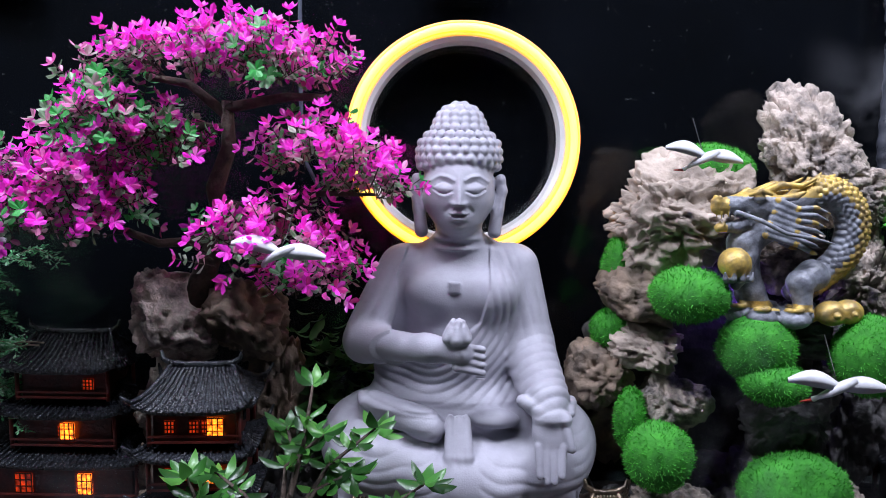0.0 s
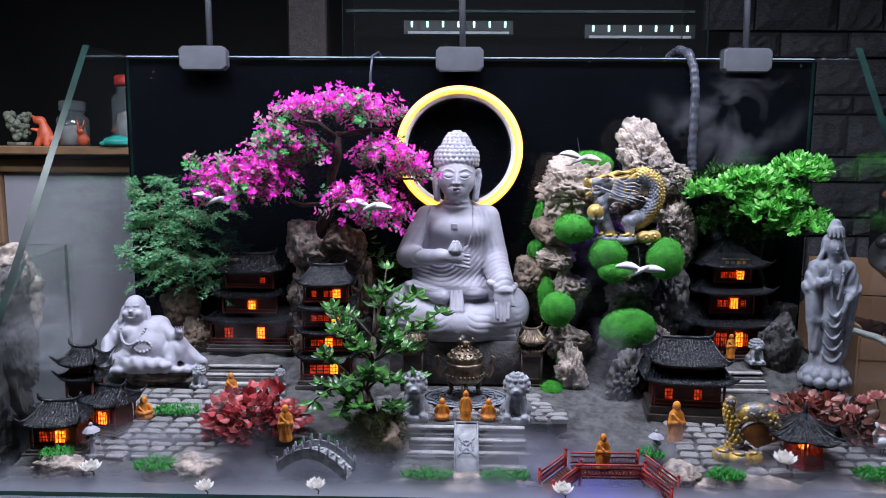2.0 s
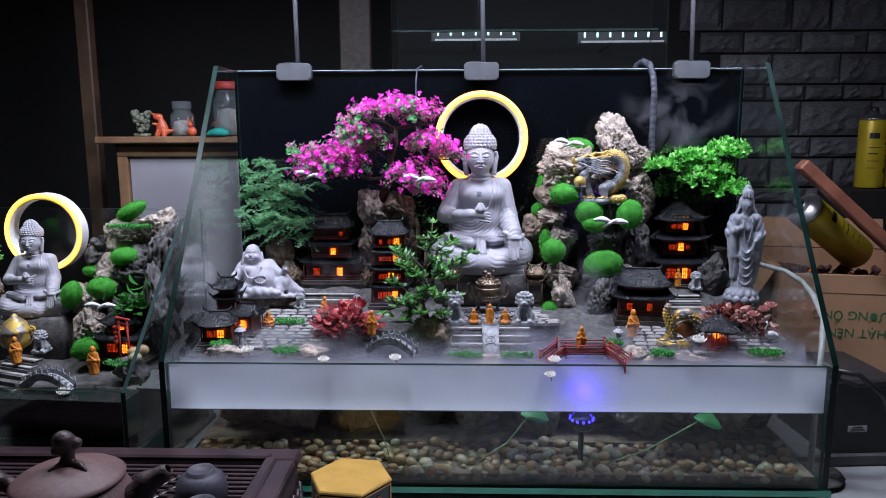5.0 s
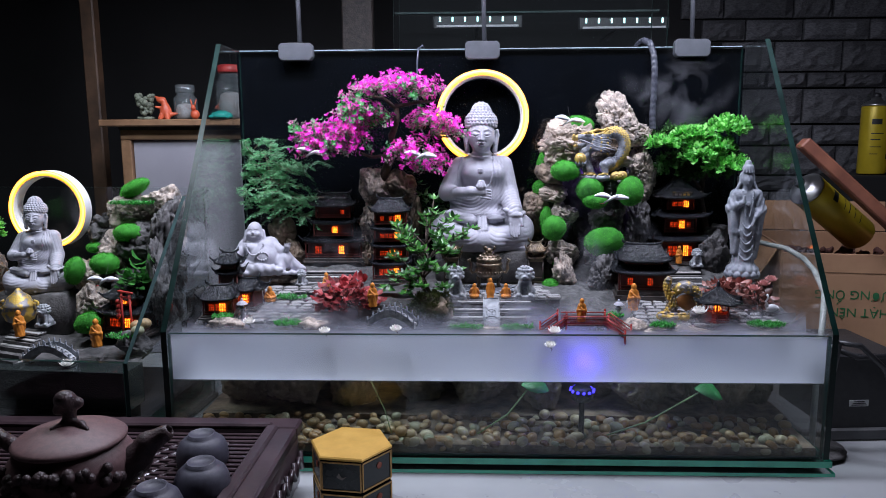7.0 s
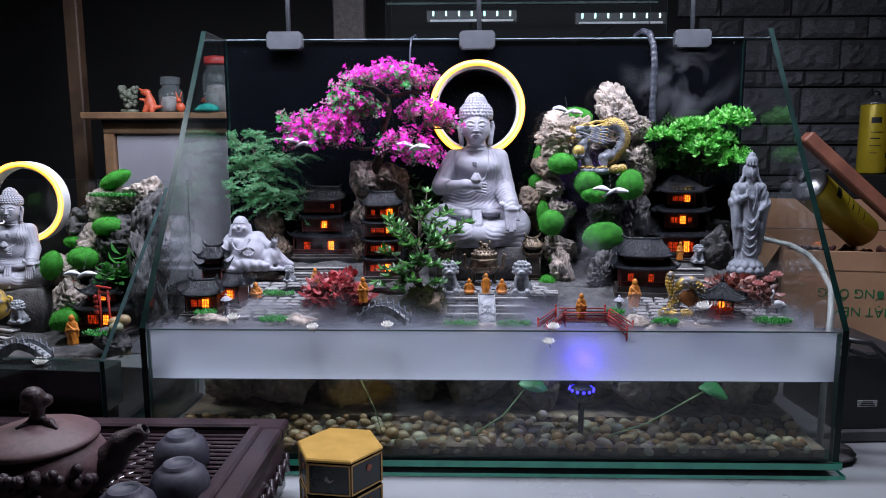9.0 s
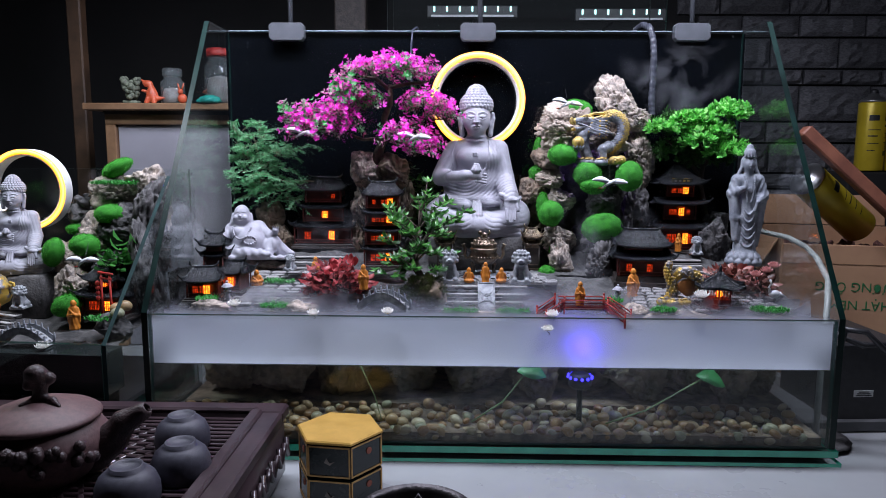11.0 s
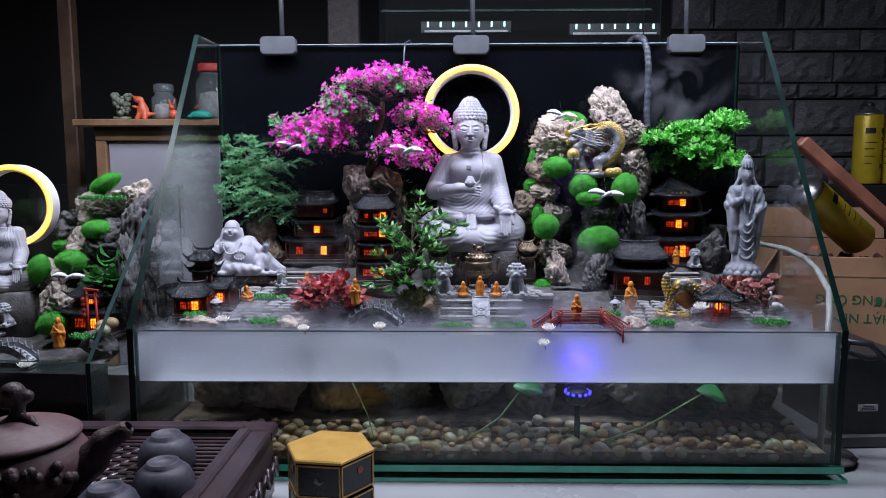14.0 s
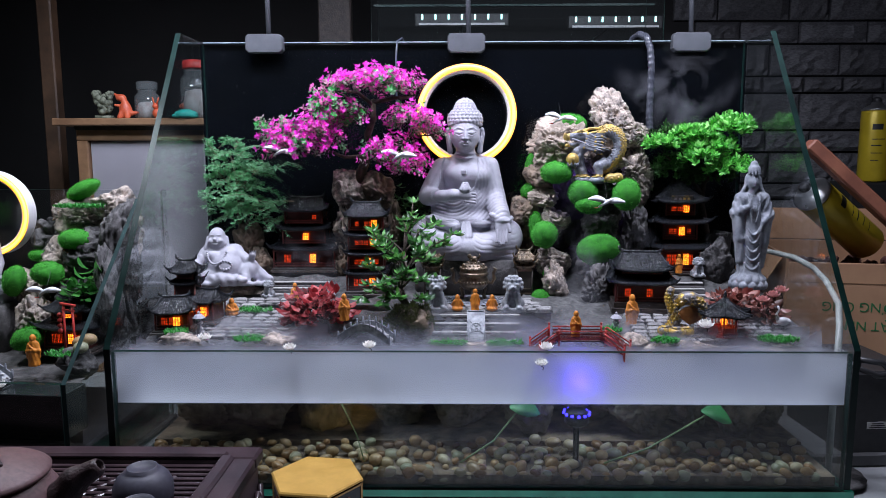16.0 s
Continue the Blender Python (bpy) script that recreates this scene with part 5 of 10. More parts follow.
    c.relief(lambda x, y, z: 0.0006 * np.sin((x * 1.0 + z * 0.5) * 430 + y * 120) * ((z < 0.018) | (x > 0.036) | (x < -0.044)) * (z < 0.05))
    return c.mesh(name, STONE, 1)


ob = solid("laughing_statue", laughing_statue("laughing_statue"), STONE, "white laughing seated statue with beads, leaning at ease", "statue", at=(-0.383, 0.254, 0.213), turn=4)
ob.scale = (0.92, 0.95, 0.96)
ob.rotation_euler[0] = radians(-9)
solid("statue_stone", rock_mesh("statue_stone", (0.13, 0.07, 0.045), 71, ROCK_GREY, 0.3), ROCK_GREY, "low grey stone under the laughing statue", "rock", at=(-0.392, 0.265, 0.198))


def standing_statue(name):
    c = Clay((-0.036, -0.034, -0.003), (0.036, 0.034, 0.192), 0.0010)
    for k in range(12):
        a = 2 * math.pi * k / 12
        c.ball((0.022 * math.cos(a), 0.020 * math.sin(a), 0.006), (0.0070, 0.0070, 0.0068), 0.0006)
        c.ball((0.020 * math.cos(a + 0.26), 0.018 * math.sin(a + 0.26), 0.013), (0.0062, 0.0062, 0.0066), 0.0006)
    c.ball((0, 0, 0.010), (0.023, 0.021, 0.011), 0.003)
    # skirt, hips, chest and shoulders
    c.rod((0, 0, 0.020), (0, 0.001, 0.034), 0.0185, 0.0150, 0.006)
    c.rod((0, 0.001, 0.034), (0.001, 0.001, 0.075), 0.0150, 0.0142, 0.006)
    c.rod((0.001, 0.001, 0.075), (0, 0.002, 0.118), 0.0142, 0.0135, 0.006)
    c.rod((-0.012, 0.003, 0.133), (0.012, 0.003, 0.133), 0.0100, 0.0100, 0.007)
    # raised arm with a long hanging sleeve
    c.chain([(-0.017, 0.002, 0.134), (-0.0235, -0.001, 0.112), (-0.009, -0.015, 0.122)], [0.0085, 0.0080, 0.0040], 0.003)
    c.chain([(-0.021, -0.002, 0.110), (-0.0185, -0.006, 0.075), (-0.0165, -0.007, 0.042)], [0.0078, 0.0072, 0.0052], 0.003)
    c.rod((-0.008, -0.0165, 0.122), (-0.007, -0.0165, 0.133), 0.0027, 0.0016, 0.001)
    # lowered arm with a small vase
    c.chain([(0.017, 0.002, 0.134), (0.0240, -0.001, 0.110), (0.0135, -0.0155, 0.102)], [0.0085, 0.0078, 0.0042], 0.003)
    c.chain([(0.0225, -0.002, 0.106), (0.0200, -0.003, 0.070), (0.0165, -0.003, 0.034)], [0.0072, 0.0055, 0.0040], 0.003)
    c.ball((0.0120, -0.018, 0.101), (0.0034, 0.0030, 0.0040), 0.001)
    c.rod((0.0110, -0.0190, 0.100), (0.0075, -0.0190, 0.087), 0.0034, 0.0020, 0.001)
    # lapels, necklace and pendant
    for s in (-1, 1):
        c.chain([(s * 0.0085, -0.0085, 0.140), (s * 0.0070, -0.0125, 0.122), (s * 0.0030, -0.0140, 0.100)], [0.0016, 0.0017, 0.0013], 0.0008)
    for k in range(9):
        a = math.pi * (1.1 + 0.8 * k / 8)
        c.ball((0.0070 * math.cos(a), -0.0128, 0.135 + 0.012 * math.sin(a)), 0.0011, 0.0004)
    c.ball((0, -0.0140, 0.119), (0.0040, 0.0020, 0.0045), 0.0008)
    # hanging loops of drapery in front
    for q, z0 in enumerate((0.092, 0.080, 0.067, 0.054, 0.041)):
        w = 0.0085 + 0.0007 * q
        c.chain([(w * (k / 5 - 1), -0.0135 - 0.0022 * (1 - (k / 5 - 1) ** 2), z0 - 0.011 * (1 - (k / 5 - 1) ** 2)) for k in range(11)], [0.0010 + 0.0006 * math.sin(math.pi * k / 10) for k in range(11)], 0.0010)
    # head, veil and crown
    c.rod((0, 0.001, 0.138), (0, 0, 0.150), 0.0058, 0.0055, 0.002)
    c.ball((0, -0.001, 0.1575), (0.0088, 0.0098, 0.0118), 0.002)
    c.ball((0, 0.0045, 0.161), (0.0108, 0.0102, 0.0130), 0.002)
    c.rod((0, 0.009, 0.160), (0, 0.011, 0.120), 0.0095, 0.0125, 0.004)
    for s in (-1, 1):
        c.chain([(s * 0.0094, 0.002, 0.164), (s * 0.0105, 0.001, 0.152), (s * 0.0150, 0.001, 0.142)], [0.0024, 0.0028, 0.0032], 0.001)
        c.rod((s * 0.0016, -0.0103, 0.1585), (s * 0.0054, -0.0086, 0.1585), 0.0004, 0.0004, 0.0002, cut=True)
    c.rod((0, -0.0107, 0.160), (0, -0.0118, 0.1555), 0.0007, 0.0011, 0.0006)
    c.ball((0, -0.0100, 0.1518), (0.0020, 0.0013, 0.0008), 0.0003)
    c.ball((0, -0.0010, 0.175), (0.0090, 0.0085, 0.0085), 0.002)
    for k in range(5):
        a = math.radians(-150 + 30 * k)
        c.rod((0.0088 * math.cos(a), -0.001 + 0.0088 * math.sin(a), 0.169), (0.0072 * math.cos(a), -0.001 + 0.0072 * math.sin(a), 0.180), 0.0016, 0.0010, 0.0008)
    c.ball((0, 0.0, 0.183), (0.0055, 0.0055, 0.0060), 0.002)

    def folds(x, y, z):
        a = np.arctan2(y, x)
        low = (z > 0.022) & (z < 0.108)
        return 0.0013 * (np.abs(np.sin(a * 8.5 + 0.9 * np.sin(z * 55))) - 0.6) * low * (np.abs(x) > 0.008) + 0.0006 * np.sin((np.abs(x) * 0.9 - z * 0.35) * 900) * (z > 0.108) * (z < 0.136) * (np.abs(x) > 0.012)
    c.relief(folds)
    return c.mesh(name, STONE_BLUE, 1)


solid("robed_statue", standing_statue("robed_statue"), STONE_BLUE, "tall grey-blue robed standing statue on a lotus base", "statue", at=(0.417, 0.228, 0.214), turn=-6).scale = (1.0, 1.0, 1.02)
solid("statue_stone", rock_mesh("statue_stone", (0.085, 0.07, 0.055), 72, ROCK_DARK, 0.35), ROCK_DARK, "dark stone under the robed statue", "rock", at=(0.405, 0.222, 0.196))

solid("standing_rock", rock_mesh("standing_rock", (0.058, 0.045, 0.090), 74, ROCK_DARK, 0.30), ROCK_DARK, "dark layered rock behind the robed statue", "rock", at=(0.390, 0.285, 0.250))


DRAGON_GREY = mat("grey_blue_dragon_paint", (0.30, 0.32, 0.37), (0.10, 0.105, 0.125), rough=0.4, scale=120, bump=0.3, bscale=420)
DRAGON_GOLD = mat("dragon_gold_paint", (0.66, 0.45, 0.10), (0.30, 0.22, 0.10), rough=0.42, metal=0.30, scale=140, bump=0.25, bscale=420)


def dragon_statue(name):
    c = Clay((-0.050, -0.032, -0.004), (0.060, 0.030, 0.098), 0.0008)
    # coins and curling clouds at the foot
    for x, y, r in ((-0.012, -0.014, 0.009), (-0.022, -0.004, 0.008), (0.006, -0.016, 0.010), (0.014, -0.004, 0.012), (-0.002, 0.004, 0.014), (0.018, 0.008, 0.012)):
        c.ball((x, y, 0.005), (r, r * 0.8, 0.006), 0.002)
        for k in range(16):
            a = 0.5 * k
            q = r * 0.85 * (1 - k / 18)
            c.ball((x + q * math.cos(a), y - 0.003 + q * 0.6 * math.sin(a), 0.010 + 0.0016 * k / 16), 0.0015, 0.0005)
    for x, z, r in ((0.030, 0.008, 0.0095), (0.040, 0.009, 0.0085)):
        c.ball((x, -0.012, z), (r, 0.008, 0.0075), 0.001)
        c.ball((x, -0.021, z), (r * 0.55, 0.003, 0.0038), 0.0006, cut=True)
        c.ball((x, -0.019, z), (r * 0.22, 0.003, 0.0018), 0.0006)
    # body: an open loop from the neck over the back down to the tail
    way = [(0.004, 0.064), (0.017, 0.077), (0.030, 0.0785), (0.0405, 0.071), (0.0445, 0.057), (0.0405, 0.0425), (0.031, 0.032), (0.021, 0.023), (0.010, 0.018)]
    pts = []
    for i in range(len(way) - 1):
        p0, p1, p2, p3 = (way[max(0, i - 1)], way[i], way[i + 1], way[min(len(way) - 1, i + 2)])
        for q in range(5):
            t = q / 5
            pts.append(tuple(0.5 * (2 * p1[m] + (p2[m] - p0[m]) * t + (2 * p0[m] - 5 * p1[m] + 4 * p2[m] - p3[m]) * t * t + (3 * p1[m] - p0[m] - 3 * p2[m] + p3[m]) * t ** 3) for m in (0, 1)))
    n = len(pts)
    gold = []
    for i in range(n - 1):
        r0, r1 = (0.0055 + 0.0036 * math.sin(math.pi * min(1, 0.25 + 0.75 * t / n)) for t in (i, i + 1))
        c.rod((pts[i][0], 0.0, pts[i][1]), (pts[i + 1][0], 0.0, pts[i + 1][1]), r0, r1, 0.001)
        d = Vector((pts[i + 1][0] - pts[i][0], 0, pts[i + 1][1] - pts[i][1])).normalized()
        o = Vector((-d.z, 0, d.x))
        b = Vector((pts[i][0], 0, pts[i][1]))
        if i > 5:
            # rows of round overlapping scales on the outer and front side, belly plates inside
            for row in range(6):
                a = math.radians(-8 + 26 * (row + 0.5 * (i % 2)))
                q = b + (o * math.cos(a) + Vector((0, -1, 0)) * math.sin(a)) * (r0 + 0.0002)
                c.ball(tuple(q), (0.0020, 0.0018, 0.0020), 0.0003)
                if row < 4:
                    gold.append(tuple(q))
            if i % 2:
                q = b + o * (r0 + 0.0030) + d * 0.001
                c.rod(tuple(b + o * r0), tuple(q + d * 0.0015), 0.0018, 0.0007, 0.0006)
                gold.append(tuple(q))
                c.ball(tuple(b - o * r0 * 0.85 + Vector((0, -0.002, 0))), (0.0030, 0.0050, 0.0022), 0.0006)
    # haunch, legs, neck
    c.chain([(0.020, -0.006, 0.030), (0.010, -0.012, 0.026), (0.012, -0.014, 0.012)], [0.0095, 0.0075, 0.005], 0.002)
    c.chain([(0.006, 0.000, 0.062), (-0.010, 0.000, 0.058), (-0.020, -0.001, 0.048), (-0.019, 0.000, 0.034), (-0.014, 0.000, 0.018), (-0.010, 0, 0.008)], [0.009, 0.010, 0.0095, 0.0085, 0.0085, 0.009], 0.003)
    c.chain([(-0.017, -0.006, 0.044), (-0.024, -0.012, 0.030), (-0.028, -0.012, 0.024)], [0.005, 0.004, 0.003], 0.001)
    # head with open jaws
    c.ball((-0.013, -0.003, 0.071), (0.0135, 0.0100, 0.0095), 0.003)
    c.rod((-0.020, -0.004, 0.073), (-0.0385, -0.006, 0.0700), 0.0068, 0.0048, 0.002)
    c.ball((-0.0395, -0.006, 0.0730), (0.0036, 0.0052, 0.0030), 0.001)
    c.chain([(-0.016, -0.004, 0.063), (-0.027, -0.006, 0.0585), (-0.0375, -0.006, 0.0575)], [0.0050, 0.0036, 0.0030], 0.0012)
    c.rod((-0.022, -0.006, 0.0655), (-0.036, -0.008, 0.0635), 0.0028, 0.0022, 0.001, cut=True)
    for s in (-1, 1):
        c.ball((-0.0175, -0.004 + s * 0.0085, 0.0760), (0.0034, 0.0026, 0.0030), 0.0006)
        c.chain([(-0.023, -0.004 + s * 0.008, 0.0775), (-0.017, -0.004 + s * 0.010, 0.0800), (-0.011, -0.004 + s * 0.010, 0.0780)], [0.0012, 0.0016, 0.0010], 0.0006)
        c.ball((-0.0395, -0.006 + s * 0.0032, 0.0755), 0.0017, 0.0004)
        # horns and ears
        c.chain([(-0.012, s * 0.004, 0.0790), (-0.002, s * 0.006, 0.0835), (0.009, s * 0.007, 0.0830), (0.017, s * 0.008, 0.0875)], [0.0028, 0.0022, 0.0017, 0.0008], 0.0008)
        c.chain([(-0.006, s * 0.008, 0.0750), (0.004, s * 0.011, 0.0770), (0.010, s * 0.011, 0.0800)], [0.0022, 0.0024, 0.0008], 0.0006)
        for k in range(5):
            c.rod((-0.038 + 0.0040 * k, -0.006 + s * 0.0036, 0.0668), (-0.038 + 0.0040 * k, -0.006 + s * 0.0036, 0.0630), 0.0010, 0.0004, 0.0003)
            c.rod((-0.036 + 0.0040 * k, -0.006 + s * 0.0030, 0.0590), (-0.036 + 0.0040 * k, -0.006 + s * 0.0030, 0.0622), 0.0009, 0.0004, 0.0003)
        # mane: waving strands that stream back over the body, whisker
        for k in range(7):
            z = 0.0745 - 0.0034 * k
            wave = [(-0.006 - 0.001 * k, s * 0.009 - 0.003, z), (0.004, s * 0.012 - 0.003, z - 0.0045), (0.014, s * 0.013 - 0.003, z - 0.0035 - 0.001 * k), (0.023 - 0.001 * k, s * 0.012 - 0.003, z - 0.007 - 0.0006 * k)]
            c.chain(wave, [0.0022, 0.0018, 0.0014, 0.0006], 0.0005)
            if k % 2 == 0:
                gold += wave
        c.chain([(-0.030, s * 0.008 - 0.005, 0.0675), (-0.018, s * 0.013 - 0.005, 0.0630), (-0.004, s * 0.015 - 0.005, 0.0560), (0.014, s * 0.014 - 0.005, 0.0530), (0.026, s * 0.013 - 0.004, 0.0500)], [0.0015, 0.0014, 0.0013, 0.0011, 0.0006], 0.0005)
    # claws under the pearl
    for a in (-0.9, -0.3, 0.3, 0.9):
        c.chain([(-0.0295 + 0.004 * a, -0.012, 0.0265), (-0.0295 + 0.0085 * a, -0.019, 0.0290), (-0.0295 + 0.0090 * a, -0.0195, 0.0330)], [0.0020, 0.0016, 0.0007], 0.0005)
    c.ball((-0.0295, -0.012, 0.0372), 0.0094, 0.0008)
    me = c.mesh(name, DRAGON_GREY, 1)
    me.materials.append(DRAGON_GOLD)
    cen = np.empty(len(me.polygons) * 3)
    me.polygons.foreach_get("center", cen)
    cen = cen.reshape(-1, 3)
    hit = np.zeros(len(cen), bool)
    for g in gold:
        hit |= ((cen - np.array(g)) ** 2).sum(1) < 0.0022 ** 2
    x, y, z = cen.T
    hit |= ((x + 0.0295) ** 2 + (y + 0.012) ** 2 + (z - 0.0372) ** 2) < 0.0100 ** 2
    hit |= (z > 0.0765) & (x < 0.020)
    hit |= (x < -0.034) & (z > 0.055)
    hit |= (z < 0.018) & (x > 0.020) & (y < -0.008)
    hit |= (z > 0.0098) & (z < 0.014) & (x < 0.020) & (y < -0.004)
    me.polygons.foreach_set("material_index", hit.astype(np.int32))
    return me


ob = solid("dragon_statue", dragon_statue("dragon_statue"), DRAGON_GREY, "gold and grey painted dragon statue with a pearl", "statue", at=(0.1836, 0.283, 0.371), turn=0)
ob.scale = (1.02, 1.02, 1.02)


def burner():
    e = thing("incense_burner", "ornate dark bronze tripod incense burner with lion lid", "incense burner", at=(-0.001, 0.208, 0.199))
    s = Shape().lathe([(0.006, 0.014), (0.013, 0.0155), (0.0175, 0.021), (0.0185, 0.027), (0.0160, 0.032), (0.0175, 0.0335), (0.0185, 0.0355), (0.0170, 0.0375), (0.015, 0.0375)], 28)
    for k in range(28):
        a = 2 * math.pi * k / 28
        s.ball((0.0180 * math.cos(a), 0.0180 * math.sin(a), 0.0245), (0.0016, 0.0016, 0.0022), 6)
    part("bowl", s, BRONZE, e)
    s = Shape().lathe([(0.0165, 0.038), (0.0160, 0.042), (0.0125, 0.047), (0.007, 0.0495), (0.003, 0.051), (0.0005, 0.0512)], 24)
    for r_, z_, n_ in ((0.0158, 0.0425, 20), (0.0125, 0.0465, 16), (0.0075, 0.0495, 10)):
        for k in range(n_):
            a = 2 * math.pi * k / n_
            s.ball((r_ * math.cos(a), r_ * math.sin(a), z_), 0.0017, 6)
    s.ball((0, 0, 0.0545), (0.0060, 0.0042, 0.0038), 8).ball((-0.005, -0.001, 0.0580), 0.0030, 8).tube([(0.005, 0, 0.055), (0.008, 0, 0.058), (0.0065, 0, 0.061)], [0.0018, 0.0015, 0.001], 6)
    for k in (-1, 1):
        s.tube([(0.003 * k, -0.003, 0.054), (0.003 * k, -0.004, 0.050)], 0.0012, 6)
    part("lid", s, BRONZE, e, "pierced lid with a small lion knob")
    for k in range(3):
        a = math.radians(-90 + 120 * k)
        x, y = math.cos(a), math.sin(a)
        part("leg", Shape().tube([(0.011 * x, 0.011 * y, 0.019), (0.0165 * x, 0.0165 * y, 0.013), (0.0145 * x, 0.0145 * y, 0.006), (0.017 * x, 0.017 * y, 0.0005)], [0.0035, 0.0032, 0.0022, 0.0028], 8), BRONZE, e)
    for k in (-1, 1):
        part("handle", Shape().tube([(0.0165 * k, 0, 0.024), (0.0225 * k, 0, 0.022), (0.0255 * k, 0, 0.028), (0.0245 * k, 0, 0.036), (0.0275 * k, 0, 0.041), (0.0245 * k, 0, 0.0425)], [0.0018, 0.002, 0.0022, 0.0022, 0.002, 0.0012], 8), BRONZE, e)
    e.scale = (1.22, 1.22, 1.15)
    return e


burner()


def fish_ornament():
    e = thing("carp_ornament", "gold and silver curled carp ornament on a cloud base", "ornament", at=(0.276, 0.108, 0.172), turn=-6)
    s = Shape()
    for i, (x, y, r) in enumerate([(-0.018, -0.004, 0.011), (-0.004, -0.010, 0.012), (0.010, -0.006, 0.010), (0.002, 0.006, 0.012)]):
        s.ball((x, y, 0.006), (r, r * 0.9, 0.0075), 14)
        s.tube([(x + (r - 0.0007 * k) * 0.75 * math.cos(0.6 * k), y - 0.003 + (r - 0.0007 * k) * 0.55 * math.sin(0.6 * k), 0.0115 + 0.0001 * k) for k in range(13)], 0.0016, 6)
    part("cloud_base", s, GOLD, e, "gilded cloud base")
    s = Shape()
    pts = [(-0.010 + 0.004 * math.sin(k * 0.5), 0.0, 0.008 + 0.0048 * k) for k in range(13)]
    s.tube(pts, [0.0085 - 0.0004 * k for k in range(13)], 14)
    for k in range(12):
        for q in range(9):
            a = 2 * math.pi * (q + 0.5 * (k % 2)) / 9
            r = 0.0085 - 0.0004 * k
            s.ball((pts[k][0] + r * math.cos(a), r * math.sin(a), pts[k][2]), (0.0019, 0.0019, 0.0026), 6)
    part("tail", s, GOLD, e, "scaly upright tail")
    s = Shape()
    arc = [(0.012 + 0.020 * math.cos(math.radians(150 - 150 * k / 12)), 0.004, 0.022 + 0.028 * math.sin(math.radians(150 - 150 * k / 12))) for k in range(13)]
    s.tube(arc, [0.006 + 0.004 * math.sin(math.pi * k / 12) for k in range(13)], 12)
    for k in range(2, 12):
        for q in range(8):
            a = 2 * math.pi * (q + 0.5 * (k % 2)) / 8
            s.ball((arc[k][0] + 0.0085 * math.cos(a) * 0.7, arc[k][1] + 0.0095 * math.sin(a), arc[k][2] + 0.006 * math.cos(a)), (0.0022, 0.0018, 0.0022), 6)
    part("body", s, GOLD, e, "arched scaly body")
    fan = [(0.014, -0.002, 0.014)] + [(0.014 + 0.020 * math.cos(math.radians(20 + 130 * k / 10)), -0.004, 0.014 + 0.026 * math.sin(math.radians(20 + 130 * k / 10))) for k in range(11)]
    fan2 = [(x, y + 0.004, z) for x, y, z in fan]
    part("fin", Shape().add(fan + fan2, [(0, k, k + 1) for k in range(1, 11)] + [(12, k + 13, k + 12) for k in range(1, 11)] + [(k, k + 12, k + 13, k + 1) for k in range(1, 11)]), mat("copper_orange", (0.55, 0.22, 0.06), (0.30, 0.10, 0.03), rough=0.35, metal=0.5, scale=60), e, "copper-orange fan fin")


fish_ornament()


def lantern(at, s=1.0):
    e = solid("stone_lantern", Shape().lathe([(0.0075 * s, 0), (0.0075 * s, 0.003 * s), (0.0035 * s, 0.005 * s), (0.0028 * s, 0.018 * s), (0.006 * s, 0.020 * s), (0.006 * s, 0.022 * s), (0.0035 * s, 0.0225 * s), (0.0035 * s, 0.027 * s), (0.0095 * s, 0.028 * s), (0.006 * s, 0.0315 * s), (0.0018 * s, 0.034 * s), (0.0022 * s, 0.036 * s), (0.0005, 0.038 * s)], 8), STONE, "small pale stone garden lantern", "lantern", at=at, group="stone lanterns", smooth=False)
    return e


lantern((-0.378, 0.098, 0.170), 0.95)
lantern((0.190, 0.105, 0.172), 0.85)

CRANE_WHITE = mat("white_bird_plastic", (0.66, 0.67, 0.70), (0.56, 0.57, 0.60), rough=0.4, scale=80, bump=0.05)


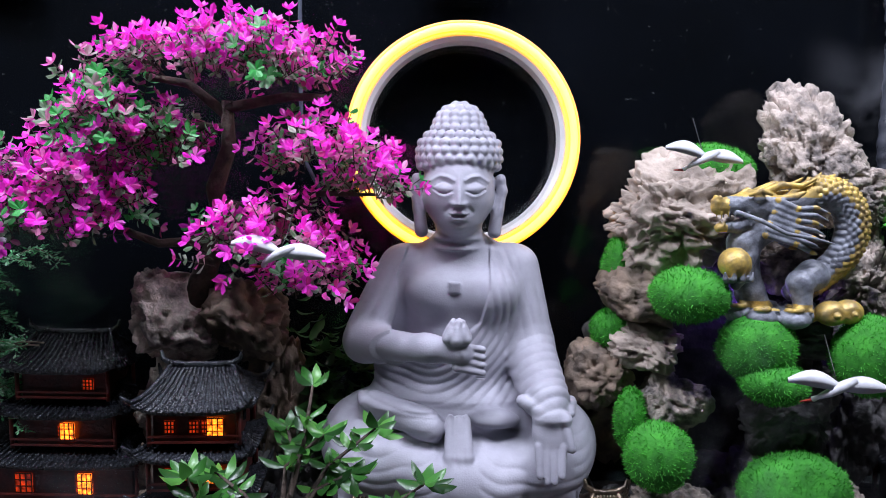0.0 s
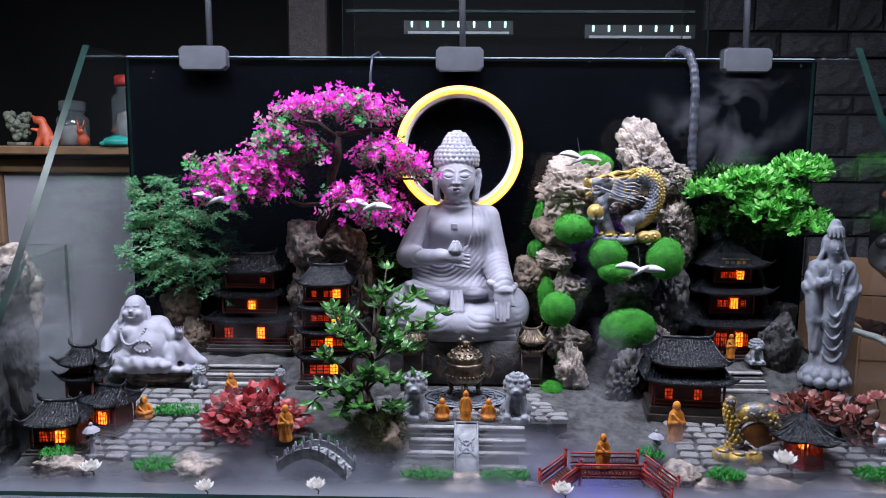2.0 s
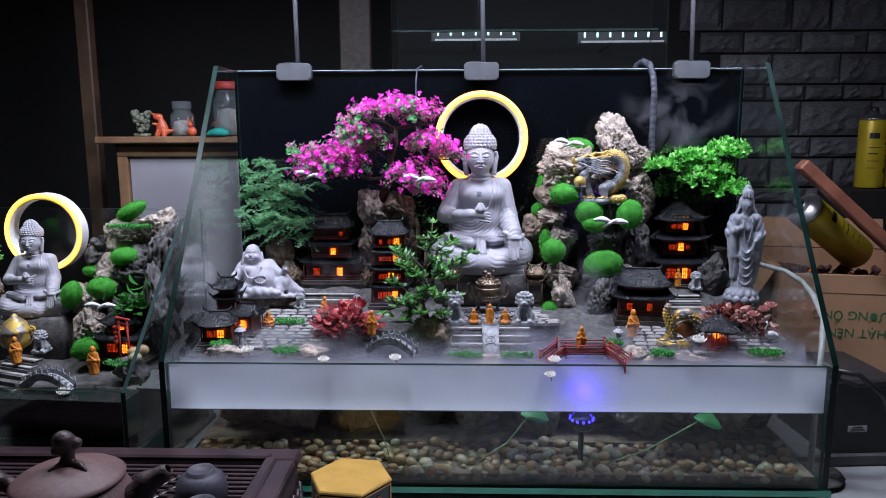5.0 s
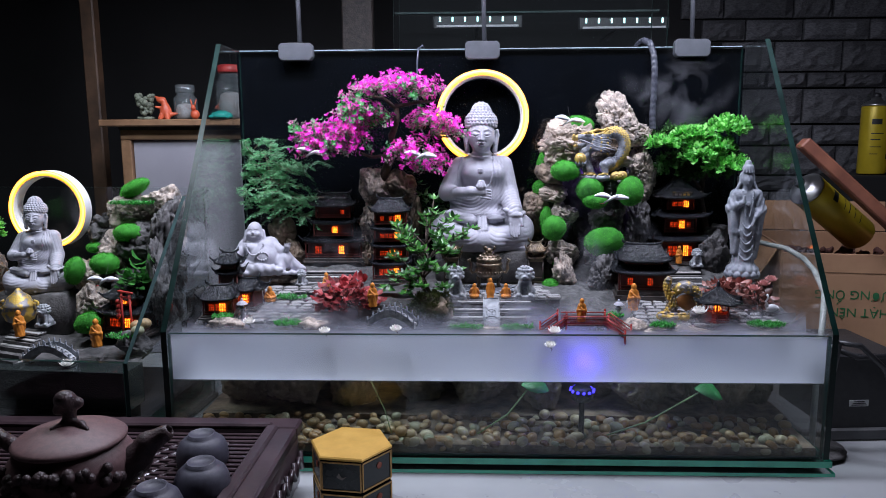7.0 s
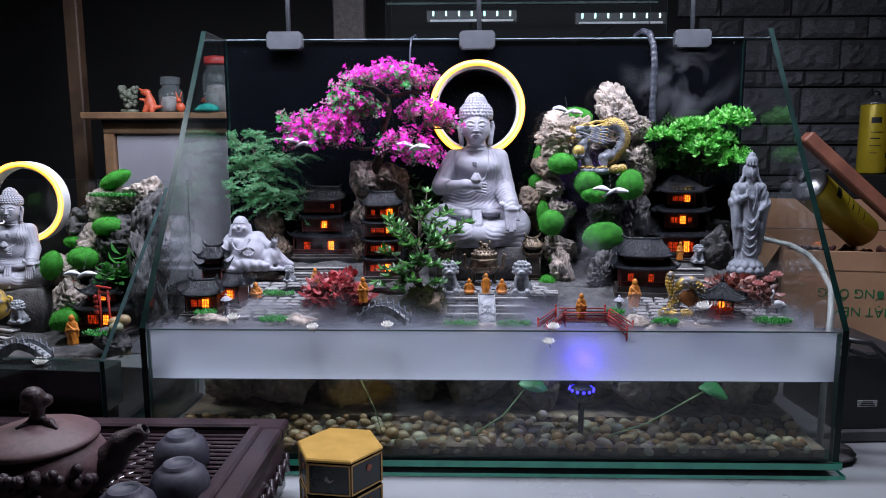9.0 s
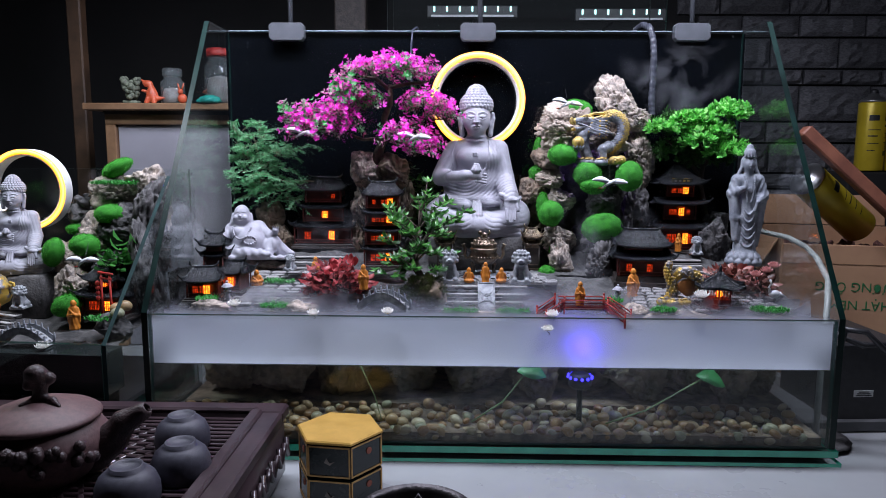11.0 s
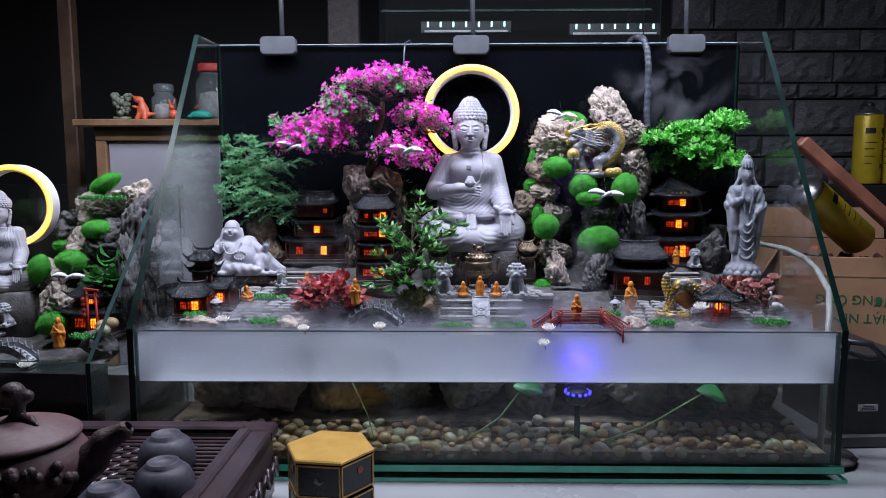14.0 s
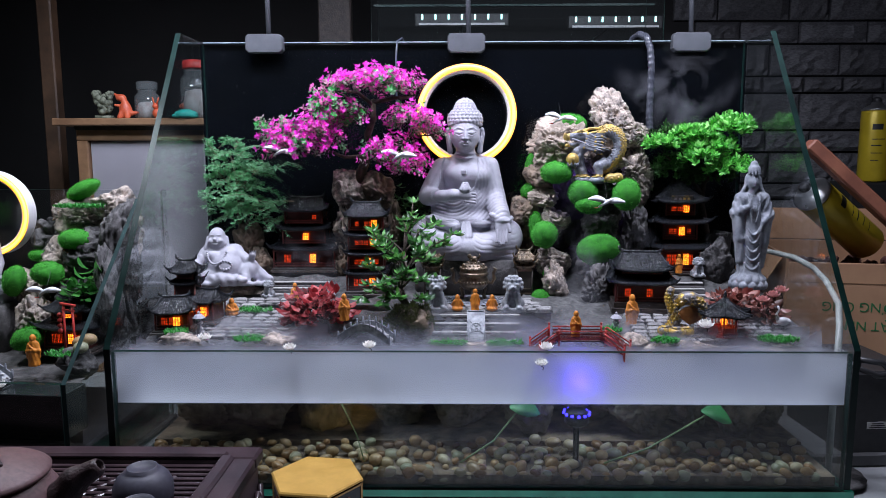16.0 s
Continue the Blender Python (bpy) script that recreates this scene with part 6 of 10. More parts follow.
def bird(at, turn, tilt=0.0, s=1.0):
    e = thing("white_crane", "small white flying crane figure with a red beak", "bird figure", at=at, group="flying cranes")
    e.rotation_euler = (radians(70), radians(tilt), radians(turn))
    wing = []
    for side in (-1, 1):
        sh = Shape()
        n = 9
        for k in range(n + 1):
            t = k / n
            x = side * 0.029 * s * t
            z = (0.0020 * math.sin(t * 2.6) - 0.001 * t) * s
            c = (0.0022 + 0.0030 * math.sin(math.pi * t)) * s * (1 - 0.35 * t ** 3)
            for y, dz in ((-c, 0), (0, 0.0004 * s), (c, 0), (0, -0.0004 * s)):
                sh.v.append((x, y + (0.0030 if side < 0 else 0.0016) * math.sin(t * 2.8) * s, z + dz))
        for k in range(n):
            for q in range(4):
                a, b = k * 4 + q, k * 4 + (q + 1) % 4
                sh.f.append((a, b, b + 4, a + 4))
        part("wing", sh, CRANE_WHITE, e)
    part("body", Shape().tube([(0.010 * s, 0.004 * s, 0.001 * s), (0.003 * s, 0, 0), (-0.004 * s, -0.004 * s, -0.002 * s), (-0.009 * s, -0.007 * s, -0.006 * s), (-0.010 * s, -0.008 * s, -0.009 * s)], [0.0015 * s, 0.003 * s, 0.0026 * s, 0.0013 * s, 0.0017 * s], 8), CRANE_WHITE, e)
    part("beak", Shape().tube([(-0.0105 * s, -0.0085 * s, -0.0095 * s), (-0.018 * s, -0.010 * s, -0.0085 * s)], [0.0011 * s, 0.0004 * s], 6), RED_PAINT, e, "red beak")
    part("legs", Shape().tube([(0.006 * s, 0.002 * s, -0.002 * s), (0.013 * s, 0.004 * s, -0.0055 * s)], [0.0009 * s, 0.0004 * s], 6), RED_PAINT, e, "red legs")
    part("wire", Shape().tube([(0, 0, -0.001), (0.001, 0.010, -0.006), (0.0, 0.030, -0.012)], 0.0003, 5), BLACK_PLASTIC, e, "thin dark holding wire")
    return e


bird((0.200, 0.232, 0.346), 0, 4, 0.98)
bird((0.137, 0.285, 0.473), 12, 8, 0.92)
bird((-0.114, 0.238, 0.416), -8, 6, 0.95)
bird((-0.296, 0.246, 0.422), 8, 10, 0.85)

PETAL = leaf_mat("white_petal", [(0.85, 0.83, 0.80), (0.9, 0.88, 0.86), (0.82, 0.80, 0.72)], rough=0.5, trans=0.35)
PINK_PETAL = leaf_mat("pink_petal", [(0.55, 0.20, 0.20), (0.70, 0.36, 0.34), (0.45, 0.14, 0.15)], rough=0.5, trans=0.3)


def lotus(at, s=1.0, material=None, label="white open lotus flower floating at the pool's edge", stem=0.005):
    e = thing("lotus_flower", label, "flower", at=at, group="lotus flowers")
    for ring, (n, lean, ln) in enumerate([(9, 62, 0.0095), (8, 40, 0.0090), (6, 18, 0.0080)]):
        for k in range(n):
            a = 2 * math.pi * (k + 0.5 * ring) / n
            m = Matrix.Rotation(a, 4, "Z") @ Matrix.Rotation(radians(lean), 4, "Y")
            w = 0.0032 * s
            L = ln * s
            vs = [(0, 0, 0), (0.0006 * s, -w * 0.8, L * 0.35), (0.0006 * s, w * 0.8, L * 0.35), (-0.0002 * s, 0, L * 0.4), (0.0002, -w * 0.75, L * 0.7), (0.0002, w * 0.75, L * 0.7), (-0.0006 * s, 0, L * 0.72), (-0.0012 * s, 0, L)]
            part("petal", Shape().add(vs, [(0, 1, 3), (0, 3, 2), (1, 4, 6, 3), (3, 6, 5, 2), (4, 7, 6), (6, 7, 5)], m), material or PETAL, e)
    part("heart", Shape().ball((0, 0, 0.002 * s), (0.002 * s, 0.002 * s, 0.0022 * s), 8), mat("yellow_stamen", (0.8, 0.6, 0.15), None, scale=90), e, "yellow heart")
    if stem:
        part("stem", Shape().tube([(0, 0, 0), (0.003, 0, -stem * 0.5), (0.002, 0, -stem)], 0.0006, 6), DARK_WOOD, e)
    return e


for at, s in (((-0.352, 0.046, 0.179), 1.3), ((-0.238, 0.026, 0.172), 1.15), ((-0.137, 0.026, 0.175), 1.2), ((0.086, 0.030, 0.172), 1.3), ((0.078, 0.014, 0.156), 1.2), ((0.290, 0.045, 0.197), 1.45)):
    lotus(at, s)
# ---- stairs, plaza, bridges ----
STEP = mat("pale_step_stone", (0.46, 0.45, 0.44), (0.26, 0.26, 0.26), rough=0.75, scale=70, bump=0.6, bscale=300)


def stairs(at, w, n, rise, run, label, turn=0.0, carved=False):
    e = thing("stone_stairs", label, "stairs", at=at, turn=turn)
    for k in range(n):
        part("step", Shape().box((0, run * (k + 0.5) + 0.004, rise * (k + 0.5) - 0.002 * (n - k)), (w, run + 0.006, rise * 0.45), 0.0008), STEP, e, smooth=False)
        # Dark rock puts the shadow lines between the steps into colour.
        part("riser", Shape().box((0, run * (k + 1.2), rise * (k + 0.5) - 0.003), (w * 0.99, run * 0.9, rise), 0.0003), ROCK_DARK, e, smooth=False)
    if carved:
        m = Matrix.Translation((0, run * n * 0.46, rise * n * 0.50)) @ Matrix.Rotation(math.atan2(rise * n, run * n), 4, "X")
        L = math.hypot(rise * n, run * n) * 0.92
        s = Shape().box((0, 0, 0.0005), (w * 0.205, L, 0.006), 0.0006, m)
        for q in (-1, 1):
            s.box((q * w * 0.095, 0, 0.0042), (0.0014, L, 0.0016), 0.0003, m).box((0, q * L * 0.475, 0.0042), (w * 0.2, 0.0014, 0.0016), 0.0003, m)
        for k in range(16):
            a = 2 * math.pi * k / 16
            s.ball((w * 0.055 * math.cos(a), w * 0.055 * math.sin(a), 0.0038), (0.0018, 0.0018, 0.0012), 6, m)
        for q in range(4):
            a = math.pi / 4 + q * math.pi / 2
            s.tube([(0.004 * math.cos(a) * k, 0.0052 * math.sin(a) * k, 0.0040) for k in (0.3, 1.2, 2.2, 2.9)], 0.0010, 5, m=m)
        part("carved_panel", s, STONE_DARK, e, "carved grey ramp panel")
    return e


stairs((-0.0, 0.086, 0.160), 0.122, 5, 0.0078, 0.0098, "five pale stone steps with a carved middle panel", carved=True)
stairs((-0.272, 0.222, 0.190), 0.088, 5, 0.0062, 0.009, "pale stone steps up to the dark temple")
stairs((0.330, 0.222, 0.190), 0.062, 5, 0.0060, 0.009, "pale stone steps up to the pagoda")

plaza = thing("plaza", "round paved plaza before the seated statue with a carved disc", "plaza", at=(0, 0.19, 0.186), kind="structure")
s = Shape()
n = 72
for r, z in ((0.0, 0.0095), (0.118, 0.0095), (0.120, 0.0085), (0.121, -0.03)):
    for k in range(n):
        a = 2 * math.pi * k / n
        s.v.append((max(-0.11, min(0.11, r * math.cos(a))), max(-0.052, r * 0.62 * math.sin(a)), z))
for j in range(3):
    for k in range(n):
        s.f.append((j * n + k, j * n + (k + 1) % n, (j + 1) * n + (k + 1) % n, (j + 1) * n + k)[::-1])
part("paving_bed", s, MORTAR, plaza, "dark jointed bed", smooth=False)
s = Shape()
for r0, r1, z in ((0.026, 0.046, 0.0122), (0.047, 0.050, 0.0134), (0.0, 0.0245, 0.0128)):
    for k in range(64):
        a, b = 2 * math.pi * k / 64, 2 * math.pi * (k + 1) / 64
        P = lambda r, t: (r * math.cos(t), 0.018 + r * 0.72 * math.sin(t), z)
        s.add([P(r0, a), P(r1, a), P(r1, b), P(r0, b)], [(0, 1, 2, 3)])
for k in range(40):
    a = 2.4 * k
    r = 0.012 + 0.031 * (k / 40) ** 0.5
    s.tube([((r + 0.003 * math.sin(q)) * math.cos(a + 0.09 * q), 0.018 + (r + 0.003 * math.sin(q)) * 0.72 * math.sin(a + 0.09 * q), 0.0130) for q in range(7)], 0.0011, 5)
part("carved_disc", s, STONE_BLUE, plaza, "weathered disc with swirling carved relief")

# stone arched bridge
br = thing("stone_bridge", "small arched grey stone bridge with post railings", "bridge", at=(-0.146, 0.072, 0.171), turn=-14)
br.scale = (0.66, 0.75, 0.72)


def arch_z(t):
    return 0.040 * math.sin(math.pi * (0.12 + 0.76 * t)) - 0.012


deck = Shape()
N = 16
for k in range(N + 1):
    t = k / N
    x = -0.052 + 0.104 * t
    for y in (-0.013, 0.013):
        deck.v += [(x, y, arch_z(t)), (x, y, arch_z(t) - 0.006)]
for k in range(N):
    a = 4 * k
    deck.f += [(a, a + 4, a + 6, a + 2), (a + 1, a + 3, a + 7, a + 5), (a, a + 1, a + 5, a + 4), (a + 2, a + 6, a + 7, a + 3)]
part("deck", deck, STONE_DARK, br, "cobbled arched deck", smooth=False)
for k in range(12):
    t = (k + 0.5) / 12
    for y in (-0.006, 0.0, 0.006):
        part("cobble", Shape().ball((-0.052 + 0.104 * t + 0.002 * (y > 0), y, arch_z(t) + 0.0005), (0.0038, 0.0028, 0.0014), 8), PAVING, br)
for side in (-1, 1):
    rail = Shape()
    pts = []
    for k in range(N + 1):
        t = k / N
        pts.append((-0.054 + 0.108 * t, side * 0.0145, arch_z(t) + 0.008))
    rail.tube(pts, 0.0013, 6)
    wallv = Shape()
    for p in pts:
        wallv.v += [(p[0], p[1] - 0.0012, p[2] - 0.014), (p[0], p[1] - 0.0012, p[2] - 0.001), (p[0], p[1] + 0.0012, p[2] - 0.001), (p[0], p[1] + 0.0012, p[2] - 0.014)]
    for k in range(N):
        a = 4 * k
        wallv.f += [(a + q, a + 4 + q, a + 4 + (q + 1) % 4, a + (q + 1) % 4) for q in range(4)]
    part("parapet", wallv, STONE_DARK, br, "cobbled stone parapet", smooth=False)
    part("handrail", rail, STONE_BLUE, br)
    for k in range(0, N + 1, 2):
        p = pts[k]
        part("post", Shape().box((p[0], p[1], p[2] + 0.001), (0.0034, 0.0034, 0.012), 0.0006).ball((p[0], p[1], p[2] + 0.008), 0.0019, 6), STONE_BLUE, br)

# red bridge
rb = thing("red_bridge", "red painted wooden zigzag bridge with lattice railings", "bridge", at=(0.130, 0.058, 0.150))
seg = [(-0.056, -0.006, 0.012), (-0.030, 0.004, 0.028), (0.034, 0.004, 0.028), (0.062, -0.012, 0.010)]
for i in range(3):
    a, b = Vector(seg[i]), Vector(seg[i + 1])
    d = b - a
    side = Vector((-d.y, d.x, 0)).normalized()
    m = 10
    for k in range(m):
        p = a.lerp(b, (k + 0.5) / m)
        part("plank", Shape().box((0, 0, 0), (d.length / m * 0.9, 0.026, 0.002), 0.0003, Matrix.Translation(p) @ d.to_track_quat("X", "Z").to_matrix().to_4x4()), RED_WOOD, rb, smooth=False)
    for q in (-1, 1):
        s = Shape()
        o = side * 0.0135 * q
        up = Vector((0, 0, 1))
        s.tube([a + o + up * 0.013, b + o + up * 0.013], 0.0009, 6).tube([a + o + up * 0.009, b + o + up * 0.009], 0.0006, 5).tube([a + o + up * 0.003, b + o + up * 0.003], 0.0007, 5)
        for k in range(m * 2):
            p0, p1 = a.lerp(b, k / (m * 2)) + o, a.lerp(b, (k + 1) / (m * 2)) + o
            s.tube([p0 + up * 0.003, p1 + up * 0.009], 0.0004, 4).tube([p1 + up * 0.003, p0 + up * 0.009], 0.0004, 4)
        part("railing", s, RED_PAINT, rb, "red lattice railing")
        for p in (a, b) if i == 0 else (b,):
            part("post", Shape().tube([p + o - up * 0.008, p + o + up * 0.016], 0.0014, 6).ball(tuple(p + o + up * 0.017), 0.0017, 6), RED_PAINT, rb)

# ---- small green ground cover ----
SPROUT = leaf_mat("bright_sprouts", [(0.02, 0.16, 0.02), (0.04, 0.30, 0.05), (0.08, 0.45, 0.08)], rough=0.5, trans=0.3)


def sprouts(at, sx, sy, n, seed):
    rs = np.random.RandomState(seed)
    s = Shape()
    for _ in range(n):
        a, r = rs.rand() * 6.283, rs.rand() ** 0.5
        p = Vector((sx * r * math.cos(a), sy * r * math.sin(a), 0.0))
        for q in range(4):
            b = rs.rand() * 6.283
            d = Vector((math.cos(b), math.sin(b), 0.7 + rs.rand()))
            w = Vector((-math.sin(b), math.cos(b), 0)) * 0.0011
            L = 0.0022 + 0.0022 * rs.rand()
            h = Vector((0, 0, 0.003 * rs.rand()))
            s.add([p + h, p + h + d * L * 0.5 - w, p + h + d * L, p + h + d * L * 0.5 + w], [(0, 1, 2), (0, 2, 3)])
    return solid("ground_cover", s, SPROUT, "patch of tiny bright green sprouts on the stones", "plants", at=at, kind="stuff", smooth=False)


for i, (at, sx, sy, n) in enumerate([((-0.322, 0.178, 0.187), 0.026, 0.014, 150), ((-0.402, 0.075, 0.180), 0.016, 0.012, 110), ((-0.302, 0.070, 0.172), 0.020, 0.014, 130), ((-0.038, 0.066, 0.167), 0.024, 0.010, 150), ((0.036, 0.066, 0.167), 0.024, 0.010, 150), ((0.246, 0.066, 0.172), 0.018, 0.012, 120), ((0.395, 0.072, 0.172), 0.026, 0.014, 190), ((0.184, 0.100, 0.178), 0.014, 0.012, 90), ((-0.150, 0.120, 0.176), 0.022, 0.018, 120)]):
    sprouts(at, sx, sy, n, 300 + i)
# ---- trees and plants ----
def leaf(s, p, d, side, L, w, fold=0.25, cup=0.0):
    """One folded leaf from p along d."""
    nrm = d.cross(side).normalized()
    lo, hi, up = p + d * L * 0.34, p + d * L * 0.72 + nrm * (L * cup), nrm * w * fold
    s.add([p, lo - side * w * 0.8 + up, hi - side * w * 0.9 + up, p + d * L, hi + side * w * 0.9 + up, lo + side * w * 0.8 + up], [(0, 1, 2, 3), (0, 3, 4, 5)])


def broad_leaf(s, p, d, side, L, w):
    """A longer leaf of six facets with a midrib crease and a drooping tip."""
    nrm = d.cross(side).normalized()
    row = [(0.0, 0.12, 0.0), (0.3, 0.85, 0.05), (0.6, 1.0, 0.03), (0.85, 0.55, -0.06), (1.0, 0.0, -0.14)]
    vs = []
    for t, k, b in row:
        c = p + d * L * t + nrm * L * b
        vs += [c - side * w * k + nrm * w * k * 0.3, c, c + side * w * k + nrm * w * k * 0.3]
    fs = []
    for i in range(len(row) - 1):
        a = 3 * i
        fs += [(a, a + 1, a + 4, a + 3), (a + 1, a + 2, a + 5, a + 4)]
    s.add(vs, fs)


def unit(v):
    return v.normalized() if v.length > 1e-9 else Vector((0, 0, 1))


def rosettes(s, pads, per, leaves, L, w, rs, lift=0.6, stem=None, hollow=0.55):
    """Sprays of leaves spread over pads (centre, radii, density)."""
    for c, r, dens in pads:
        for _ in range(int(per * dens)):
            d = Vector(rs.normal(size=3))
            d.normalize()
            if d.z < -0.35:
                d.z *= -0.5
            k = hollow + (1.06 - hollow) * rs.rand() ** 0.6
            p = Vector((c[0] + d.x * r[0] * k, c[1] + d.y * r[1] * k, c[2] + d.z * r[2] * k))
            ax = unit(Vector((d.x, d.y, d.z + lift)) + Vector(rs.normal(size=3)) * 0.35)
            u = ax.orthogonal().normalized()
            v = ax.cross(u)
            if stem is not None:
                stem.tube([p - ax * L * 1.5, p], 0.00035, 4, cap=False)
            ph = rs.rand() * 6.28
            for q in range(leaves):
                a = ph + 6.283 * q / leaves
                sp = 0.35 + 0.65 * rs.rand()
                o = (u * math.cos(a) + v * math.sin(a))
                dd = unit(ax * (1.1 - sp * 0.6) + o * sp)
                leaf(s, p - ax * L * 0.5 * rs.rand(), dd, unit(dd.cross(ax) + Vector(rs.normal(size=3)) * 0.2), L * (0.7 + 0.5 * rs.rand()), w, 0.25, 0.06)


def shoots(pads, per, tips, lows, fresh, stem, rs, L=0.0062, w=0.0019, share=0.1):
    """Leafy shoots over pads: paired oval leaves along a twig and a tuft at its end.
    Tip leaves, lower leaves and the leaves of fresh shoots gather in meshes of their own."""
    for c, r, dens in pads:
        for _ in range(int(per * dens)):
            d = Vector(rs.normal(size=3)).normalized()
            if d.z < -0.3:
                d.z *= -0.5
            k = 0.45 + 0.50 * rs.rand() ** 0.6
            p = Vector((c[0] + d.x * r[0] * k, c[1] + d.y * r[1] * k, c[2] + d.z * r[2] * k))
            ax = unit(Vector((d.x * 0.9, d.y * 0.9 - 0.15, d.z + 0.55)) + Vector(rs.normal(size=3)) * 0.30)
            u = ax.orthogonal().normalized()
            v = ax.cross(u)
            ln = 0.010 + 0.010 * rs.rand()
            stem.tube([p - ax * ln * 0.4, p + ax * ln], [0.0005, 0.0003], 4, cap=False)
            young = rs.rand() < share
            n = 4 + int(3 * rs.rand())
            ph = rs.rand() * 6.28
            for i in range(n):
                t = i / (n - 1)
                top = i == n - 1
                for q in range(5 if top else 2):
                    a = ph + 1.57 * i + (6.283 * q / 5 if top else math.pi * q)
                    o = u * math.cos(a) + v * math.sin(a)
                    dd = unit(ax * (0.75 if top else 0.45) + o + Vector(rs.normal(size=3)) * 0.15)
                    goal = fresh if young else tips if t > 0.45 + 0.4 * rs.rand() else lows
                    leaf(goal, p + ax * ln * t, dd, unit(dd.cross(ax)), L * (0.75 + 0.5 * rs.rand()), w * (0.8 + 0.4 * rs.rand()), 0.2, 0.05)


rs = np.random.RandomState(11)
PINK = leaf_mat("magenta_leaves", [(0.62, 0.05, 0.24), (0.94, 0.03, 0.62), (1.0, 0.04, 0.74), (1.0, 0.10, 0.80), (0.95, 0.42, 0.70)], rough=0.3, trans=0.4, weights=[0.0, 0.18, 0.45, 0.85, 1.0])
PALE = leaf_mat("pale_green_leaves", [(0.08, 0.24, 0.07), (0.34, 0.46, 0.32), (0.60, 0.30, 0.40), (0.85, 0.08, 0.50)], rough=0.35, trans=0.35, weights=[0.0, 0.35, 0.6, 1.0])
FRESH = leaf_mat("fresh_green_tips", [(0.04, 0.30, 0.06), (0.08, 0.50, 0.12), (0.40, 0.62, 0.42)], rough=0.35, trans=0.4)
pink = thing("pink_tree", "bonsai tree with magenta leaves and green undersides", "tree", at=(-0.18, 0.305, 0.385))
O = Vector((-0.18, 0.305, 0.385))


def rel(*p):
    return tuple(Vector(p) - O)


part("trunk", Shape().tube([rel(-0.186, 0.310, 0.372), rel(-0.176, 0.306, 0.398), rel(-0.164, 0.302, 0.424), rel(-0.168, 0.300, 0.448), rel(-0.158, 0.298, 0.474), rel(-0.158, 0.296, 0.503)], [0.0095, 0.0075, 0.0066, 0.0058, 0.0048, 0.0034], 10), BARK, pink, "dark crooked trunk")
for pts in ([(-0.170, 0.304, 0.414), (-0.205, 0.300, 0.412), (-0.240, 0.296, 0.426), (-0.285, 0.292, 0.430)], [(-0.166, 0.300, 0.440), (-0.130, 0.296, 0.430), (-0.100, 0.292, 0.446), (-0.065, 0.288, 0.446)], [(-0.158, 0.298, 0.485), (-0.195, 0.296, 0.487), (-0.225, 0.294, 0.482)], [(-0.158, 0.296, 0.498), (-0.120, 0.292, 0.505), (-0.095, 0.290, 0.505)], [(-0.166, 0.302, 0.424), (-0.140, 0.290, 0.405), (-0.112, 0.284, 0.395)], [(-0.160, 0.297, 0.495), (-0.180, 0.292, 0.512), (-0.205, 0.290, 0.516)]):
    part("limb", Shape().tube([rel(*p) for p in pts], [0.0036, 0.0028, 0.0020, 0.0010][:len(pts)], 8), BARK, pink)
PADS = [((-0.163, 0.290, 0.520), (0.082, 0.050, 0.030), 1.5), ((-0.120, 0.288, 0.520), (0.045, 0.040, 0.026), 0.6), ((-0.272, 0.288, 0.434), (0.078, 0.048, 0.034), 1.5), ((-0.246, 0.286, 0.452), (0.050, 0.040, 0.026), 0.7), ((-0.094, 0.286, 0.462), (0.050, 0.040, 0.034), 0.9), ((-0.068, 0.288, 0.446), (0.028, 0.030, 0.022), 0.4), ((-0.126, 0.278, 0.410), (0.056, 0.038, 0.036), 1.0), ((-0.102, 0.276, 0.388), (0.034, 0.030, 0.020), 0.45)]
pads = [(tuple(Vector(c) - O), (r[0] * 0.84, r[1] * 0.84, r[2] * 0.78), d) for c, r, d in PADS]
pads += [(tuple(Vector(c) - O), r, d) for c, r, d in [((-0.218, 0.288, 0.480), (0.040, 0.030, 0.022), 0.5), ((-0.196, 0.285, 0.462), (0.030, 0.026, 0.020), 0.3), ((-0.280, 0.280, 0.420), (0.050, 0.036, 0.020), 0.7)]]
cr, lo_, fr_, tw = Shape(), Shape(), Shape(), Shape()
shoots(pads, 92, cr, lo_, fr_, tw, rs)
shoots([(tuple(Vector(c) - O), r, d) for c, r, d in [((-0.222, 0.284, 0.478), (0.036, 0.030, 0.022), 1.0), ((-0.316, 0.282, 0.452), (0.022, 0.02, 0.016), 0.35), ((-0.230, 0.276, 0.502), (0.020, 0.020, 0.014), 0.3)]], 60, lo_, lo_, fr_, tw, rs, share=0.3)
part("crown", cr, PINK, pink, "dense magenta leaf sprays", smooth=False)
part("pale_crown", lo_, PALE, pink, "pale green and grey-pink lower leaves", smooth=False)
part("fresh_crown", fr_, FRESH, pink, "fresh green leafy shoots", smooth=False)
tagged(part("twig_mass", tw, BARK, pink), kind="stuff")

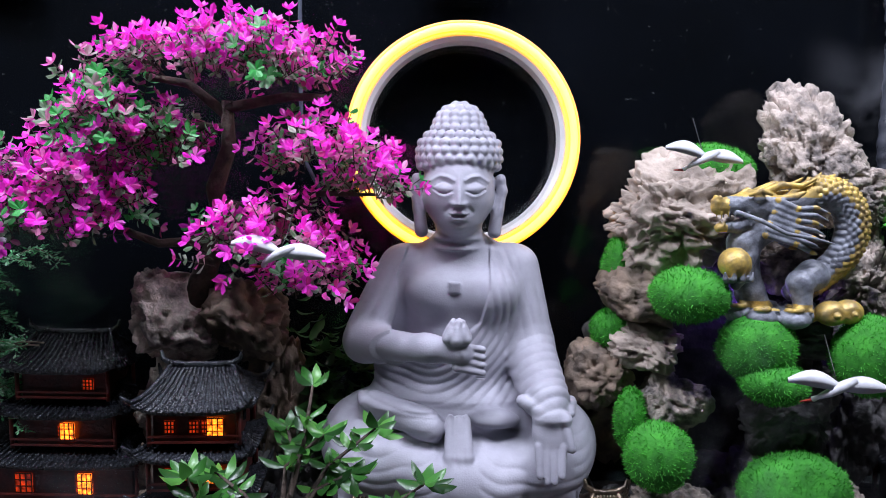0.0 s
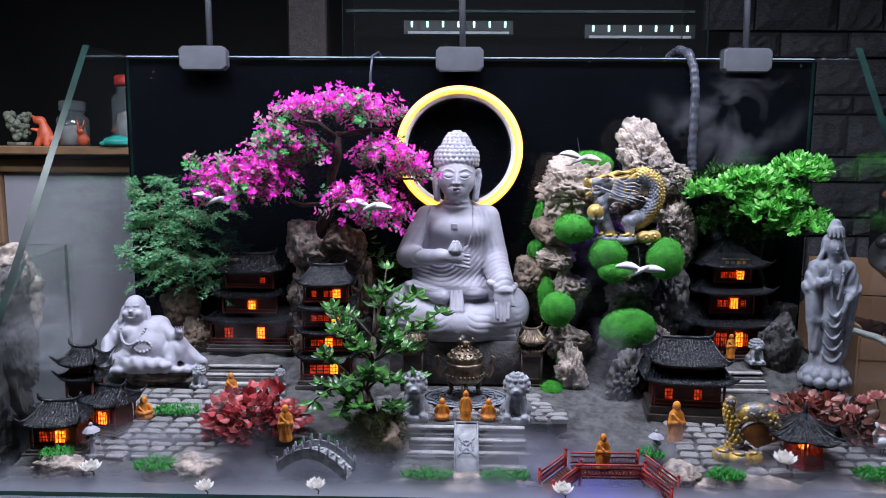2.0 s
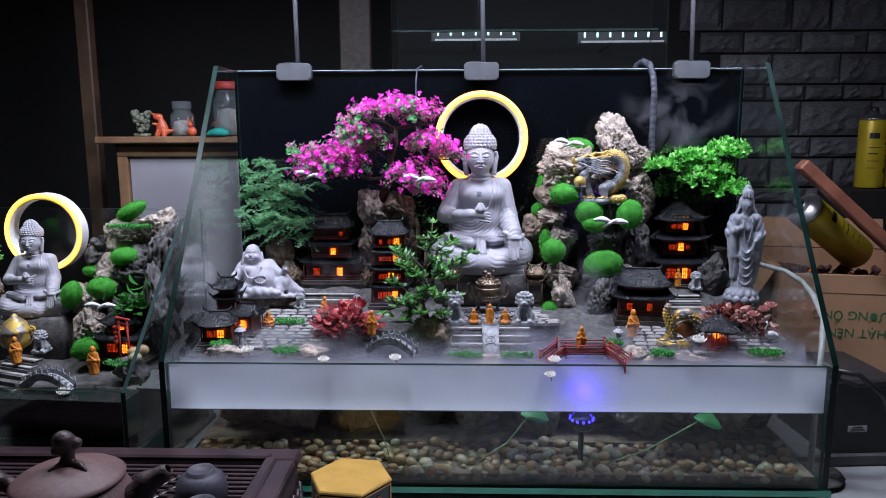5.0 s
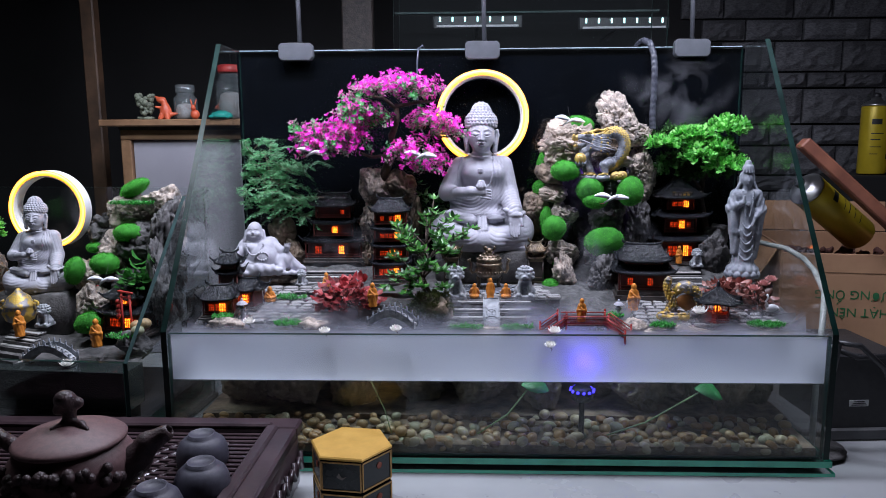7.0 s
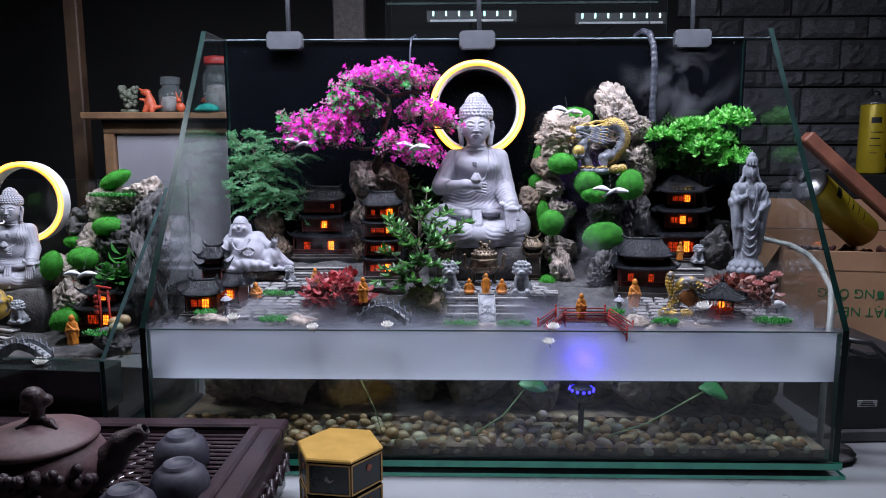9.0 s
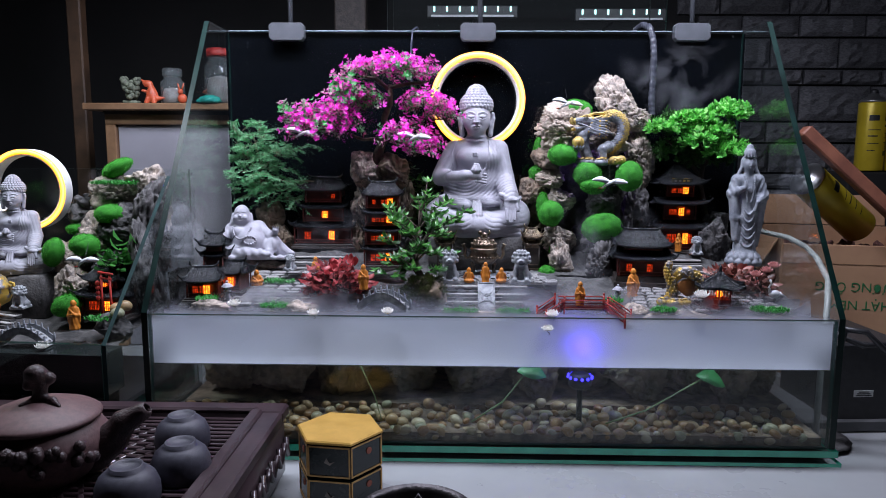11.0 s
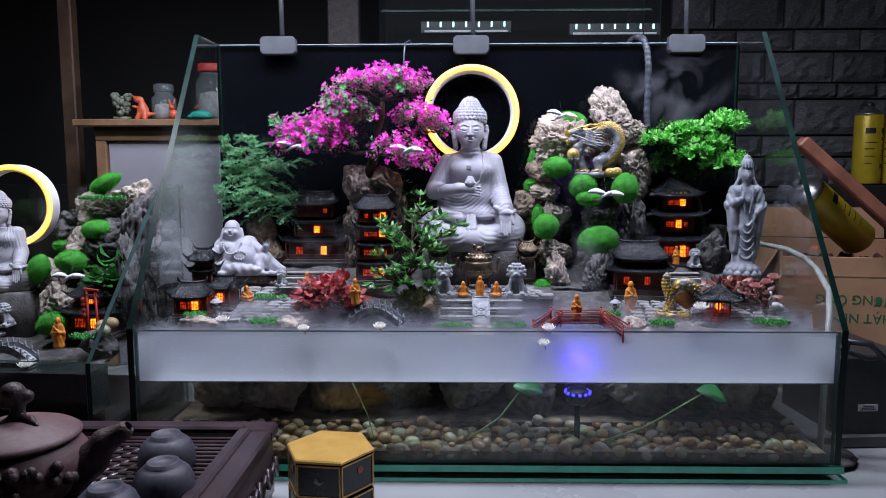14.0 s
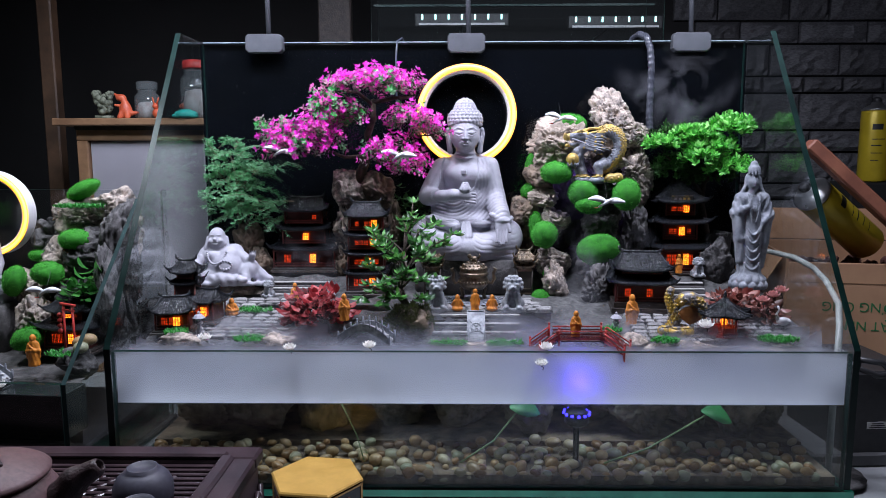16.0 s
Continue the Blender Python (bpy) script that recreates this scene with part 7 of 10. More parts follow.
LIME = leaf_mat("lime_leaves", [(0.05, 0.26, 0.04), (0.12, 0.52, 0.08), (0.24, 0.72, 0.14), (0.46, 0.85, 0.30)], rough=0.4, trans=0.35, weights=[0, 0.35, 0.75, 1.0])
# Shade below and behind the crown is put into this darker green.
SHADED_LEAF = leaf_mat("shaded_green_leaves", [(0.012, 0.05, 0.010), (0.03, 0.11, 0.02), (0.06, 0.17, 0.035)], rough=0.45, trans=0.3)
green = thing("green_tree", "spreading tree with bright lime-green leaf sprays", "tree", at=(0.385, 0.345, 0.225))
G0 = Vector((0.385, 0.345, 0.225))
part("trunk", Shape().tube([tuple(Vector(p) - G0) for p in [(0.388, 0.348, 0.222), (0.394, 0.346, 0.280), (0.380, 0.342, 0.340), (0.386, 0.338, 0.400)]], [0.008, 0.0065, 0.005, 0.003], 9), BARK, green)
for pts in ([(0.382, 0.341, 0.350), (0.345, 0.338, 0.390), (0.310, 0.334, 0.420)], [(0.382, 0.341, 0.365), (0.410, 0.336, 0.410), (0.425, 0.332, 0.430)], [(0.384, 0.340, 0.385), (0.365, 0.332, 0.425), (0.360, 0.330, 0.440)]):
    part("limb", Shape().tube([tuple(Vector(p) - G0) for p in pts], [0.0035, 0.0025, 0.0012], 7), BARK, green)
cr = Shape()
rosettes(cr, [(tuple(Vector(c) - G0), r, d) for c, r, d in [((0.308, 0.306, 0.432), (0.030, 0.034, 0.015), 0.55), ((0.350, 0.300, 0.444), (0.036, 0.040, 0.018), 0.9), ((0.408, 0.300, 0.458), (0.032, 0.038, 0.020), 0.9), ((0.362, 0.284, 0.410), (0.036, 0.034, 0.020), 0.7), ((0.402, 0.280, 0.396), (0.034, 0.034, 0.020), 0.7), ((0.372, 0.290, 0.428), (0.040, 0.034, 0.016), 0.5)]], 105, 9, 0.0105, 0.0027, rs, lift=0.9)
part("crown", cr, LIME, green, "bright lime-green leaf sprays", smooth=False)
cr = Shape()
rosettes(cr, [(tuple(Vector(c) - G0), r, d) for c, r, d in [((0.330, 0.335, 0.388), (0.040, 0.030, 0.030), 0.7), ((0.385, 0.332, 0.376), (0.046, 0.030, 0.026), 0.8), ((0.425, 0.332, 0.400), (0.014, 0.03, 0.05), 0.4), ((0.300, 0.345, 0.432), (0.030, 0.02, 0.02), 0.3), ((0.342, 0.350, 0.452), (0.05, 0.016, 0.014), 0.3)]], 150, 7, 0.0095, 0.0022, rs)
part("lower_crown", cr, SHADED_LEAF, green, "lower leaf sprays with the crown's shade in their deep green", smooth=False)


def fern():
    e = thing("feathery_tree", "leaning shrub with fine feathery green fronds", "shrub", at=(-0.385, 0.335, 0.225))
    B = Vector((-0.385, 0.335, 0.225))
    top = Vector((-0.380, 0.310, 0.352))
    part("trunk", Shape().tube([tuple(Vector(p) - B) for p in [(-0.385, 0.340, 0.222), (-0.392, 0.335, 0.270), (-0.384, 0.328, 0.310), tuple(top)]], [0.006, 0.005, 0.004, 0.003], 8), BARK, e)
    s, st = Shape(), Shape()
    r = np.random.RandomState(21)
    tufts = [(-0.405, 0.345, 0.424, 0.034, 0.6), (-0.428, 0.342, 0.392, 0.026, 0.4), (-0.352, 0.338, 0.396, 0.040, 0.25), (-0.385, 0.328, 0.380, 0.034, 0.4), (-0.318, 0.322, 0.328, 0.040, 0.05), (-0.368, 0.318, 0.350, 0.040, 0.25), (-0.420, 0.320, 0.335, 0.030, 0.3), (-0.362, 0.320, 0.326, 0.040, 0.1)]
    for tx, ty, tz, tr, up in tufts:
        st.tube([tuple(Vector((-0.388, 0.330, 0.30)) - B), tuple(Vector((-0.386, 0.318, 0.5 * tz + 0.16)) - B), (tx + 0.385, ty - 0.335, tz - 0.225)], [0.0022, 0.0016, 0.0008], 5)
    for k in range(136):
        tx, ty, tz, tr, up = tufts[k % 8]
        a = r.rand() * 6.283
        reach = tr * (0.7 + 0.7 * r.rand())
        d = Vector((math.cos(a) * 1.0, math.sin(a) * 0.55 - 0.25, 0.0))
        rise = up + 0.5 * r.rand()
        q0 = Vector((tx, ty, tz)) + Vector(((r.rand() - 0.5) * 0.055, (r.rand() - 0.6) * 0.035, (r.rand() - 0.5) * 0.042))
        pts = []
        n = 11
        for i in range(n):
            t = i / (n - 1)
            p = q0 + d * reach * t + Vector((0, 0, reach * (rise * t - 0.55 * t * t)))
            p.x, p.y = max(-0.436, p.x), min(0.370, p.y)
            pts.append(p - B)
        st.tube(pts, [0.0007 * (1 - 0.7 * i / n) for i in range(n)], 4, cap=False)
        for i in range(2, n):
            ax = unit(pts[i] - pts[i - 1])
            sd = unit(ax.cross(Vector((0, 0, 1))))
            for q in (-1, 1):
                dd = unit(ax * 0.7 + sd * q + Vector(r.normal(size=3)) * 0.40 - Vector((0, 0, 0.25)))
                ln = 0.013 * (1.1 - 0.6 * i / n)
                for h in range(4):
                    pp = pts[i] + dd * ln * (h / 4)
                    for w_ in (-1, 1):
                        d2 = unit(dd * 0.8 + unit(dd.cross(Vector((0, 0, 1)))) * w_ * 0.8 + Vector(r.normal(size=3)) * 0.45)
                        leaf(s, pp, d2, unit(d2.cross(Vector((0, 0.2, 1))) + Vector(r.normal(size=3)) * 0.3), 0.0036, 0.0009)
    # The palest leaf tone paints in the white highlights on the fronds.
    part("fronds", s, leaf_mat("feathery_green_and_glints", [(0.06, 0.24, 0.10), (0.12, 0.44, 0.18), (0.24, 0.60, 0.30), (0.60, 0.78, 0.62)], rough=0.35, trans=0.4), e, "fine feathery fronds", smooth=False)
    tagged(part("stalk_mass", st, BARK_PALE, e), kind="stuff")


fern()


def bonsai():
    e = thing("leafy_bonsai", "small broad-leaved bonsai on a mossy mound", "bonsai", at=(-0.095, 0.118, 0.176))
    B = Vector((-0.095, 0.118, 0.176))
    r = np.random.RandomState(31)
    part("mound", rock_mesh("mound", (0.070, 0.050, 0.070), 81, ROCK_BROWN, 0.30, ICO3), ROCK_BROWN, e, "mossy earth mound", at=(0.004, 0.0, 0.004))
    z = Shape()
    for _ in range(5200):
        d = Vector(r.normal(size=3)).normalized()
        d.z = abs(d.z)
        q_ = 0.82 + 0.30 * noise.noise(d * 3.1)
        p = Vector((0.004 + d.x * 0.036 * q_, d.y * 0.026 * q_, 0.002 + d.z * 0.037 * q_))
        t = Vector(r.normal(size=3)).normalized() * 0.0006
        z.add([p - t, p + t, p + unit(d + Vector(r.normal(size=3)) * 0.6) * (0.003 + 0.008 * r.rand())], [(0, 1, 2)])
    part("mound_fuzz", z, leaf_mat("dull_moss", [(0.03, 0.05, 0.012), (0.07, 0.10, 0.02), (0.14, 0.13, 0.05)], rough=0.8), e, "dull brown-green moss", smooth=False)
    W_ = lambda p: Vector(p) - B
    fork = [(-0.096, 0.122, 0.205), (-0.106, 0.140, 0.228), (-0.100, 0.165, 0.252), (-0.104, 0.190, 0.272)]
    part("trunk", Shape().tube([W_(p) for p in fork], [0.0056, 0.0046, 0.0036, 0.0028], 9), BARK, e, "dark gnarled trunk")
    s = Shape()

    def whorl(p, ax, n, L):
        """Long oval leaves that spread from one point and droop a little."""
        for k in range(n):
            a = 6.283 * (k + 0.3 * r.rand()) / n
            o = Vector((math.cos(a), 0.8 * math.sin(a), 0.02 + 0.32 * r.normal()))
            d = unit(o + ax * 0.45)
            broad_leaf(s, p, d, unit(d.cross(Vector((0.1 * r.normal(), -0.45, 0.9)))), L * (0.7 + 0.5 * r.rand()), 0.20 * L * (0.8 + 0.4 * r.rand()))

    # branches: where they leave the trunk, where they end, leaves at the end
    ends = [(3, (-0.092, 0.222, 0.345), 3), (1, (-0.154, 0.165, 0.262), 8), (0, (-0.130, 0.128, 0.238), 8), (0, (-0.072, 0.112, 0.222), 7), (2, (-0.136, 0.186, 0.286), 8), (0, (-0.106, 0.100, 0.226), 7), (2, (-0.060, 0.190, 0.262), 8), (1, (-0.096, 0.120, 0.258), 8), (2, (-0.078, 0.150, 0.282), 8), (2, (-0.150, 0.190, 0.306), 8), (3, (-0.060, 0.245, 0.312), 7), (3, (-0.144, 0.214, 0.298), 8), (3, (-0.108, 0.230, 0.318), 8), (3, (-0.071, 0.220, 0.296), 8), (2, (-0.138, 0.152, 0.290), 8), (1, (-0.150, 0.140, 0.236), 7), (1, (-0.128, 0.118, 0.214), 7), (2, (-0.046, 0.196, 0.286), 8), (2, (-0.030, 0.200, 0.300), 6), (2, (-0.066, 0.160, 0.270), 8), (2, (-0.112, 0.148, 0.274), 8), (1, (-0.076, 0.124, 0.246), 7), (2, (-0.086, 0.170, 0.292), 8), (2, (-0.122, 0.170, 0.266), 7), (1, (-0.054, 0.150, 0.244), 6), (1, (-0.118, 0.112, 0.248), 7), (1, (-0.158, 0.126, 0.222), 5), (3, (-0.084, 0.210, 0.322), 6)]
    for at, end, n in ends:
        a, b = W_(fork[at]), W_(end)
        mid = a.lerp(b, 0.5) + Vector((r.normal() * 0.006, r.normal() * 0.004, 0.006 + 0.004 * r.rand()))
        pts = [a, a.lerp(mid, 0.6), mid, mid.lerp(b, 0.6), b]
        part("branch", Shape().tube(pts, [0.0018, 0.0014, 0.0012, 0.0010, 0.0007], 6), BARK, e)
        ax = unit(b - mid)
        whorl(b, ax, n + 2, 0.0150)
        if n > 5:
            whorl(pts[3], ax, 6, 0.0140)
            whorl(mid, ax, 4, 0.0130)
        for t in (0.35, 0.75):
            whorl(mid.lerp(pts[3], t), ax, 3, 0.012)
    part("leaves", s, leaf_mat("glossy_green_leaves", [(0.012, 0.045, 0.012), (0.025, 0.10, 0.02), (0.05, 0.20, 0.035), (0.13, 0.36, 0.07)], rough=0.28, trans=0.25), e, "glossy oval green leaves")


bonsai()


def red_bush(at, rad, n, seed, cols, label, L=0.015):
    e = thing("red_leaf_bush", label, "bush", at=at, group="red-leaved bushes")
    r = np.random.RandomState(seed)
    s, st = Shape(), Shape()
    for _ in range(n):
        d = Vector(r.normal(size=3)).normalized()
        d.z = abs(d.z) * 0.9
        k = 0.45 + 0.55 * r.rand()
        p = Vector((d.x * rad[0] * k, d.y * rad[1] * k, d.z * rad[2] * k))
        dd = unit(Vector((d.x, d.y - 0.2, d.z * 0.5 - 0.1)) + Vector(r.normal(size=3)) * 0.4)
        broad_leaf(s, p, dd, unit(dd.cross(Vector((0.1, -0.7, 0.8)))), L * (0.7 + 0.5 * r.rand()), L * (0.24 + 0.1 * r.rand()))
        if r.rand() < 0.25:
            st.tube([(0.2 * p.x, 0.2 * p.y, 0), tuple(p * 0.6), tuple(p)], 0.0006, 4, cap=False)
    part("leaves", s, leaf_mat("red_leaves", cols, rough=0.35, trans=0.25), e, "dark red and crimson oval leaves")
    part("stems", st, BARK, e)


red_bush((-0.224, 0.138, 0.188), (0.050, 0.038, 0.048), 330, 41, [(0.07, 0.015, 0.015), (0.25, 0.03, 0.035), (0.50, 0.06, 0.07), (0.60, 0.16, 0.16)], "bush of dark red and crimson leaves on the court")
red_bush((0.368, 0.165, 0.196), (0.040, 0.026, 0.032), 110, 42, [(0.06, 0.02, 0.012), (0.22, 0.05, 0.04), (0.40, 0.16, 0.13), (0.50, 0.28, 0.24)], "bush of faded red and pink leaves by the robed statue")
red_bush((0.412, 0.150, 0.186), (0.026, 0.030, 0.030), 70, 43, [(0.05, 0.02, 0.012), (0.15, 0.06, 0.05), (0.42, 0.20, 0.18)], "dark bush with pink flowers at the tank's side")
for at in ((0.432, 0.150, 0.222), (0.402, 0.140, 0.210), (0.428, 0.165, 0.212)):
    lotus(at, 1.3, PINK_PETAL, "pink artificial lotus flower in the red bush", 0.02)
for i, (cx, cz) in enumerate(((-0.090, 0.335), (-0.100, 0.300), (-0.085, 0.265))):
    s = Shape()
    r = np.random.RandomState(90 + i)
    for _ in range(90):
        p = Vector((r.normal() * 0.018, r.normal() * 0.012, r.normal() * 0.014))
        d = unit(Vector((r.normal(), r.normal() - 0.5, r.normal() * 0.5)))
        broad_leaf(s, p, d, unit(d.cross(Vector((0.1, 0.1, 1)))), 0.014, 0.0032)
    solid("dark_foliage", s, SHADED_LEAF, "dark green foliage in the shade behind the statue", "plants", at=(cx, 0.338, cz), group="dark foliage")
# white heron figure by the bush
hz = thing("heron_figure", "small white standing heron figure", "bird figure", at=(0.420, 0.115, 0.172))
part("body", Shape().ball((0, 0, 0.017), (0.009, 0.005, 0.0062), 12).tube([(-0.006, 0, 0.019), (-0.009, 0, 0.027), (-0.0055, 0, 0.033), (-0.008, 0, 0.038)], [0.003, 0.0016, 0.0014, 0.0019], 8).tube([(0.006, 0, 0.018), (0.013, 0, 0.013)], [0.004, 0.001], 6), CRANE_WHITE, hz)
part("beak", Shape().tube([(-0.009, 0, 0.038), (-0.014, 0, 0.036)], [0.0010, 0.0004], 6), BLACK_PLASTIC, hz)
for q in (-1, 1):
    part("leg", Shape().tube([(0.001, q * 0.002, 0.012), (0.0, q * 0.002, 0.0)], 0.0006, 5), BLACK_PLASTIC, hz)
# ---- mist, water and what lies under it ----
def curtain_mat(name, color, dense, scale, z_full, z_end, thin):
    """Mist that is dense low down and fades with height, broken up by soft billows."""
    m = mist_mat(name, color, 1.0, scale, 0.30, 0.66, edge=False)
    n, l = m.node_tree.nodes, m.node_tree.links
    tc = next(q for q in n if q.type == "TEX_COORD")
    puff = next(q for q in n if q.type == "MAP_RANGE")
    mix = next(q for q in n if q.type == "MIX_SHADER" and q.inputs[0].is_linked)
    puff.inputs["To Min"].default_value, puff.inputs["To Max"].default_value = thin, 1.0
    sep, hi, mu, up = n.new("ShaderNodeSeparateXYZ"), n.new("ShaderNodeMapRange"), n.new("ShaderNodeMath"), n.new("ShaderNodeMath")
    l.new(tc.outputs["Object"], sep.inputs[0])
    # billows lift and lower the top of the mist
    up.operation = "MULTIPLY_ADD"
    l.new(puff.outputs["Result"], up.inputs[0])
    up.inputs[1].default_value = -0.022
    l.new(sep.outputs["Z"], up.inputs[2])
    hi.interpolation_type = "SMOOTHERSTEP"
    hi.inputs["From Min"].default_value, hi.inputs["From Max"].default_value = z_full, z_end
    hi.inputs["To Min"].default_value, hi.inputs["To Max"].default_value = dense, 0.0
    l.new(up.outputs[0], hi.inputs["Value"])
    mu.operation = "MULTIPLY"
    l.new(hi.outputs["Result"], mu.inputs[0])
    l.new(puff.outputs["Result"], mu.inputs[1])
    l.new(mu.outputs[0], mix.inputs[0])
    return m


def sheet(name, material, label, x0, x1, z0, z1, y_of, nx=60, nz=16):
    """A standing sheet of mist whose depth follows y_of(x, t)."""
    s = Shape()
    for k in range(nz + 1):
        for i in range(nx + 1):
            x, t = x0 + (x1 - x0) * i / nx, k / nz
            s.v.append((x, y_of(x, t), z0 + (z1 - z0) * t))
    for k in range(nz):
        for i in range(nx):
            a = k * (nx + 1) + i
            s.f.append((a, a + 1, a + nx + 2, a + nx + 1))
    return solid(name, s, material, label, "mist", kind="stuff")


FRONT_MIST = curtain_mat("dense_mist", (0.86, 0.89, 1.0), 1.0, 4.0, 0.136, 0.163, 0.92)
sheet("mist_bank", FRONT_MIST, "dense white mist lying on the water behind the front pane", -0.4525, 0.4525, 0.1080, 0.190,
      lambda x, t: 0.0105 + 0.034 * min(1.0, (0.4530 - abs(x)) / 0.03) * t ** 0.8 + 0.004 * t * noise.fractal((x * 9, t, 7.0), 1.0, 2.0, 3))
THIN = [curtain_mat("thin_mist_%s" % w, (0.82, 0.85, 0.98), d_, sc_, 0.142, top, 0.0) for w, d_, sc_, top in (("low", 0.80, 6.0, 0.180), ("middle", 0.72, 7.5, 0.191), ("high", 0.66, 9.0, 0.205))]
for i, y0 in enumerate((0.040, 0.052, 0.064, 0.078, 0.094, 0.112)):
    sheet("mist_curtain", THIN[i // 2], "soft white mist drifting over the pool", -0.450, 0.450, 0.110 if i < 3 else 0.150, 0.225,
          lambda x, t, y0=y0, i=i: y0 + 0.010 * noise.fractal((x * 8 + 5 * i, t, 2.0 * i), 1.0, 2.0, 3) + 0.012 * t, 60, 12)
WISP_UP = mist_mat("faint_mist", (0.78, 0.80, 0.90), 0.26, 16.0, 0.42, 0.78)


def wisp(at, sx, sy, tilt, material, seed, label):
    s = Shape()
    n = 10
    for j in range(n + 1):
        for i in range(n + 1):
            u, v = 2 * i / n - 1, 2 * j / n - 1
            s.v.append((sx * u / 2, sy * v / 2, 0.006 * noise.fractal((u * 1.3 + seed, v * 1.3, seed), 1.0, 2.0, 3)))
    for j in range(n):
        for i in range(n):
            a = j * (n + 1) + i
            s.f.append((a, a + 1, a + n + 2, a + n + 1))
    ob = solid("mist_wisp", s, material, label, "mist", at=at, kind="stuff")
    ob.rotation_euler = (radians(tilt), 0, 0)
    return ob


for i, (at, sx, sy, tl) in enumerate([((0.165, 0.235, 0.285), 0.10, 0.24, 82), ((0.165, 0.190, 0.225), 0.13, 0.13, 70), ((-0.22, 0.200, 0.245), 0.20, 0.14, 75), ((0.34, 0.365, 0.52), 0.24, 0.20, 88), ((0.26, 0.245, 0.25), 0.16, 0.14, 78), ((-0.22, 0.120, 0.215), 0.20, 0.09, 80)]):
    wisp(at, sx, sy, tl, WISP_UP, 20 + i, "faint rising mist among the rocks")
WATER = pane_mat("pool_water", (0.86, 0.93, 0.90), base=0.0)
ws = Shape()
ws.box((0, 0.193, 0.1065), (0.904, 0.364, 0.001))
w_ = solid("water", ws, WATER, "still water surface under the mist", "water", kind="structure", smooth=False)
PEBBLE = mat("river_pebbles", (1.0, 1.0, 1.0), (0.84, 0.82, 0.78), rough=0.35, scale=1.2, bump=0.08, bscale=6)
nt_ = PEBBLE.node_tree
inf, tone, mul = nt_.nodes.new("ShaderNodeObjectInfo"), nt_.nodes.new("ShaderNodeValToRGB"), nt_.nodes.new("ShaderNodeMix")
mul.data_type, mul.blend_type = "RGBA", "MULTIPLY"
mul.inputs[0].default_value = 1.0
TONES = [(0.15, 0.08, 0.045), (0.36, 0.20, 0.095), (0.44, 0.31, 0.17), (0.38, 0.22, 0.10), (0.32, 0.33, 0.22), (0.54, 0.46, 0.32), (0.40, 0.26, 0.14)]
while len(tone.color_ramp.elements) < len(TONES):
    tone.color_ramp.elements.new(0.5)
for k_, (el, c_) in enumerate(zip(tone.color_ramp.elements, TONES)):
    el.position, el.color = k_ / (len(TONES) - 1), (*c_, 1)
bs_ = nt_.nodes["Principled BSDF"]
nt_.links.new(inf.outputs["Random"], tone.inputs["Fac"])
nt_.links.new(tone.outputs["Color"], mul.inputs[6])
nt_.links.new(bs_.inputs["Base Color"].links[0].from_socket, mul.inputs[7])
nt_.links.new(mul.outputs[2], bs_.inputs["Base Color"])
bed = thing("pebble_bed", "bed of rounded tan, cream and grey river pebbles", "pebbles", at=(0, 0, 0.002), kind="structure")
rs = np.random.RandomState(51)
peb = []
for k in range(8):
    v, f = ICO2
    q = v * (1 + 0.14 * (fractal(v + k * 5, 1.1, 2, k) - 0.5)[:, None])
    peb.append(mesh_from("pebble", q.tolist(), f, PEBBLE))
part("gravel", Shape().box((0, 0.150, 0.004), (0.902, 0.27, 0.012)).box((0, 0.195, 0.010), (0.902, 0.18, 0.016)), ROCK_BROWN, bed, smooth=False)
for row, (yy, zz, cnt) in enumerate([(0.0200, 0.0085, 52), (0.0310, 0.0115, 52), (0.0430, 0.0140, 50), (0.056, 0.0165, 50), (0.070, 0.0185, 48), (0.086, 0.0205, 46)]):
    for k in range(cnt):
        ob = new("pebble", peb[rs.randint(8)])
        ob.parent = bed
        r = 0.0046 + 0.0046 * rs.rand()
        ob.location = (-0.438 + 0.876 * (k + 0.2 + 0.6 * rs.rand()) / cnt, yy + 0.002 * rs.normal() * (row > 0), zz + 0.0025 * rs.normal())
        ob.scale = (r * (1.0 + 0.3 * rs.rand()), r * 0.9, r * (0.65 + 0.3 * rs.rand()))
        ob.rotation_euler = (rs.normal() * 0.2, rs.normal() * 0.3, rs.normal() * 0.5)
DIM_ROCK = mat("algae_brown_rock", (0.38, 0.31, 0.22), (0.13, 0.115, 0.08), rough=0.8, scale=30, bump=0.8, bscale=120)
for i, (x, y, sx, sz) in enumerate([(-0.40, 0.17, 0.10, 0.10), (-0.31, 0.15, 0.12, 0.11), (-0.22, 0.16, 0.09, 0.12), (-0.12, 0.17, 0.11, 0.10), (-0.01, 0.15, 0.10, 0.09), (0.075, 0.15, 0.075, 0.10), (0.17, 0.18, 0.09, 0.09), (0.23, 0.14, 0.11, 0.10), (0.31, 0.16, 0.08, 0.09), (0.37, 0.13, 0.09, 0.11), (0.42, 0.17, 0.06, 0.11)]):
    ob = solid("sunken_rock", rock_mesh("sunken_rock", (sx, 0.08, sz), 120 + i, DIM_ROCK, 0.4, ICO4, 0.2), DIM_ROCK, "brown rock standing under the water", "rock", at=(x, y, 0.062), group="sunken rocks")
PADG = mat("lily_leaf_green", (0.05, 0.30, 0.09), (0.03, 0.20, 0.05), rough=0.35, scale=60, bump=0.2)
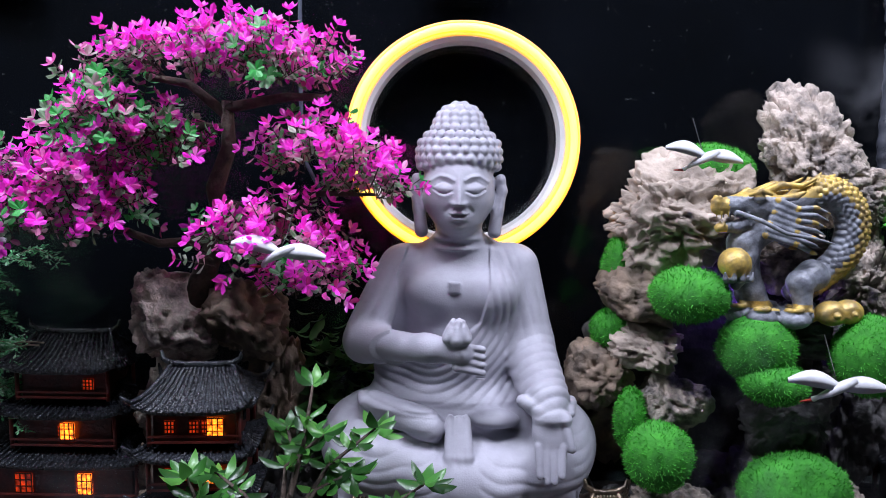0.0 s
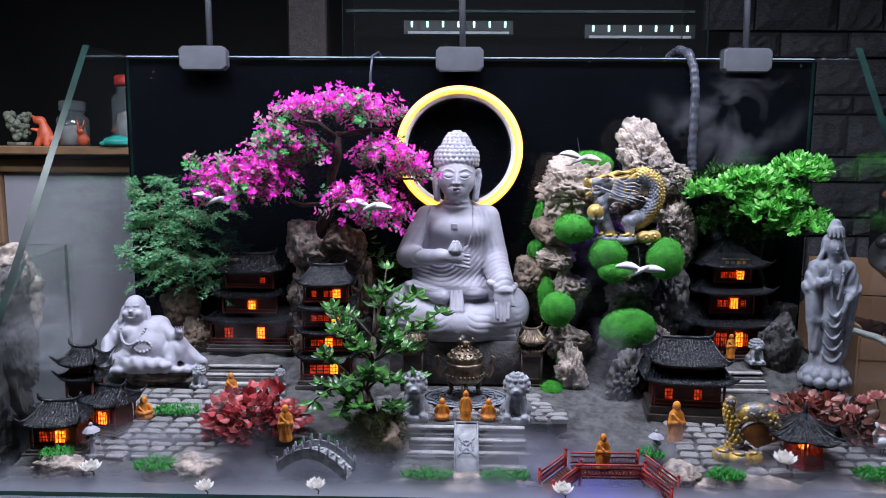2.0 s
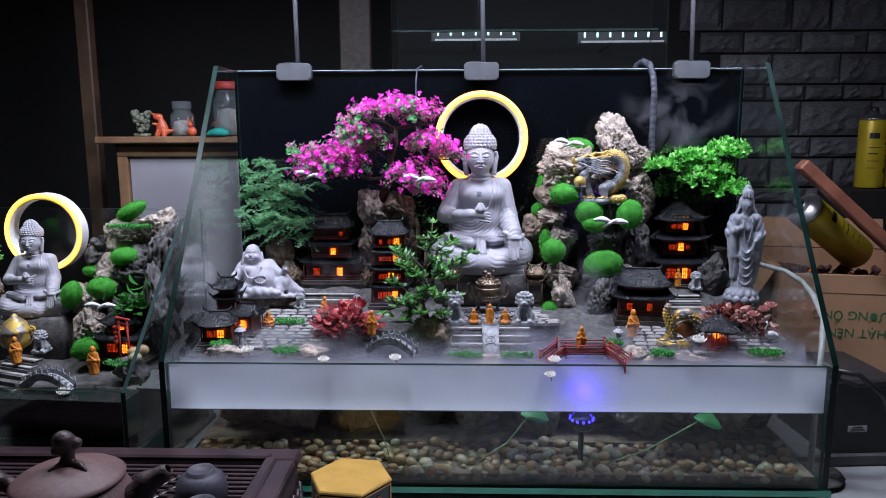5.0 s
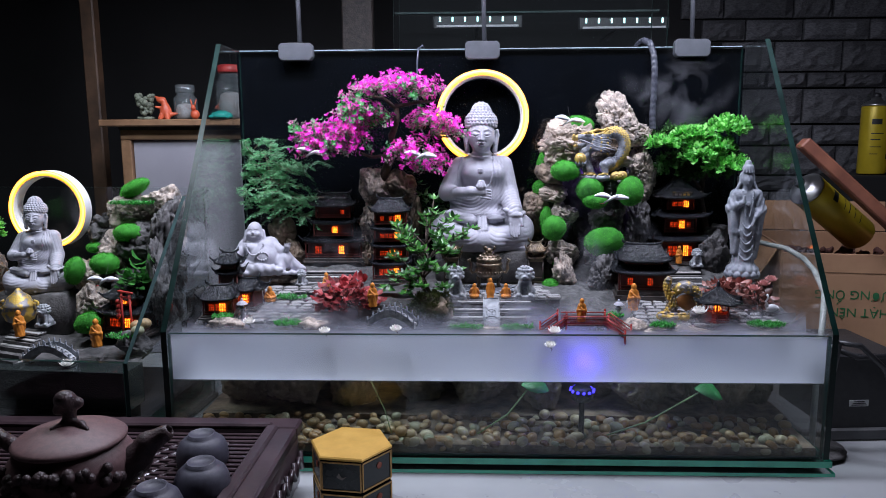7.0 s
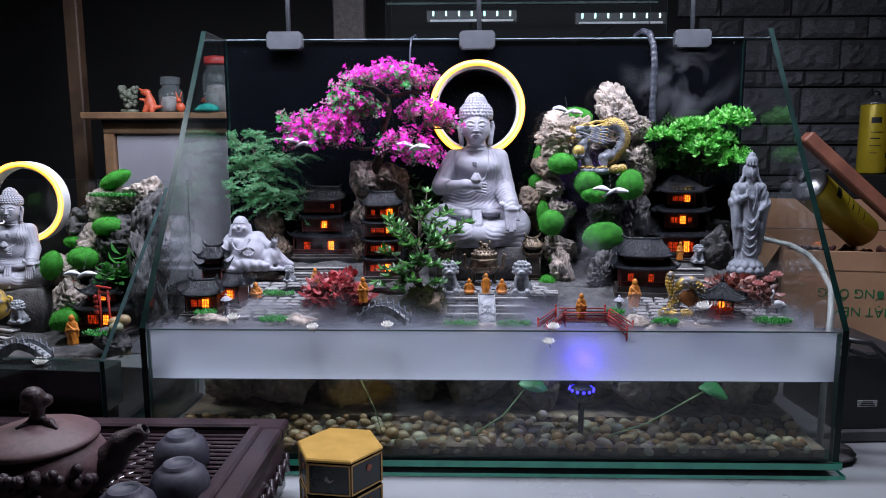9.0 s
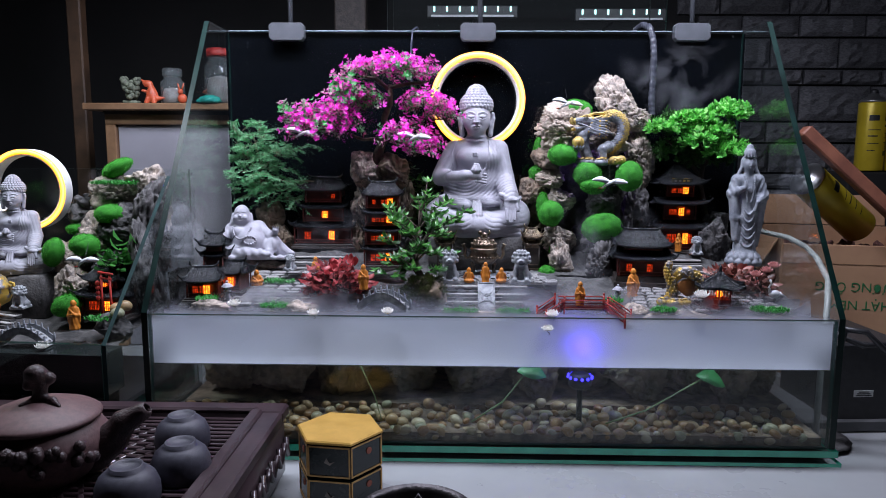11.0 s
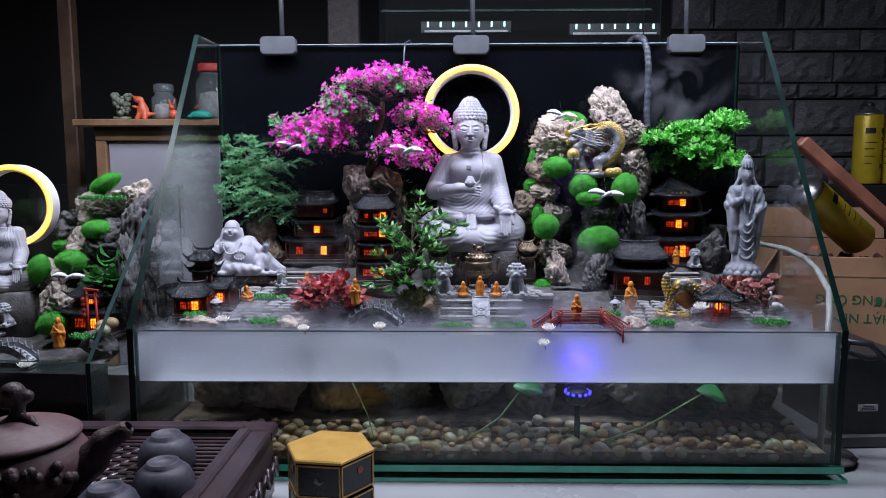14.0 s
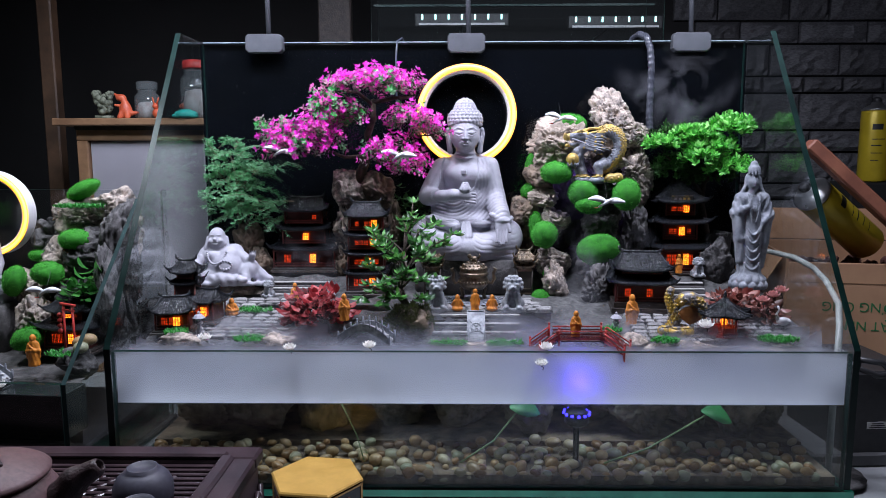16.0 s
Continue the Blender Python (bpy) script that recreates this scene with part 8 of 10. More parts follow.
for i, (x, lx, lz) in enumerate(((0.008, 0.045, 0.092), (0.238, 0.060, 0.088), (-0.150, -0.030, 0.104))):
    e = thing("lily_plant", "green arrow-shaped lily leaf on a long pale stem underwater", "water plant", at=(x, 0.030, 0.022), group="lily plants")
    b = Vector((0, 0, 0))
    tip = Vector((lx if i < 2 else -0.028, 0.006, lz - 0.022))
    base = Vector((-0.055 if i == 1 else -0.03 if i == 0 else 0.004, 0.0, 0.0))
    if i == 1:
        base = Vector((-0.075, 0, 0))
        mid = Vector((-0.020, 0.0, 0.020))
    else:
        mid = base.lerp(tip, 0.5) + Vector((0.006, 0, -0.006))
    part("stem", Shape().tube([base, base.lerp(mid, 0.6), mid, mid.lerp(tip, 0.55), tip], 0.0012 if i < 2 else 0.0007, 7), mat("pale_stem", (0.30, 0.42, 0.20), None, scale=50), e, "pale curved stem")
    if i < 2:
        lf = Shape()
        broad_leaf(lf, tip - Vector((0.012, 0, -0.002)), unit(Vector((1, -0.25, -0.22 if i else -0.05))), unit(Vector((0.1, 0.8, 0.60))), 0.040, 0.014)
        part("leaf", lf, PADG, e)
mk = thing("mist_maker", "underwater mist maker with a ring of blue lights", "mist maker", at=(0.128, 0.040, 0.082))
part("housing", Shape().lathe([(0.012, -0.012), (0.016, -0.008), (0.016, 0.004), (0.012, 0.008)], 20), BLACK_PLASTIC, mk)
BLUE = glow_mat("blue_led", (0.03, 0.02, 1.0), 3.0, base=(0.1, 0.1, 0.8))
for k in range(12):
    a = 2 * math.pi * k / 12
    part("led", Shape().ball((0.0165 * math.cos(a), 0.0165 * math.sin(a), 0.004), 0.0022, 8), BLUE, mk, "small blue light")
part("stand", Shape().tube([(0, 0, -0.012), (0, 0, -0.070)], 0.004, 8), BLACK_PLASTIC, mk)
# breath of mist condensed on the inside of one side pane
cs = Shape()
cs.add([(0, 0.03, 0.165), (0, 0.372, 0.165), (0, 0.372, 0.47), (0, 0.03, 0.47)], [(0, 1, 2, 3)])
CONDENSE = mist_mat("fine_condensation", (0.75, 0.77, 0.80), 0.32, 7.0, 0.25, 0.75)
tagged(part("condensation", cs, CONDENSE, tank, "hazy condensation on the pane", at=(-0.4530, 0, 0), smooth=False), kind="stuff")
# ---- clamps, hose and lamps of the main tank ----
def clamp_lamp(x):
    e = thing("clamp_lamp", "grey clamp lamp on a thin stem over the tank's back", "lamp", at=(x, 0.385, 0.603), group="clamp lamps")
    oc = []
    w, h, b = 0.031, 0.0150, 0.005
    for px, pz in ((-w + b, -h), (w - b, -h), (w, -h + b), (w, h - b), (w - b, h), (-w + b, h), (-w, h - b), (-w, -h + b)):
        oc.append((px, pz))
    s = Shape()
    for y in (-0.026, -0.0245, -0.011):
        k = 0.95 if y == -0.026 else 1.0
        s.v += [(px * k, y, pz * k - 0.004) for px, pz in oc]
    s.f.append(tuple(range(8)))
    s.f.append(tuple(range(16, 24))[::-1])
    for r in (0, 8):
        s.f += [(r + i, r + 8 + i, r + 8 + (i + 1) % 8, r + (i + 1) % 8) for i in range(8)]
    part("clamp_plate", s, GREY_PLASTIC, e, "eight-sided grey clamp plate", smooth=False)
    part("clamp_back", Shape().box((-0.006, 0.009, 0.004), (0.030, 0.026, 0.022), 0.002), BLACK_PLASTIC, e, smooth=False)
    part("stem", Shape().tube([(0.004, -0.006, 0.0), (0.002, -0.002, 0.12), (0.0, -0.03, 0.24), (0.0, -0.12, 0.315), (0, -0.25, 0.328)], 0.0042, 10), GREY_PLASTIC, e, "thin grey stem")
    part("lamp_head", Shape().box((0, -0.285, 0.333), (0.29, 0.13, 0.016), 0.004), BLACK_PLASTIC, e, "flat black lamp head", smooth=False)
    return e


for lx in LAMP_X:
    clamp_lamp(lx)
hose = Shape()
hp = [(0.270, 0.425, 0.590), (0.276, 0.412, 0.612), (0.283, 0.396, 0.617), (0.290, 0.380, 0.610), (0.2945, 0.370, 0.590), (0.2965, 0.366, 0.560), (0.2960, 0.364, 0.520), (0.2945, 0.362, 0.480), (0.2960, 0.360, 0.455)]
fine = []
for i in range(len(hp) - 1):
    for k in range(12):
        fine.append(Vector(hp[i]).lerp(Vector(hp[i + 1]), k / 12))
hose.tube(fine, [0.0054 + (0.0007 if (i // 2) % 2 else 0.0) for i in range(len(fine))], 10)
solid("corrugated_hose", hose, mat("grey_hose_plastic", (0.075, 0.08, 0.10), (0.035, 0.038, 0.05), rough=0.28, scale=60, bump=0.1), "dark corrugated hose bent over the back pane", "hose")
solid("thin_cable", Shape().tube([(-0.110, 0.405, 0.560), (-0.112, 0.398, 0.600), (-0.118, 0.386, 0.6105), (-0.125, 0.374, 0.604), (-0.127, 0.370, 0.58), (-0.127, 0.369, 0.53), (-0.126, 0.368, 0.47), (-0.10, 0.366, 0.42)], 0.0016, 8), mat("blue_grey_cable", (0.06, 0.07, 0.10), None, rough=0.3, scale=50), "thin blue-grey cable hung over the back pane", "cable")

# ---- behind the tank ----
gp = thing("rear_tank", "empty glass tank standing behind the display", "tank", at=(0.08, 0.52, -0.025))
pane("front_glass", [(-0.258, 0.002), (0.262, 0.002), (0.262, 0.80), (-0.258, 0.80)], "y", -0.06, 0.006, gp, "clear front glass")
pane("back_glass", [(-0.258, 0.002), (0.262, 0.002), (0.262, 0.80), (-0.258, 0.80)], "y", 0.06, 0.006, gp, "clear back glass")
part("cross_bar", Shape().box((0, 0.003, 0.715), (0.52, 0.010, 0.004)), GLASS_EDGE, gp, smooth=False)
LEDW = glow_mat("cold_led_reflection", (0.45, 0.92, 1.0), 1.8)
# Led reflections in the rear glass, built as glowing bars behind it.
for bx, bz, tilt in ((-0.012, 0.727, 0), (0.345, 0.720, 2)):
    e = thing("led_bar", "slim bar built as the reflection of cold white leds in the rear glass", "lamp", at=(bx, 0.86, bz), group="led bars")
    part("bar", Shape().box((0, 0.006, 0), (0.22, 0.008, 0.030), 0.002), BLACK_PLASTIC, e, smooth=False)
    for k in range(7):
        part("led", Shape().box((-0.092 + 0.0307 * k, 0.0005, 0.006), (0.0045, 0.003, 0.012), 0.001), LEDW, e)
    part("reflector", Shape().box((0, 0.0015, -0.010), (0.20, 0.002, 0.005)), WHITE_PLASTIC, e, smooth=False)
    part("bracket", Shape().tube([(0, 0.010, 0), (0, 0.290, 0.0)], 0.004, 8), BLACK_PLASTIC, e)
WOOD = mat("warm_brown_wood", (0.30, 0.17, 0.09), (0.16, 0.085, 0.045), rough=0.5, scale=14, bump=0.15, bscale=90)
WOOD_DARK = mat("brown_stained_wood", (0.11, 0.06, 0.034), (0.045, 0.026, 0.016), rough=0.55, scale=14, bump=0.2, bscale=90)
for i, (x, y, w) in enumerate(((-0.905, 0.72, 0.032), (-0.300, 0.82, 0.075))):
    solid("wooden_post", Shape().box((0, 0, 0.70), (w, 0.03, 1.9 - 0.52), 0.003), (WOOD_DARK, DARK_WOOD)[i], "plain brown wooden post standing in the dark", "post", at=(x, y, -0.025 + 0.012), group="wooden posts", smooth=False)
# cabinet with a white panel and a display shelf
cab = thing("display_cabinet", "brown wooden cabinet with white door and top shelf", "cabinet", at=(-0.59, 0.60, -0.025))
part("top_board", Shape().box((-0.01, 0.0, 0.504), (0.40, 0.16, 0.014), 0.002), WOOD, cab, "brown wooden top shelf", smooth=False)
part("shadow_gap", Shape().box((0.0, 0.010, 0.4935), (0.36, 0.13, 0.008)), DARK_WOOD, cab, smooth=False)
part("top_rail", Shape().box((0, -0.040, 0.480), (0.36, 0.022, 0.022), 0.002), WOOD, cab, smooth=False)
for px in (-0.169, 0.169):
    part("stile", Shape().box((px, -0.040, 0.235), (0.022, 0.022, 0.468), 0.002), WOOD, cab, smooth=False)
part("carcass", Shape().box((0, 0.020, 0.245), (0.34, 0.10, 0.489), 0.002), WOOD_DARK, cab, smooth=False)
part("door_panel", Shape().box((0, -0.036, 0.235), (0.314, 0.010, 0.466), 0.001), mat("white_board", (0.33, 0.32, 0.365), (0.28, 0.27, 0.31), rough=0.4, scale=4, bump=0.03), cab, "plain white panel", smooth=False)
SH = 0.4862
# little things on the shelf
s = Shape()
r = np.random.RandomState(5)
for k in range(60):
    a, z = r.rand() * 6.28, r.rand()
    s.ball((0.016 * math.cos(a) * (0.5 + 0.5 * z), 0.012 * math.sin(a), 0.012 + 0.038 * z), 0.0035 + 0.004 * r.rand(), 6)
s.box((0, 0, 0.003), (0.03, 0.02, 0.006), 0.001)
solid("miniature_tree", s, mat("grey_green_resin", (0.20, 0.22, 0.16), (0.07, 0.08, 0.06), rough=0.7, scale=120), "dark grey-green miniature tree ornament on the shelf", "ornament", at=(-0.712, 0.552, SH))
c = Clay((-0.025, -0.02, -0.002), (0.03, 0.02, 0.060), 0.0013)
c.ball((0, 0, 0.016), (0.012, 0.010, 0.016), 0.004).ball((-0.008, 0, 0.040), (0.010, 0.007, 0.007), 0.003).rod((0, 0, 0.028), (-0.004, 0, 0.040), 0.007, 0.005, 0.003)
c.rod((-0.012, 0, 0.042), (-0.020, 0, 0.047), 0.004, 0.002, 0.002).rod((-0.008, 0, 0.024), (-0.018, -0.004, 0.026), 0.0035, 0.0025, 0.002)
c.rod((0.008, 0, 0.010), (0.024, 0, 0.012), 0.006, 0.002, 0.003).rod((-0.006, -0.006, 0.010), (-0.009, -0.007, 0.002), 0.005, 0.005, 0.002).rod((0.006, -0.006, 0.010), (0.006, -0.007, 0.002), 0.005, 0.005, 0.002)
TOYRED = mat("orange_red_plastic", (0.62, 0.12, 0.05), (0.45, 0.07, 0.03), rough=0.4, scale=60)
solid("toy_dinosaur", c.mesh("toy_dinosaur", TOYRED), TOYRED, "small orange-red plastic dinosaur toy on the shelf", "toy", at=(-0.668, 0.548, SH))
JAR = pane_mat("jar_glass", (0.90, 0.92, 0.92), base=0.10)


def jar(at, r_, h_, lid, label):
    e = thing("glass_jar", label, "jar", at=at, group="shelf jars")
    part("glass_body", Shape().lathe([(r_ * 0.9, 0), (r_, 0.004), (r_, h_ * 0.78), (r_ * 0.72, h_ * 0.9), (r_ * 0.72, h_)], 24), JAR, e, "hazy clear glass")
    part("filling", Shape().lathe([(r_ * 0.8, 0.002), (r_ * 0.85, h_ * 0.3), (r_ * 0.7, h_ * 0.55), (r_ * 0.2, h_ * 0.6)], 16), mat("jar_filling", (0.34, 0.33, 0.33), (0.2, 0.16, 0.15), rough=0.7, scale=60), e)
    part("lid", Shape().lathe([(r_ * 0.8, h_), (r_ * 0.82, h_ + 0.002), (r_ * 0.82, h_ + 0.014), (r_ * 0.7, h_ + 0.016)], 24), lid, e, "screw lid")


jar((-0.632, 0.566, SH), 0.024, 0.056, JAR, "small round glass jar with pale contents")
jar((-0.532, 0.562, SH), 0.031, 0.095, RED_PAINT, "tall glass jar with a red lid")
s = Shape().ball((0, 0, 0.010), (0.010, 0.009, 0.010), 10).ball((-0.002, -0.003, 0.023), 0.006, 8).tube([(-0.004, -0.003, 0.027), (-0.007, -0.003, 0.040)], [0.002, 0.001], 6).tube([(0.001, -0.003, 0.027), (0.005, -0.003, 0.040)], [0.002, 0.001], 6)
solid("toy_rabbit", s, TOYRED, "small red toy rabbit on the shelf", "toy", at=(-0.603, 0.540, SH))
s = Shape().lathe([(0.016, 0), (0.024, 0.004), (0.020, 0.012), (0.008, 0.017)], 20)
for k in range(4):
    s.ball((0.022 * math.cos(0.8 + 1.57 * k), 0.022 * math.sin(0.8 + 1.57 * k), 0.004), (0.008, 0.005, 0.004), 8)
solid("turquoise_turtle", s, mat("turquoise_glaze", (0.03, 0.42, 0.34), (0.02, 0.28, 0.24), rough=0.25, scale=50), "glossy turquoise turtle figure on the shelf", "figurine", at=(-0.545, 0.535, SH))
s = Shape().lathe([(0.014, 0), (0.024, 0.003), (0.022, 0.008), (0.010, 0.014), (0.002, 0.016)], 18, Matrix.Translation((-0.003, 0.020, 0.020)))
s.box((-0.003, 0.020, 0.010), (0.016, 0.014, 0.020), 0.002)
solid("red_figure", s, TOYRED, "small red shell-shaped figure behind the turtle", "figurine", at=(-0.545, 0.553, SH))

# ---- right of the tank: carton, cans, hose, power supply ----
CARD = mat("brown_cardboard", (0.52, 0.30, 0.17), (0.42, 0.23, 0.13), rough=0.85, scale=10, bump=0.25, bscale=45)
car = thing("cardboard_box", "open brown cardboard box with green printed letters, upside down", "box", at=(0.722, 0.520, -0.025), turn=-10)
CW, CD, CH = 0.27, 0.25, 0.262
part("front_panel", Shape().box((0, -CD / 2, CH / 2 - 0.006), (CW, 0.004, CH - 0.012), 0.001), CARD, car, smooth=False)
part("back_panel", Shape().box((0, CD / 2, CH / 2), (CW, 0.004, CH), 0.001), CARD, car, smooth=False)
for q in (-1, 1):
    part("side_panel", Shape().box((q * CW / 2, 0, CH / 2), (0.004, CD - 0.006, CH), 0.001), CARD, car, smooth=False)
part("bottom_panel", Shape().box((0, 0, 0.003), (CW - 0.008, CD - 0.008, 0.004)), CARD, car, smooth=False)
fl = Shape().box((0, 0, 0.034), (CW * 0.98, 0.003, 0.066), 0.001, Matrix.Translation((0, CD / 2 + 0.004, CH)) @ Matrix.Rotation(radians(-12), 4, "X"))
part("flap", fl, CARD, car, "raised back flap", smooth=False)
part("side_flap", Shape().box((0, 0, 0.036), (0.003, CD * 0.9, 0.072), 0.001, Matrix.Translation((-CW / 2 - 0.002, 0.01, CH - 0.004)) @ Matrix.Rotation(radians(-150), 4, "Y")), CARD, car, "flap folded down outside", smooth=False)
INK = mat("green_ink", (0.03, 0.20, 0.07), (0.02, 0.14, 0.05), rough=0.8, scale=80, bump=0.0)


def lettering(text, size, material, parent, m, name="lettering"):
    cu = bpy.data.curves.new(name, "FONT")
    cu.body, cu.size, cu.extrude, cu.align_x = text, size, 0.0002, "CENTER"
    cu.materials.append(material)
    ob = new(name, cu)
    ob.parent = parent
    ob.matrix_local = m
    return ob


face = Matrix.Translation((0.000, -CD / 2 - 0.0026, 0.180)) @ Matrix.Rotation(radians(90), 4, "X") @ Matrix.Rotation(radians(180), 4, "Z")
lettering("XƯƠNG ỐNG", 0.024, INK, car, face)
lettering("HẠT NÊM", 0.024, INK, car, Matrix.Translation((0.004, 0, -0.034)) @ face)
part("tape", Shape().box((0.0, -CD / 2 - 0.0024, 0.214), (CW, 0.0006, 0.0012)), WOOD, car, smooth=False)
r = np.random.RandomState(61)
lumps = thing("red_stones", "heap of crumbly red-brown stones filling the box", "stones", at=(0.722, 0.520, 0.0), turn=-10)
REDROCK = mat("red_brown_stone", (0.24, 0.10, 0.08), (0.10, 0.045, 0.04), rough=0.85, scale=60, bump=0.8, bscale=150)
heap = rock_mesh("heap", (0.255, 0.235, 0.10), 91, REDROCK, 0.15, ICO3)
part("heap", heap, REDROCK, lumps, at=(0, 0, 0.155))
lm = [rock_mesh("lump", (1, 1, 1), 92 + k, REDROCK, 0.4, ICO2) for k in range(4)]
for k in range(60):
    ob = part("lump", lm[k % 4], REDROCK, lumps, at=((r.rand() - 0.5) * 0.22, (r.rand() - 0.5) * 0.20, 0.198 + 0.012 * r.rand()))
    ob.scale = (0.014 + 0.014 * r.rand(), 0.014 + 0.012 * r.rand(), 0.010 + 0.008 * r.rand())
    ob.rotation_euler = (r.rand() * 3, r.rand() * 3, r.rand() * 3)
YELLOW = mat("yellow_can_print", (0.62, 0.46, 0.03), (0.52, 0.38, 0.025), rough=0.35, metal=0.2, scale=20, bump=0.03)
STEEL = mat("can_steel", (0.55, 0.55, 0.56), (0.42, 0.42, 0.43), rough=0.3, metal=0.9, scale=40, bump=0.05)
INKB = mat("black_ink", (0.02, 0.02, 0.02), None, rough=0.5, scale=80, bump=0.0)


def spray_can(m, label):
    e = new("spray_can")
    e.matrix_world = m
    tagged(e, label, "can", "yellow cans")
    R, H = 0.0335, 0.175
    part("can_body", Shape().lathe([(R * 0.96, 0.001), (R, 0.004), (R, H - 0.004), (R * 0.97, H)], 32), YELLOW, e, "yellow printed can wall")
    part("shoulder", Shape().lathe([(R * 0.99, H), (R * 1.02, H + 0.003), (R * 0.9, H + 0.007), (R * 0.55, H + 0.014), (R * 0.40, H + 0.016), (R * 0.36, H + 0.022)], 32), STEEL, e, "bare steel shoulder")
    part("nozzle", Shape().lathe([(0.010, H + 0.018), (0.010, H + 0.030), (0.006, H + 0.034)], 16), BLACK_PLASTIC, e, "black nozzle")
    # printed bars wrapped round the wall
    for a0, a1, z, t in ((-150, -110, 0.128, 0.014), (-80, -44, 0.128, 0.014), (-150, -100, 0.104, 0.002), (-150, -112, 0.088, 0.003), (-150, -106, 0.070, 0.002), (-150, -120, 0.052, 0.002), (-80, -30, 0.112, 0.006), (-80, -34, 0.096, 0.002), (-80, -40, 0.084, 0.002), (-80, -36, 0.072, 0.002), (-80, -50, 0.040, 0.012)):
        sh = Shape()
        n = 6
        for k in range(n + 1):
            a = radians(a0 + (a1 - a0) * k / n)
            for q in (0, t):
                sh.v.append(((R + 0.0004) * math.cos(a), (R + 0.0004) * math.sin(a), z + q))
        sh.f = [(2 * k, 2 * k + 2, 2 * k + 3, 2 * k + 1) for k in range(n)]
        part("printed_bar", sh, INKB, e)
    return e


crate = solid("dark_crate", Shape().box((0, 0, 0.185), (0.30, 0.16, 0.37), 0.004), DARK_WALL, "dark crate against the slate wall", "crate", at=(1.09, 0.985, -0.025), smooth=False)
spray_can(pose(1.022, 0.965, 0.3465, 0, 0, 20), "tall yellow spray can standing on the crate")
spray_can(pose(1.091, 0.950, 0.3465, 0, 0, -30), "yellow spray can standing beside its twin")
can_axis = Vector((-0.77, -0.33, 0.54)).normalized()
spray_can(Matrix.Translation((0.746, 0.492, 0.249)) @ can_axis.to_track_quat("Z", "X").to_matrix().to_4x4() @ pose(0, 0, 0, 0, 0, 62), "yellow spray can lying slanted across the box")
bar_dir = (Vector((0.572, 0.385, 0.434)) - Vector((1.045, 0.318, -0.006)))
bm_ = Matrix.Translation((1.045, 0.318, -0.006)) @ bar_dir.to_track_quat("Z", "X").to_matrix().to_4x4()
solid("wooden_bar", Shape().box((0, 0, bar_dir.length / 2), (0.022, 0.036, bar_dir.length), 0.003, bm_), mat("red_brown_timber", (0.26, 0.095, 0.055), (0.16, 0.055, 0.035), rough=0.6, scale=20, bump=0.3, bscale=90), "red-brown timber bar leaning out of the box", "timber", smooth=False)
solid("white_hose", Shape().tube([(0.470, 0.350, 0.258), (0.491, 0.335, 0.256), (0.522, 0.305, 0.250), (0.531, 0.260, 0.240), (0.528, 0.215, 0.228), (0.514, 0.150, 0.205), (0.492, 0.105, 0.186), (0.480, 0.082, 0.160), (0.474, 0.074, 0.110), (0.473, 0.072, -0.008)], 0.0044, 12), mat("milky_hose", (0.46, 0.48, 0.46), (0.34, 0.36, 0.34), rough=0.35, scale=40, bump=0.05), "milky white plastic hose curving round the tank", "hose")
psu = thing("power_supply", "black power supply box with a small label", "power supply", at=(0.572, 0.205, -0.025), turn=4)
part("body", Shape().box((0, 0, 0.069), (0.112, 0.15, 0.138), 0.004), BLACK_PLASTIC, psu, "matte black case", smooth=False)
part("label_plate", Shape().box((-0.008, -0.0755, 0.060), (0.030, 0.001, 0.010)), WHITE_PLASTIC, psu, "small white label", smooth=False)
lb = Shape()
for k in range(3):
    lb.box((-0.008, -0.0764, 0.0572 + 0.0028 * k), (0.024 - 0.004 * k, 0.0006, 0.0012))
part("label_bar", lb, INKB, psu, smooth=False)
part("base_block", Shape().box((0.05, 0.02, 0.010), (0.30, 0.20, 0.020), 0.003), mat("grey_plate", (0.16, 0.16, 0.165), None, rough=0.5, scale=20), psu, smooth=False)
for i, pts in enumerate(([(0.476, 0.10, 0.115), (0.482, 0.07, 0.160), (0.495, 0.06, 0.150), (0.500, 0.08, 0.100)], [(0.480, 0.08, 0.150), (0.520, 0.05, 0.150), (0.560, 0.06, 0.115), (0.590, 0.08, 0.070), (0.640, 0.07, 0.055), (0.70, 0.06, -0.018)], [(0.500, 0.10, 0.135), (0.540, 0.09, 0.120), (0.600, 0.11, 0.118), (0.655, 0.12, 0.090), (0.70, 0.12, -0.018)])):
    solid("black_cable", Shape().tube(pts, 0.0042, 8), BLACK_PLASTIC, "black power cable looping beside the tank", "cable", group="black cables")
solid("slate_slab", rock_mesh("slate_slab", (0.20, 0.16, 0.018), 95, ROCK_DARK, 0.12, ICO3), ROCK_DARK, "thin dark slate slab under the tank's corner", "slate", at=(0.430, 0.095, -0.0185))

